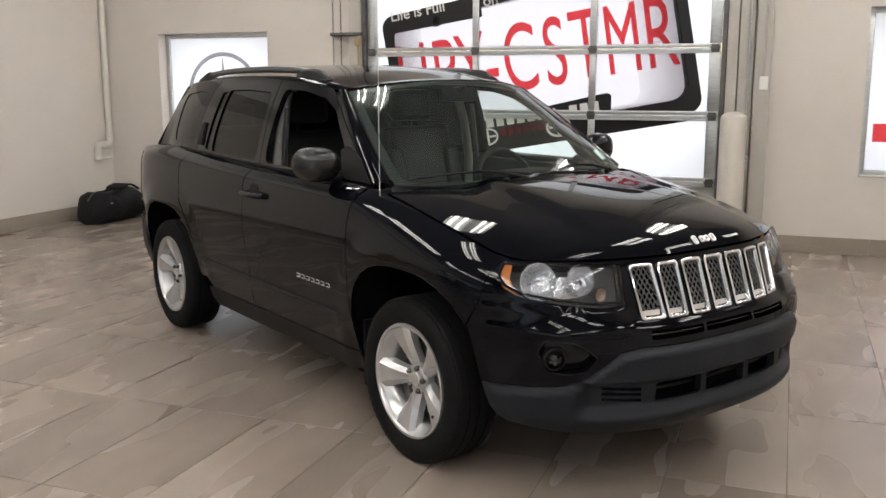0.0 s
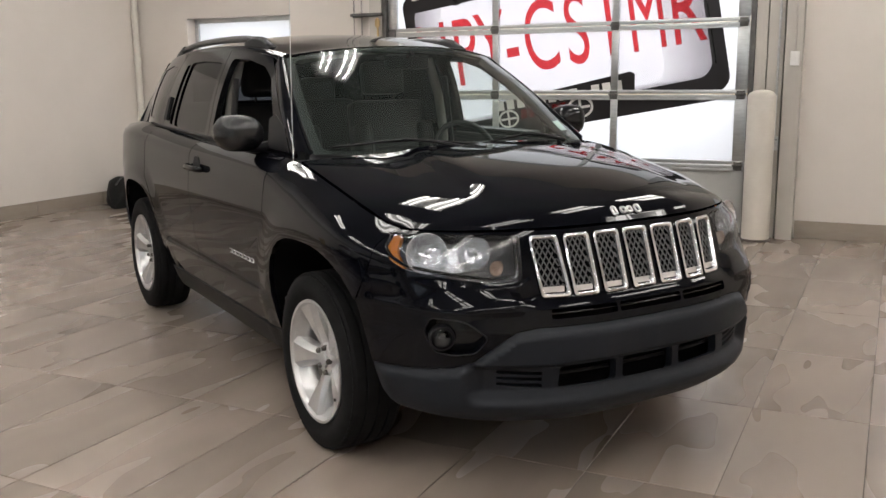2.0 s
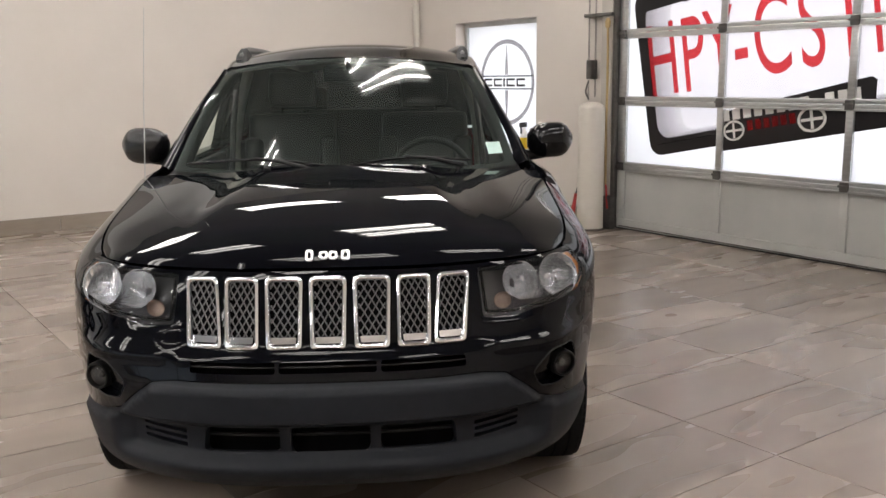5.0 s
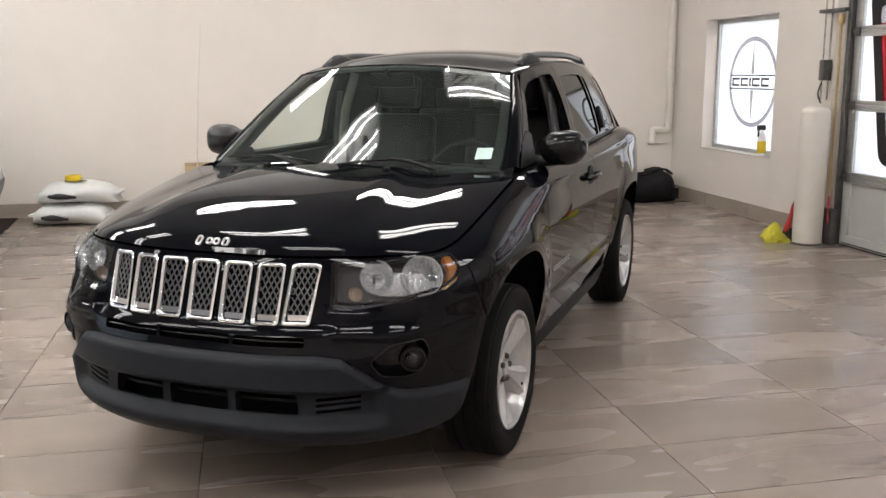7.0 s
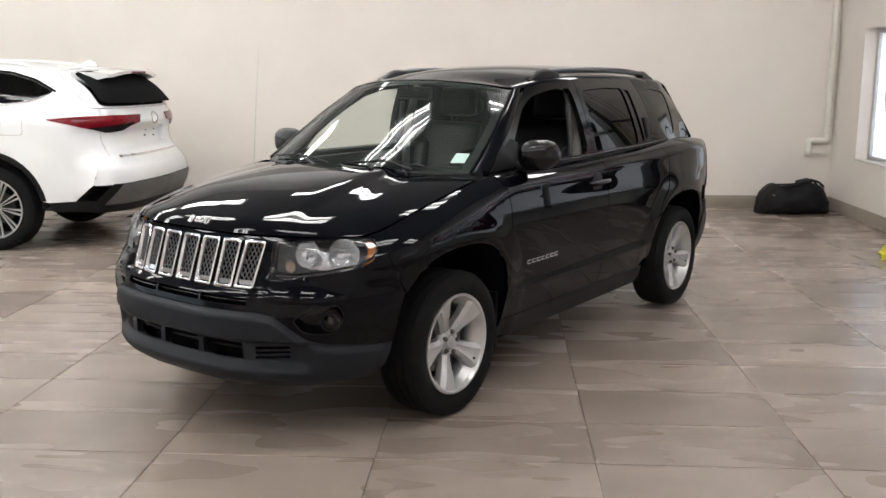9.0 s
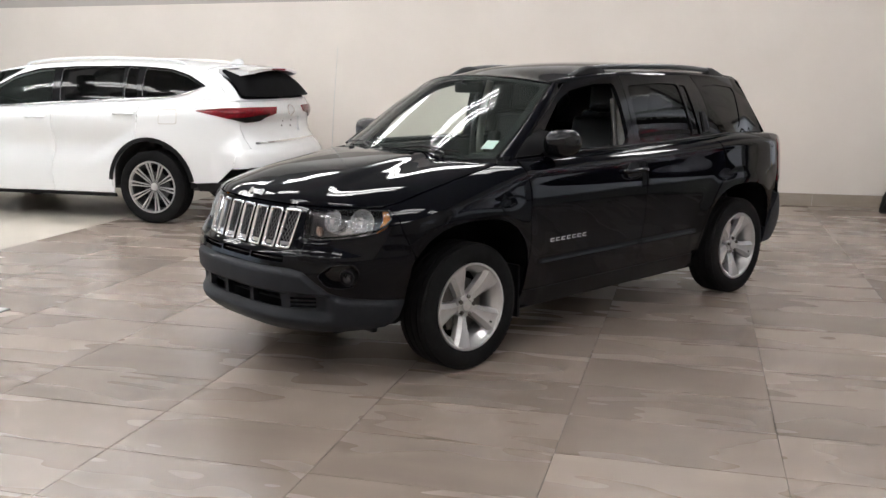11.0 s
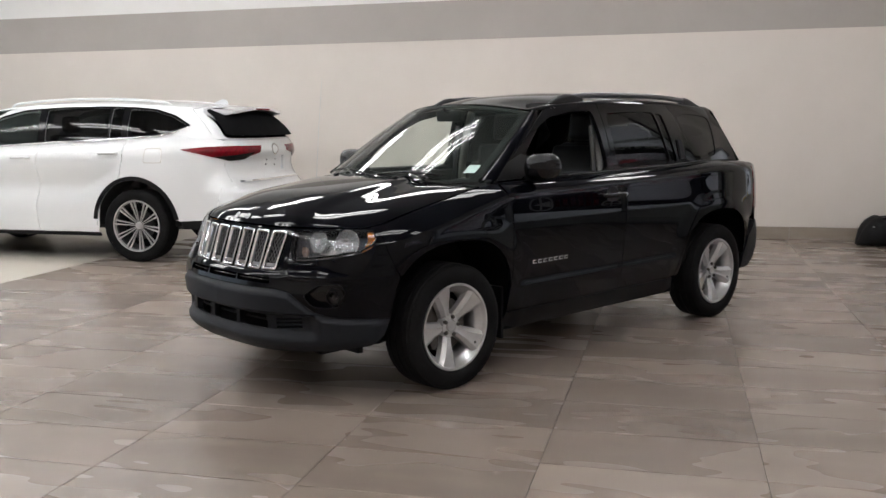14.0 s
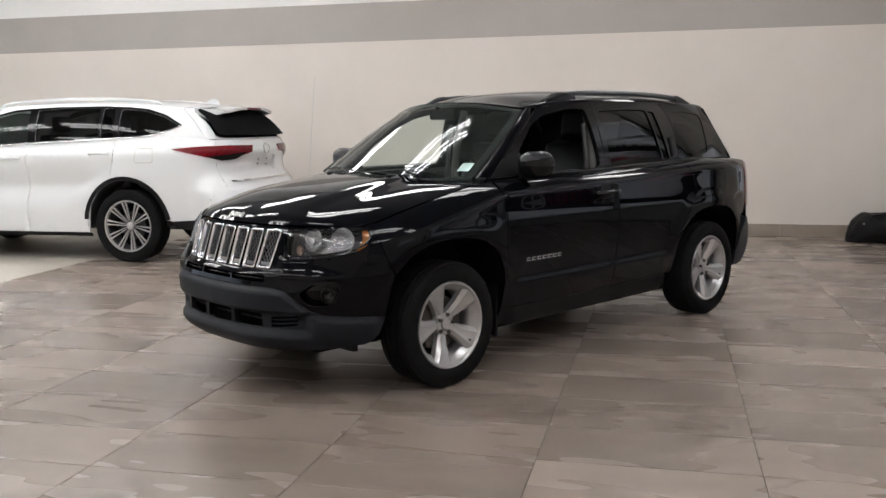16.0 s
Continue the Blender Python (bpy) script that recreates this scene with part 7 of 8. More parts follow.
part("brake_lamp", boxes((-0.16, 0.16, 2.37, 2.425, 1.590, 1.606), bevel=0.004), M_TAIL, spoil, "dark red high brake lamp")
bm = bmesh.new()
slab(bm, [(1.80, 1.655), (2.0, 1.650), (1.99, 1.69), (1.965, 1.715), (1.92, 1.712)], -0.022, 0.022, "YZ")
bmesh.ops.bevel(bm, geom=list(bm.edges), offset=0.008, segments=2, affect="EDGES")
part("roof_fin", bm, M_PEARL, white, "", 60)
bm = tube(bmesh.new(), [tail2(0.0, 0.86) + Vector((0, 0.02, 0.01)), tail2(0.22, 0.80) + Vector((0, 0.025, 0.01)), tail2(0.40, 0.78) + Vector((0, 0.02, 0.01))], [0.02, 0.012, 0.008], 8)
part("rear_wiper", bm, M_BLACKP, white, "", 60)


# nose, bonnet and windscreen of the white car
def nose2(s, z):
    return body2(s, z)


sn = t_y(-2.0)
skin("front_fascia", [(-sn, 0.40), (-sn + 0.1, 0.28), (sn - 0.1, 0.28), (sn, 0.40), (sn, 0.96), (0, 0.955), (-sn, 0.96)], nose2, M_PEARL, white, grid=0.07, flange=0.03)
skin("front_grille", soft_poly([(-0.55, 0.50), (0.55, 0.50), (0.62, 0.80), (-0.62, 0.80)], 0.15), nose2, M_BLACKP, white, grid=0.07, flange=0.02, lift=0.006)
for k in (1, -1):
    skin("headlamp", soft_poly([(k * 0.66, 0.83), (k * (sn - 0.12), 0.90), (k * (sn - 0.05), 0.94), (k * 0.64, 0.92)], 0.1), nose2, M_REFLECT, white, grid=0.05, flange=0.02, lift=0.006)


def hood2(a, b):
    f = body2(abs(a) * sn * 0.97, 0.955)
    y1 = -1.03 - 0.22 * (1 - abs(a) ** 2)
    ye = f.y + (y1 - f.y) * b
    ex = abs(body2(t_y(-2.0 + 0.97 * b), w_top(-2.0 + 0.97 * b)).x)
    x = abs(a) * (f.x / max(abs(a), 0.01) * (1 - b) ** 2 + ex * (1 - (1 - b) ** 2)) if abs(a) > 0.01 else 0.0
    z = 0.955 + (w_top(-1.03) - 0.955) * b + (0.05 + 0.05 * math.sin(math.pi * min(1, b + 0.1))) * (1 - abs(a) ** 2.2) * step(0, 0.15, b)
    return Vector((x * (1 if a >= 0 else -1), ye, z))


skin("bonnet", [(-0.99, 0.01), (0, 0.005), (0.99, 0.01), (0.99, 0.99), (0, 0.99), (-0.99, 0.99)], hood2, M_PEARL, white, grid=0.06, scale=(0.85, 1.1))


def wind2(a, b):
    e0, e1 = Vector((0.80, -1.02, 1.175)), Vector((smooth_at(WRY, WRX, -0.72), -0.68, 1.58))
    c0, c1 = Vector((0, -1.24, 1.18)), Vector((0, -0.79, 1.625))
    e, c = e0.lerp(e1, b), c0.lerp(c1, b)
    k = abs(a) ** 2.2
    return Vector((a * e.x, c.y + (e.y - c.y) * k, c.z + (e.z - c.z) * k))


skin("windscreen", [(-1, 0), (1, 0), (1, 1), (-1, 1)], wind2, G_WIND, white, grid=0.08, flange=0, scale=(0.75, 0.65))
bm = boxes((-0.75, 0.75, -0.95, 1.9, 0.34, 0.42), (-0.45, 0.45, -2.2, 2.2, 0.30, 0.40), (-0.70, 0.70, -1.9, -1.0, 0.40, 0.90))
part("underbody", bm, M_INK, white)
for x in (-0.40, 0.40):
    for y, nm in ((-0.02, "front_seat"), (0.95, "rear_seat")):
        bm = boxes((x - 0.24, x + 0.24, y - 0.3, y + 0.22, 0.62, 0.80), (x - 0.23, x + 0.23, y + 0.16, y + 0.30, 0.75, 1.34), (x - 0.12, x + 0.12, y + 0.24, y + 0.34, 1.36, 1.54), bevel=0.045)
        part(nm, bm, M_LEATHER, white, "", 60)
part("dashboard", boxes((-0.75, 0.75, -1.15, -0.62, 0.80, 1.15), bevel=0.05), M_DASH, white)


def multi_wheel(m, s):
    R_ = m @ Matrix.Rotation(0 if s > 0 else math.pi, 4, "Z")
    ty = part("wheel", tyre_mesh(0.383, 0.235, 0.270), M_RUBBER, white, "black tyre on a bright multi-spoke alloy wheel", 35, R_)
    rim = 0.270
    part("rim", lathe(bmesh.new(), [(rim + 0.004, 0.104), (rim + 0.002, 0.112), (rim - 0.010, 0.110), (rim - 0.016, 0.09), (rim - 0.022, 0.0), (rim - 0.03, -0.09), (rim, -0.09), (rim - 0.010, 0.0)], axis="X", seg=60, closed=True), M_RIM, ty, "", 50)
    part("barrel", lathe(bmesh.new(), [(rim - 0.016, 0.080), (rim - 0.030, 0.070), (rim - 0.036, -0.07), (rim - 0.026, -0.075)], axis="X", seg=48, closed=True), M_INK, ty, "dark inside of the rim", 50)
    for k in range(20):
        bm = bmesh.new()
        off = 0.011 * (1 if k % 2 else -1)
        a = 2 * math.pi * (k // 2) / 10
        rows = []
        for i in range(7):
            t = i / 6
            r = 0.05 + (rim - 0.058) * t
            w, o, x = 0.0028 + 0.0075 * t, off * 0.65 + off * 1.35 * t, 0.060 + 0.041 * t ** 1.2
            rows.append([bm.verts.new(q) for q in ((x - 0.014, o - w, r), (x, o - w * 0.8, r), (x, o + w * 0.8, r), (x - 0.014, o + w, r))])
        for r0, r1 in zip(rows, rows[1:]):
            for j in range(4):
                bm.faces.new((r0[j], r0[(j + 1) % 4], r1[(j + 1) % 4], r1[j]))
        bmesh.ops.transform(bm, matrix=Matrix.Rotation(a, 4, "X"), verts=bm.verts)
        part("spoke", bm, M_RIM, ty, "", 30)
    part("hub", lathe(bmesh.new(), [(0.044, 0.03), (0.042, 0.060), (0.034, 0.064), (0.026, 0.068), (0.002, 0.070)], axis="X", seg=32), M_RIM, ty, "", 40)
    part("barrel_back", lathe(bmesh.new(), [(0.245, -0.05), (0.245, -0.055), (0.002, -0.056)], axis="X", seg=36), M_VOID, ty)
    # disc coloured black instead of steel, painting the shade between the spokes
    part("brake_disc", lathe(bmesh.new(), [(0.07, 0.0), (0.15, 0.0), (0.15, -0.02), (0.07, -0.02)], axis="X", seg=40), M_INK, ty, "", 40)


for wx in (1, -1):
    for wy in (-1.425, 1.365):
        multi_wheel(Matrix.Translation((wx * 0.825, wy, 0.383)) @ Matrix.Rotation(radians(7 * wy), 4, "X"), wx)
        bm = bmesh.new()
        rows = [[bm.verts.new((wx * x, y, z)) for x in (0.94, 0.75, 0.50)] for y, z in arch2(wy, 0.466)]
        for r0, r1 in zip(rows, rows[1:]):
            for t in range(2):
                bm.faces.new((r0[t], r0[t + 1], r1[t + 1], r1[t]))
        bm.faces.new([r[2] for r in rows])
        part("arch_liner", bm, M_INK, white, "", 60)

# ---- smaller things of the room ----
# drain pipe in the corner, with an offset at its foot
PU, PV_ = WALL_U + 0.040, WALL_V - 0.08
pipe = thing("drain_pipe", "cream painted drain pipe with an elbow in the corner", "pipe", ROOM)
bm = tube(bmesh.new(), [(PU, PV_, CEIL - 0.02), (PU, PV_, 0.90)], 0.036, 16)
part("down_pipe", bm, M_PIPE, pipe, "", 60)
bm = tube(bmesh.new(), curve_pts([(PU, PV_, 0.905), (PU, PV_ - 0.005, 0.845), (PU, PV_ - 0.04, 0.815), (PU, PV_ - 0.16, 0.812), (PU, PV_ - 0.20, 0.80), (PU, PV_ - 0.205, 0.74), (PU, PV_ - 0.205, 0.655)], 30), 0.040, 16)
part("elbow", bm, M_PIPE, pipe, "", 60)
bm = lathe(bmesh.new(), [(0.046, 0.0), (0.046, 0.06), (0.038, 0.064)], seg=20, m=Matrix.Translation((PU, PV_, 0.885)))
part("collar", bm, M_PIPE, pipe, "", 50)
bm = lathe(bmesh.new(), [(0.046, 0.0), (0.046, 0.035), (0.040, 0.04)], seg=20, m=Matrix.Translation((PU, PV_ - 0.205, 0.645)))
part("collar", bm, M_PIPE, pipe, "", 50)
bm = lathe(bmesh.new(), [(0.044, 0.0), (0.044, 0.05), (0.038, 0.052)], seg=20, m=Matrix.Translation((PU, PV_, 1.58)))
part("collar", bm, M_PIPE, pipe, "", 50)
bm = boxes((WALL_U + 0.001, WALL_U + 0.03, PV_ - 0.20, PV_ + 0.04, 0.645, 0.665), bevel=0.003)
part("bracket", bm, M_PIPE, pipe)

# duffel bag on the floor in the corner
bag = thing("duffel_bag", "soft black nylon duffel bag slumped on the floor by the wall", "bag", at_room(-5.08, 3.57, 0, 90) @ Matrix.Diagonal((0.92, 1.45, 0.95, 1)))
bm = bmesh.new()
rows = []
n = 22
for i in range(n + 1):
    t = i / n
    x = -0.44 + 0.88 * t
    e = (1 - abs(2 * t - 1) ** 3.4) ** 0.5 if 0 < t < 1 else 0.12
    hgt = (0.335 + 0.035 * math.sin(11 * t - 0.2) + 0.055 * t + 0.008 * math.sin(31 * t)) * max(e, 0.15)
    wid = (0.17 + 0.015 * math.sin(9 * t)) * max(e, 0.15)
    ring = []
    for j in range(18):
        a = 2 * math.pi * j / 18
        c, s_ = math.cos(a), math.sin(a)
        q = (abs(c) ** 3 + abs(s_) ** 3) ** (-1 / 3)
        wob = 1 + 0.035 * math.sin(5 * a + 11 * t) + 0.02 * math.sin(9 * a - 23 * t)
        ring.append(bm.verts.new((x + 0.015 * math.sin(4 * a + 7 * t), wid * c * q * wob, max(0.0, hgt * 0.5 + hgt * 0.5 * s_ * q * wob))))
    rows.append(ring)
for r0, r1 in zip(rows, rows[1:]):
    for j in range(18):
        bm.faces.new((r0[j], r0[(j + 1) % 18], r1[(j + 1) % 18], r1[j]))
bm.faces.new(rows[0])
bm.faces.new(rows[-1])
part("bag_body", bm, M_BLACKC, bag, "", 60)
for y0 in (-0.10, 0.07):
    pts = [(-0.24, y0, 0.30), (-0.16, y0 * 0.9, 0.335), (0.02, y0 * 0.6, 0.345), (0.16, y0 * 0.4, 0.395), (0.26, y0 * 0.7, 0.40), (0.33, y0, 0.345)]
    part("strap", tube(bmesh.new(), curve_pts(pts, 18), 0.013, 6), M_BLACKC, bag, "", 60)
bm = boxes((0.06, 0.21, -0.075, 0.075, 0.375, 0.405), bevel=0.012)
bmesh.ops.rotate(bm, cent=(0.135, 0, 0.39), matrix=Matrix.Rotation(radians(-14), 3, "Y"), verts=bm.verts)
part("handle_wrap", bm, M_BLACKC, bag, "", 60)
part("zip", tube(bmesh.new(), curve_pts([(-0.38, 0.01, 0.27), (-0.28, 0.01, 0.345), (-0.15, 0.02, 0.34), (0.0, 0.0, 0.335), (0.15, 0.0, 0.375), (0.30, 0.01, 0.385), (0.39, 0.0, 0.30)], 24), 0.007, 6), M_SATIN, bag, "grey zip", 60)
part("buckle", boxes((-0.31, -0.285, -0.178, -0.165, 0.24, 0.255), bevel=0.002), M_ALU, bag, "small bright buckle")
part("end_pocket", boxes((0.28, 0.36, -0.19, -0.165, 0.06, 0.19), bevel=0.01), M_BLACKC, bag)

# thermostat and junction box on the column
sw_ = thing("wall_switch", "small white switch box on the steel column", "switch", at_room(1.783, WALL_V - 0.16, 1.455))
part("switch_plate", boxes((-0.036, 0.036, -0.032, -0.001, 0.0, 0.118), bevel=0.006), M_WHITE, sw_)
part("toggle", boxes((-0.008, 0.008, -0.044, -0.032, 0.045, 0.068), bevel=0.003), M_WHITE, sw_)
part("conduit", tube(bmesh.new(), [(0, -0.014, 0.118), (0, -0.014, CEIL - 1.47)], 0.009, 10), M_TRIMP, sw_, "painted conduit", 60)
jb = thing("junction_box", "grey steel junction box with conduit beside the column", "junction box", at_room(1.650, WALL_V - 0.102, 0.755))
part("box_body", boxes((-0.038, 0.038, -0.05, -0.001, 0.0, 0.115), bevel=0.004), M_ALU, jb)
part("cover_screw", lathe(bmesh.new(), [(0.006, -0.053), (0.006, -0.05)], axis="Y", seg=10, m=Matrix.Translation((0.02, 0, 0.09))), M_STEEL, jb)
part("conduit", tube(bmesh.new(), [(0, -0.022, 0.115), (0, -0.022, 1.2), (0.0, -0.022, CEIL - 0.77)], 0.010, 10), M_ALU, jb, "steel conduit", 60)

# chain hoist, rope and weight at the door's side
hoist = thing("door_chain", "hand chain and rope hanging beside the overhead door", "chain hoist", at_room(-2.44, WALL_V - 0.005))
bm = bmesh.new()
for k in range(92):
    z = 1.27 + 0.030 * k
    for dx in (-0.055, 0.035):
        m = Matrix.Translation((dx, -0.045, z)) @ Matrix.Rotation(radians(90 * (k % 2)), 4, "Z")
        tube(bm, [m @ Vector((0.008 * math.cos(a), 0, 0.019 * math.sin(a))) for a in (2 * math.pi * q / 6 for q in range(7))], 0.0028, 4, caps=False)
part("chain", bm, M_STEEL, hoist, "dark steel link chain")["kind"] = "stuff"
part("rope", tube(bmesh.new(), curve_pts([(0.255, -0.11, 1.98), (0.265, -0.112, 1.5), (0.258, -0.11, 0.9), (0.27, -0.115, 0.42)], 26), 0.011, 8), M_ROPE, hoist, "tan rope", 60)
part("rope_knot", lathe(bmesh.new(), [(0.008, -0.05), (0.024, -0.03), (0.026, 0.02), (0.012, 0.05)], seg=12, m=Matrix.Translation((0.255, -0.11, 1.93))), M_ROPE, hoist, "", 60)
part("bracket_arm", boxes((-0.06, 0.30, -0.115, -0.001, 2.0, 2.03), bevel=0.004), M_STEEL, hoist)
part("chain_keeper", boxes((-0.05, 0.02, -0.085, -0.001, 1.42, 1.60), bevel=0.008), M_STEEL, hoist, "dark steel chain keeper", 40)
part("chain_tail", tube(bmesh.new(), curve_pts([(-0.05, -0.05, 1.40), (-0.075, -0.06, 1.30), (-0.04, -0.05, 1.22)], 10), 0.008, 6), M_STEEL, hoist, "", 60)
part("weight", boxes((0.25, 0.37, -0.15, -0.085, 0.0, 0.32), bevel=0.015), M_STEEL, hoist, "dark steel weight", 40)
part("clamp", boxes((0.13, 0.31, -0.14, -0.082, 0.26, 0.31), bevel=0.006), M_INK, hoist)
part("red_tag", tube(bmesh.new(), [(0.28, -0.12, 0.42), (0.31, -0.14, 0.33), (0.34, -0.155, 0.20)], 0.010, 6), M_RED, hoist, "red strap", 60)

# broom with a red head and a yellow cloth behind the bollard
broom = thing("broom", "red-headed broom leaning on the wall behind the bollard", "broom", at_room(-2.34, 3.76))
part("stick", tube(bmesh.new(), [(0.0, 0.0, 0.30), (0.075, 0.19, 0.86)], 0.012, 10), M_STEEL, broom, "dark broom stick", 60)
part("head", tube(bmesh.new(), [(-0.03, -0.02, 0.09), (-0.02, -0.015, 0.14), (-0.005, -0.005, 0.22), (0.004, 0.01, 0.34)], [0.034, 0.030, 0.019, 0.014], 12), M_RED, broom, "red plastic head", 40)
bm = bmesh.new()
rng_ = random.Random(4)
for k in range(60):
    x, y = rng_.uniform(-0.07, 0.07), rng_.uniform(-0.05, 0.04)
    tube(bm, [(x * 0.8, y * 0.8, 0.12), (x * 1.2, y * 1.3, 0.0)], 0.004, 4)
part("bristles", bm, M_INK, broom)["kind"] = "stuff"
cloth = bmesh.new()
rows = []
for i in range(13):
    t = i / 12
    ring = []
    for j in range(20):
        a = 2 * math.pi * j / 20
        r = (0.13 * math.sin(math.pi * (0.5 + 0.5 * t)) + 0.02) * (1 + 0.30 * math.sin(3 * a + 5 * t) + 0.16 * math.sin(7 * a - 9 * t))
        ring.append(cloth.verts.new((r * 1.25 * math.cos(a), r * math.sin(a), max(0.0, 0.125 * t ** 0.8 + 0.018 * math.sin(5 * a + 8 * t) * t))))
    rows.append(ring)
for r0, r1 in zip(rows, rows[1:]):
    for j in range(20):
        cloth.faces.new((r0[j], r0[(j + 1) % 20], r1[(j + 1) % 20], r1[j]))
cloth.faces.new(rows[-1])
cloth.faces.new(rows[0])
solid("cleaning_cloth", cloth, M_YELLOW, "crumpled yellow cleaning cloth on the floor", "cloth", at_room(-2.375, 3.62, 0.0, 20) @ Matrix.Diagonal((0.58, 0.58, 1.25, 1)), smooth=50)

# spray bottle on the window sill
spray = thing("spray_bottle", "clear spray bottle with yellow label on the window sill", "bottle", at_room(WIN1[1] - 0.25, WALL_V + 0.05, WIN1[2] + 0.012) @ Matrix.Diagonal((1.15, 1.15, 1.25, 1)))
part("bottle_body", lathe(bmesh.new(), [(0.036, 0.0), (0.038, 0.01), (0.038, 0.13), (0.030, 0.165), (0.014, 0.185), (0.013, 0.20)], seg=20), M_WHITE, spray, "", 40)
part("bottle_label", lathe(bmesh.new(), [(0.0386, 0.02), (0.0392, 0.022), (0.0392, 0.115), (0.0386, 0.117)], seg=20), M_TAPE, spray, "yellow label", 40)
part("trigger_head", boxes((-0.014, 0.014, -0.05, 0.025, 0.205, 0.245), (-0.006, 0.006, -0.045, -0.03, 0.15, 0.21), bevel=0.004), M_INK, spray, "black trigger head")

# carton standing by the wall
carton = thing("cardboard_box", "brown cardboard box standing by the wall", "box", at_room(-5.20, -1.42, 0, 3))
part("box_body", boxes((-0.19, 0.19, -0.20, 0.20, 0.0, 0.55), bevel=0.004), M_CARD, carton)
for a in (-1, 1):
    bm = boxes((-0.19, 0.19, 0.003 if a > 0 else -0.199, 0.199 if a > 0 else -0.003, 0.5505, 0.554))
    part("flap", bm, M_CARD, carton)
part("printed_bar", boxes((0.1905, 0.1915, 0.02, 0.16, 0.28, 0.33)), M_INK, carton)

# two filled sacks with a roll of tape on top
def sack(m, label):
    ob = thing("sack", label, "sack", m, "white sacks by the wall")
    bm = bmesh.new()
    rows = []
    for i in range(15):
        t = i / 14
        x = -0.40 + 0.80 * t
        e = max(0.10, (1 - abs(2 * t - 1) ** 4) ** 0.5)
        ring = []
        for j in range(16):
            a = 2 * math.pi * j / 16
            c, s_ = math.cos(a), math.sin(a)
            wob = 1 + 0.06 * math.sin(3 * a + 9 * t) + 0.03 * math.sin(7 * a + 21 * t)
            ring.append(bm.verts.new((x, 0.24 * e ** 0.4 * c * wob, max(0.0, 0.11 * e + 0.115 * e * s_ * wob))))
        rows.append(ring)
    for r0, r1 in zip(rows, rows[1:]):
        for j in range(16):
            bm.faces.new((r0[j], r0[(j + 1) % 16], r1[(j + 1) % 16], r1[j]))
    bm.faces.new(rows[0])
    bm.faces.new(rows[-1])
    part("sack_body", bm, M_SACK, ob, "", 60)
    for sg in (-1, 1):
        bm = boxes((sg * 0.39 - 0.03, sg * 0.39 + 0.03, -0.15, 0.15, 0.085, 0.11), bevel=0.008)
        part("seam", bm, M_SACK, ob)
    part("printed_bar", boxes((-0.12, 0.10, -0.10, -0.07, 0.2225, 0.2285), bevel=0.001), M_INK, ob)
    mouth = lathe(bmesh.new(), [(0.001, -0.17), (0.030, -0.14), (0.046, -0.06), (0.048, 0.02), (0.036, 0.11), (0.001, 0.16)], axis="X", seg=16)
    bmesh.ops.scale(mouth, vec=(1, 1.0, 0.75), verts=mouth.verts)
    part("open_mouth", mouth, M_INK, ob, "dark open mouth of the sack", 60, Matrix.Translation((-0.10, -0.208, 0.085)))
    return ob


sack(at_room(-4.98, -2.72, 0.0, 78), "white woven sack lying on the floor")
sack(at_room(-5.0, -2.66, 0.215, 84), "white woven sack lying on another sack")
tape = thing("tape_roll", "yellow roll of tape lying on the upper sack", "tape", at_room(-4.93, -2.70, 0.445))
part("tape_ring", lathe(bmesh.new(), [(0.038, 0.0), (0.075, 0.0), (0.077, 0.003), (0.077, 0.052), (0.075, 0.055), (0.038, 0.055)], seg=32, closed=True), M_TAPE, tape, "", 40)
part("core", lathe(bmesh.new(), [(0.035, 0.002), (0.038, 0.002), (0.038, 0.053), (0.035, 0.053)], seg=32, closed=True), M_CARD, tape, "", 40)

M_MAT = material("dark_mat_rubber", (0.016, 0.010, 0.010), 0.85, second=(0.022, 0.015, 0.014), scale=12, bump=0.2, bump_scale=120, spec=0.1)
# dark mat by the wall and a sheet on the floor
bm = boxes((-0.55, 0.55, -0.26, 0.42, 0.0, 0.012), bevel=0.004)
solid("floor_mat", bm, M_MAT, "thin black rubber mat lying on the floor", "mat", at_room(-4.85, -3.75, 0.0, 4))
plate = thing("floor_plate", "thin pale painted cover plate with a dark edge on the tiles", "cover plate", at_room(1.225, -3.43, 0.0, 2))
part("rim", boxes((-0.062, 0.062, -0.165, 0.165, 0.0, 0.005), bevel=0.001), M_STEEL, plate, "dark steel edge")
part("cover", boxes((-0.058, 0.058, -0.161, 0.161, 0.005, 0.011), bevel=0.003), M_PANEL, plate, "pale painted cover", 40)

# fluorescent fixtures under the ceiling
def fixture(m):
    ob = thing("ceiling_lamp", "long four-tube fluorescent lamp hanging under the ceiling", "lamp", m, "fluorescent ceiling lamps")
    part("housing", boxes((-0.27, 0.27, -0.64, 0.64, 0.055, 0.075), bevel=0.004), M_REFL, ob, "white steel housing")
    for x in (-0.275, 0.265):
        part("side_wing", boxes((x, x + 0.01, -0.64, 0.64, 0.038, 0.06)), M_REFL, ob)
    for x in (-0.205, -0.105, 0.105, 0.205):
        part("tube", tube(bmesh.new(), [(x, -0.60, 0.02), (x, 0.60, 0.02)], 0.019, 12), M_TUBE, ob, "lit fluorescent tube", 60)
    for x, y in ((-0.2, -0.5), (0.2, -0.5), (-0.2, 0.5), (0.2, 0.5)):
        part("hanger", tube(bmesh.new(), [(x, y, 0.075), (x, y, CEIL - LAMP_Z)], 0.004, 6), M_STEEL, ob)
    return ob


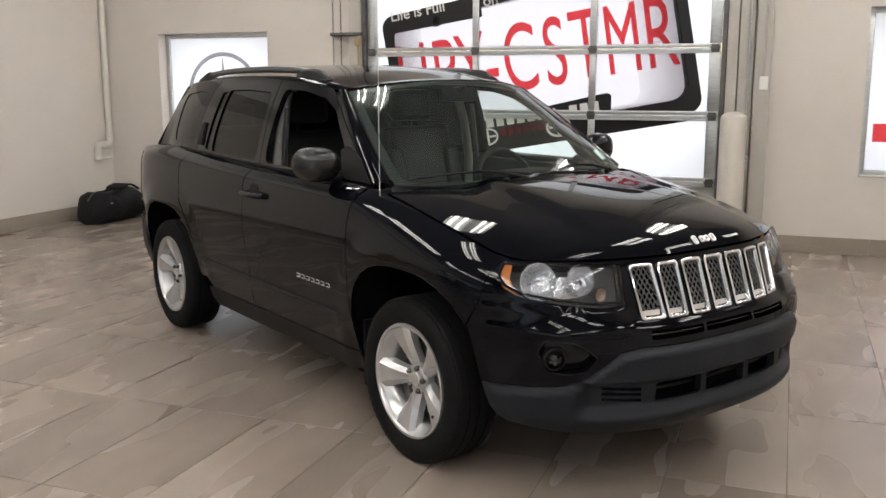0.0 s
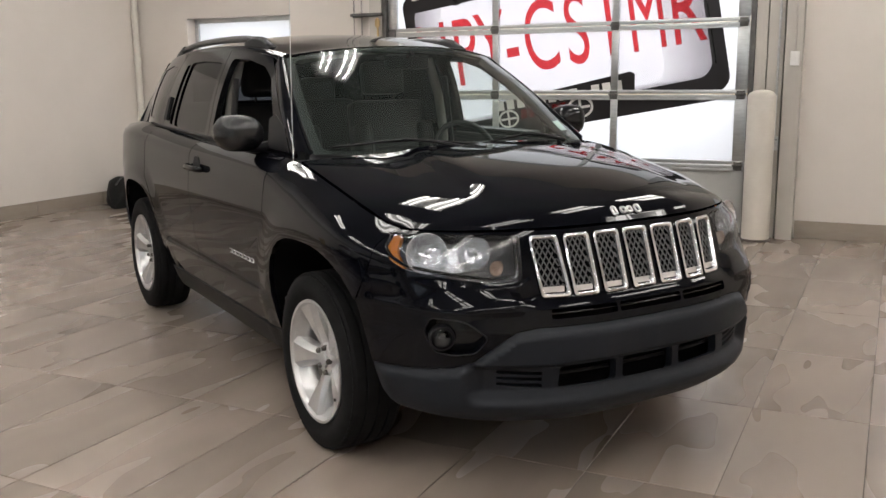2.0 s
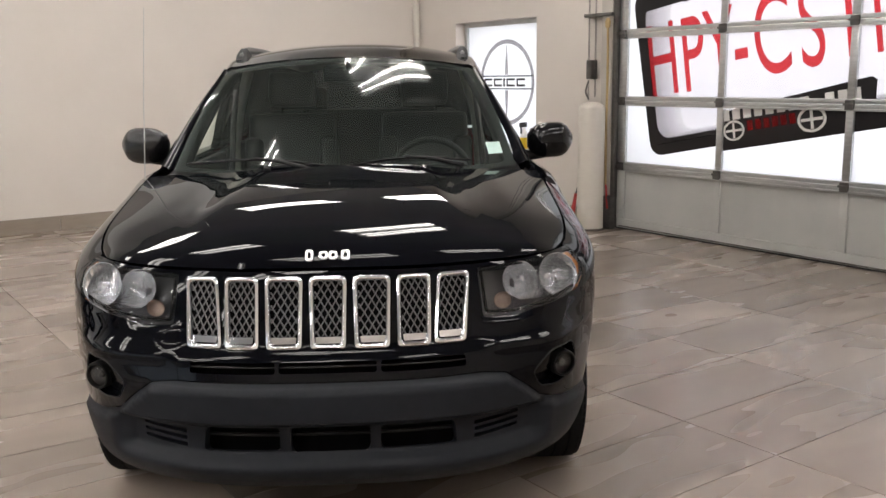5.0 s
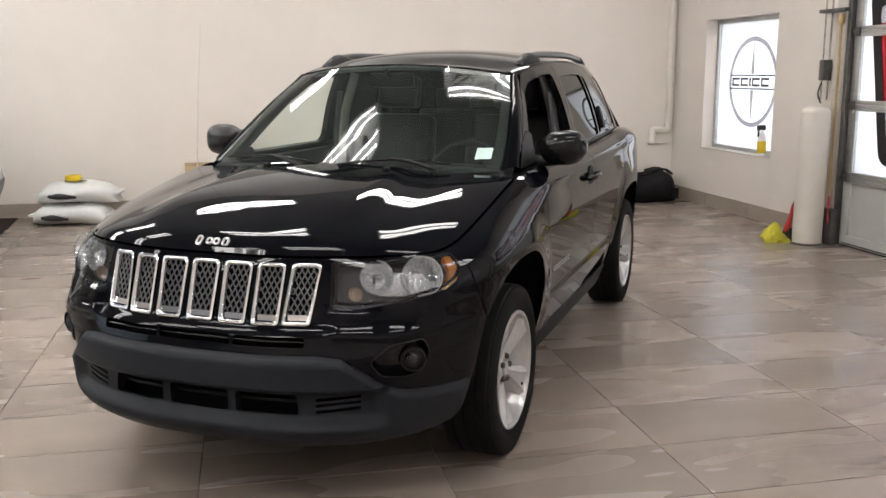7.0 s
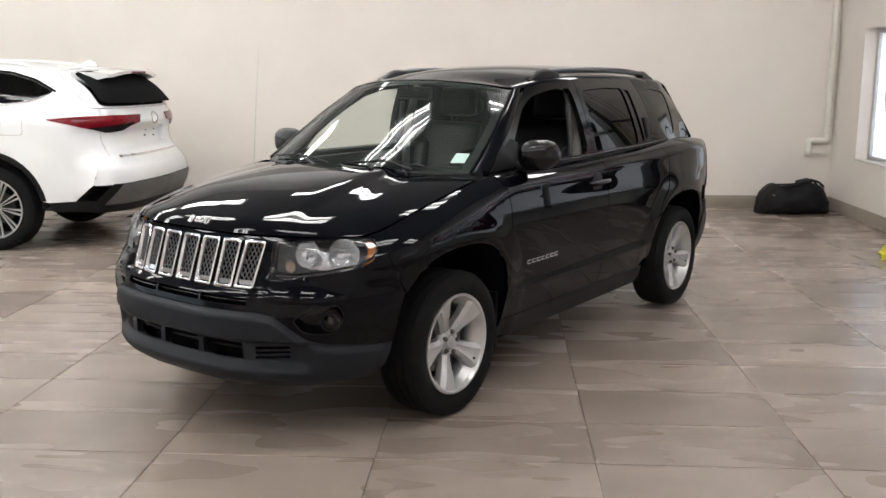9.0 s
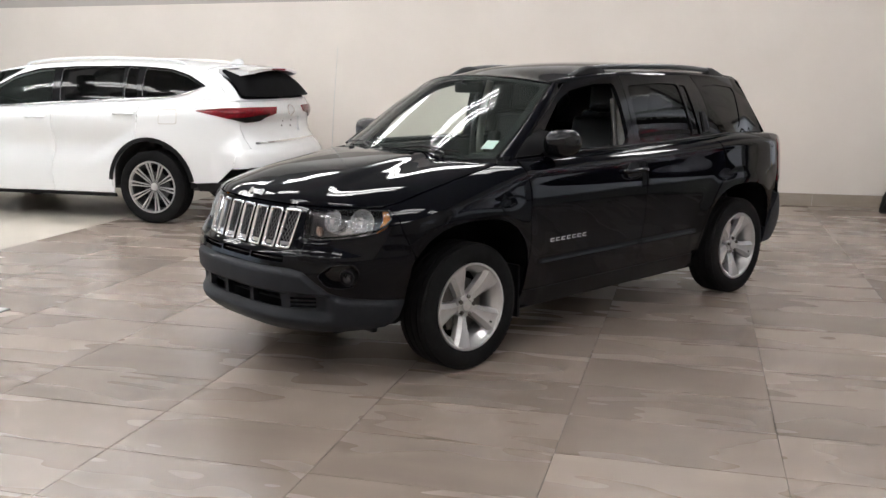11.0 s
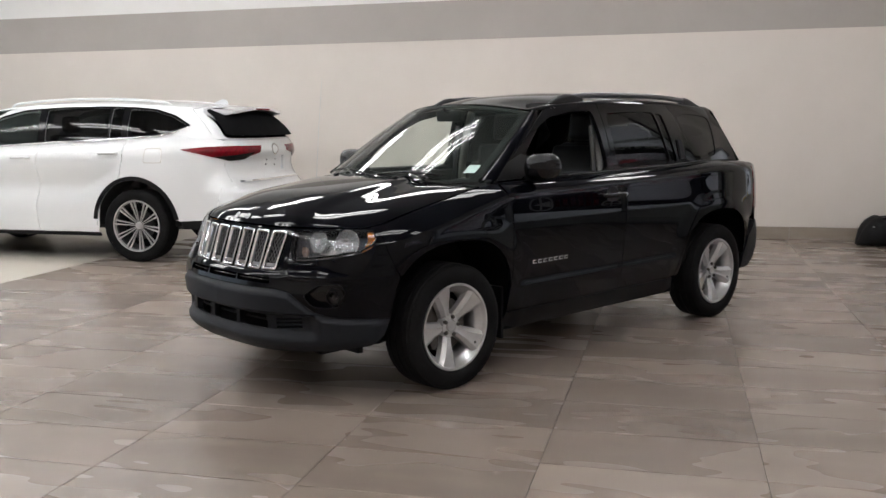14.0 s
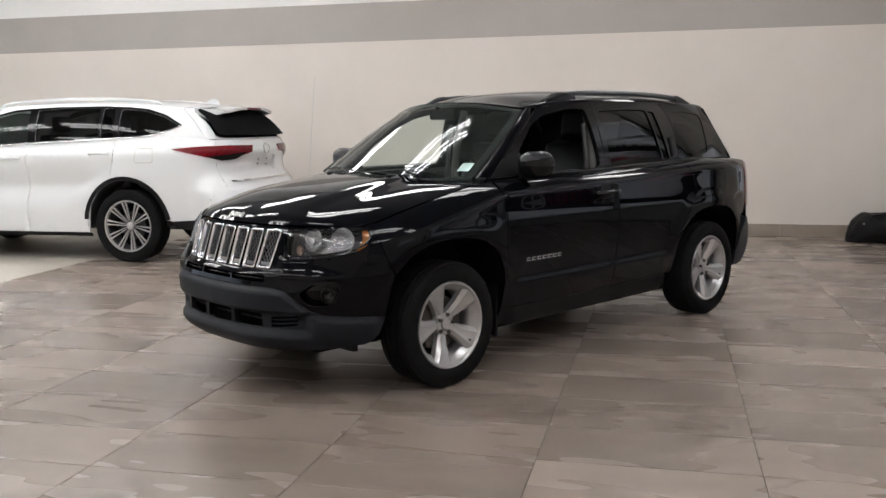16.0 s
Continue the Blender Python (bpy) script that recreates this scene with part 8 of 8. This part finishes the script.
LAMP_Z = 3.85
first = fixture(at_room(-2.9, 0.75, LAMP_Z))
for u in (-2.9, -0.35, 2.2, 4.75):
    # row 2.8 is an added helper that brightens the door wall and its corner
    for v in (2.8, 0.75, -1.55, -3.7, -5.3, -6.9, -8.5):
        if (u, v) not in ((-2.9, 0.75), (-0.35, 2.8)):      # the first is built above, the second left out for its reflection on the car
            copy_thing(first, at_room(u, v, LAMP_Z))

# ---- floor tiles, each a piece of its own ----
TU, TV, JOINT = 0.4525, 0.913, 0.0034
shapes = {}


def tile_mesh(w, h):
    key = (round(w, 3), round(h, 3))
    if key not in shapes:
        bm = bmesh.new()
        a, b, c = w / 2 - JOINT / 2, h / 2 - JOINT / 2, 0.0012
        low_ = [bm.verts.new((x, y, -0.006)) for x, y in ((-a, -b), (a, -b), (a, b), (-a, b))]
        mid = [bm.verts.new((x, y, -0.0010)) for x, y in ((-a, -b), (a, -b), (a, b), (-a, b))]
        top_ = [bm.verts.new((x, y, 0.0)) for x, y in ((-a + c, -b + c), (a - c, -b + c), (a - c, b - c), (-a + c, b - c))]
        bm.faces.new(top_)
        for r0, r1 in ((low_, mid), (mid, top_)):
            for i in range(4):
                bm.faces.new((r0[i], r0[(i + 1) % 4], r1[(i + 1) % 4], r1[i]))
        shapes[key] = finish("tile", bm, M_TILE)
    return shapes[key]


us = [u for u in (2.105 + TU * k for k in range(-17, 13)) if WALL_U < u < U1]
vs_ = [v for v in (-0.31 + TV * k for k in range(-4, 5)) if PALE_V + 0.01 < v < WALL_V]
us, vs_ = [WALL_U + 0.004] + us + [U1 - 0.004], [PALE_V] + vs_ + [WALL_V - 0.002]
for u0, u1_ in zip(us, us[1:]):
    for v0, v1 in zip(vs_, vs_[1:]):
        t_ = new("tile", tile_mesh(u1_ - u0, v1 - v0))
        t_.parent = floor
        t_.matrix_basis = Matrix.Translation(((u0 + u1_) / 2, (v0 + v1) / 2, 0.0))
bm = boxes((DOOR[0] + 0.005, DOOR[1] - 0.005, WALL_V, WALL_V + T, -0.003, -0.001))
solid("threshold", bm, M_STEEL, "dark threshold under the overhead door", "threshold", ROOM, kind="structure")
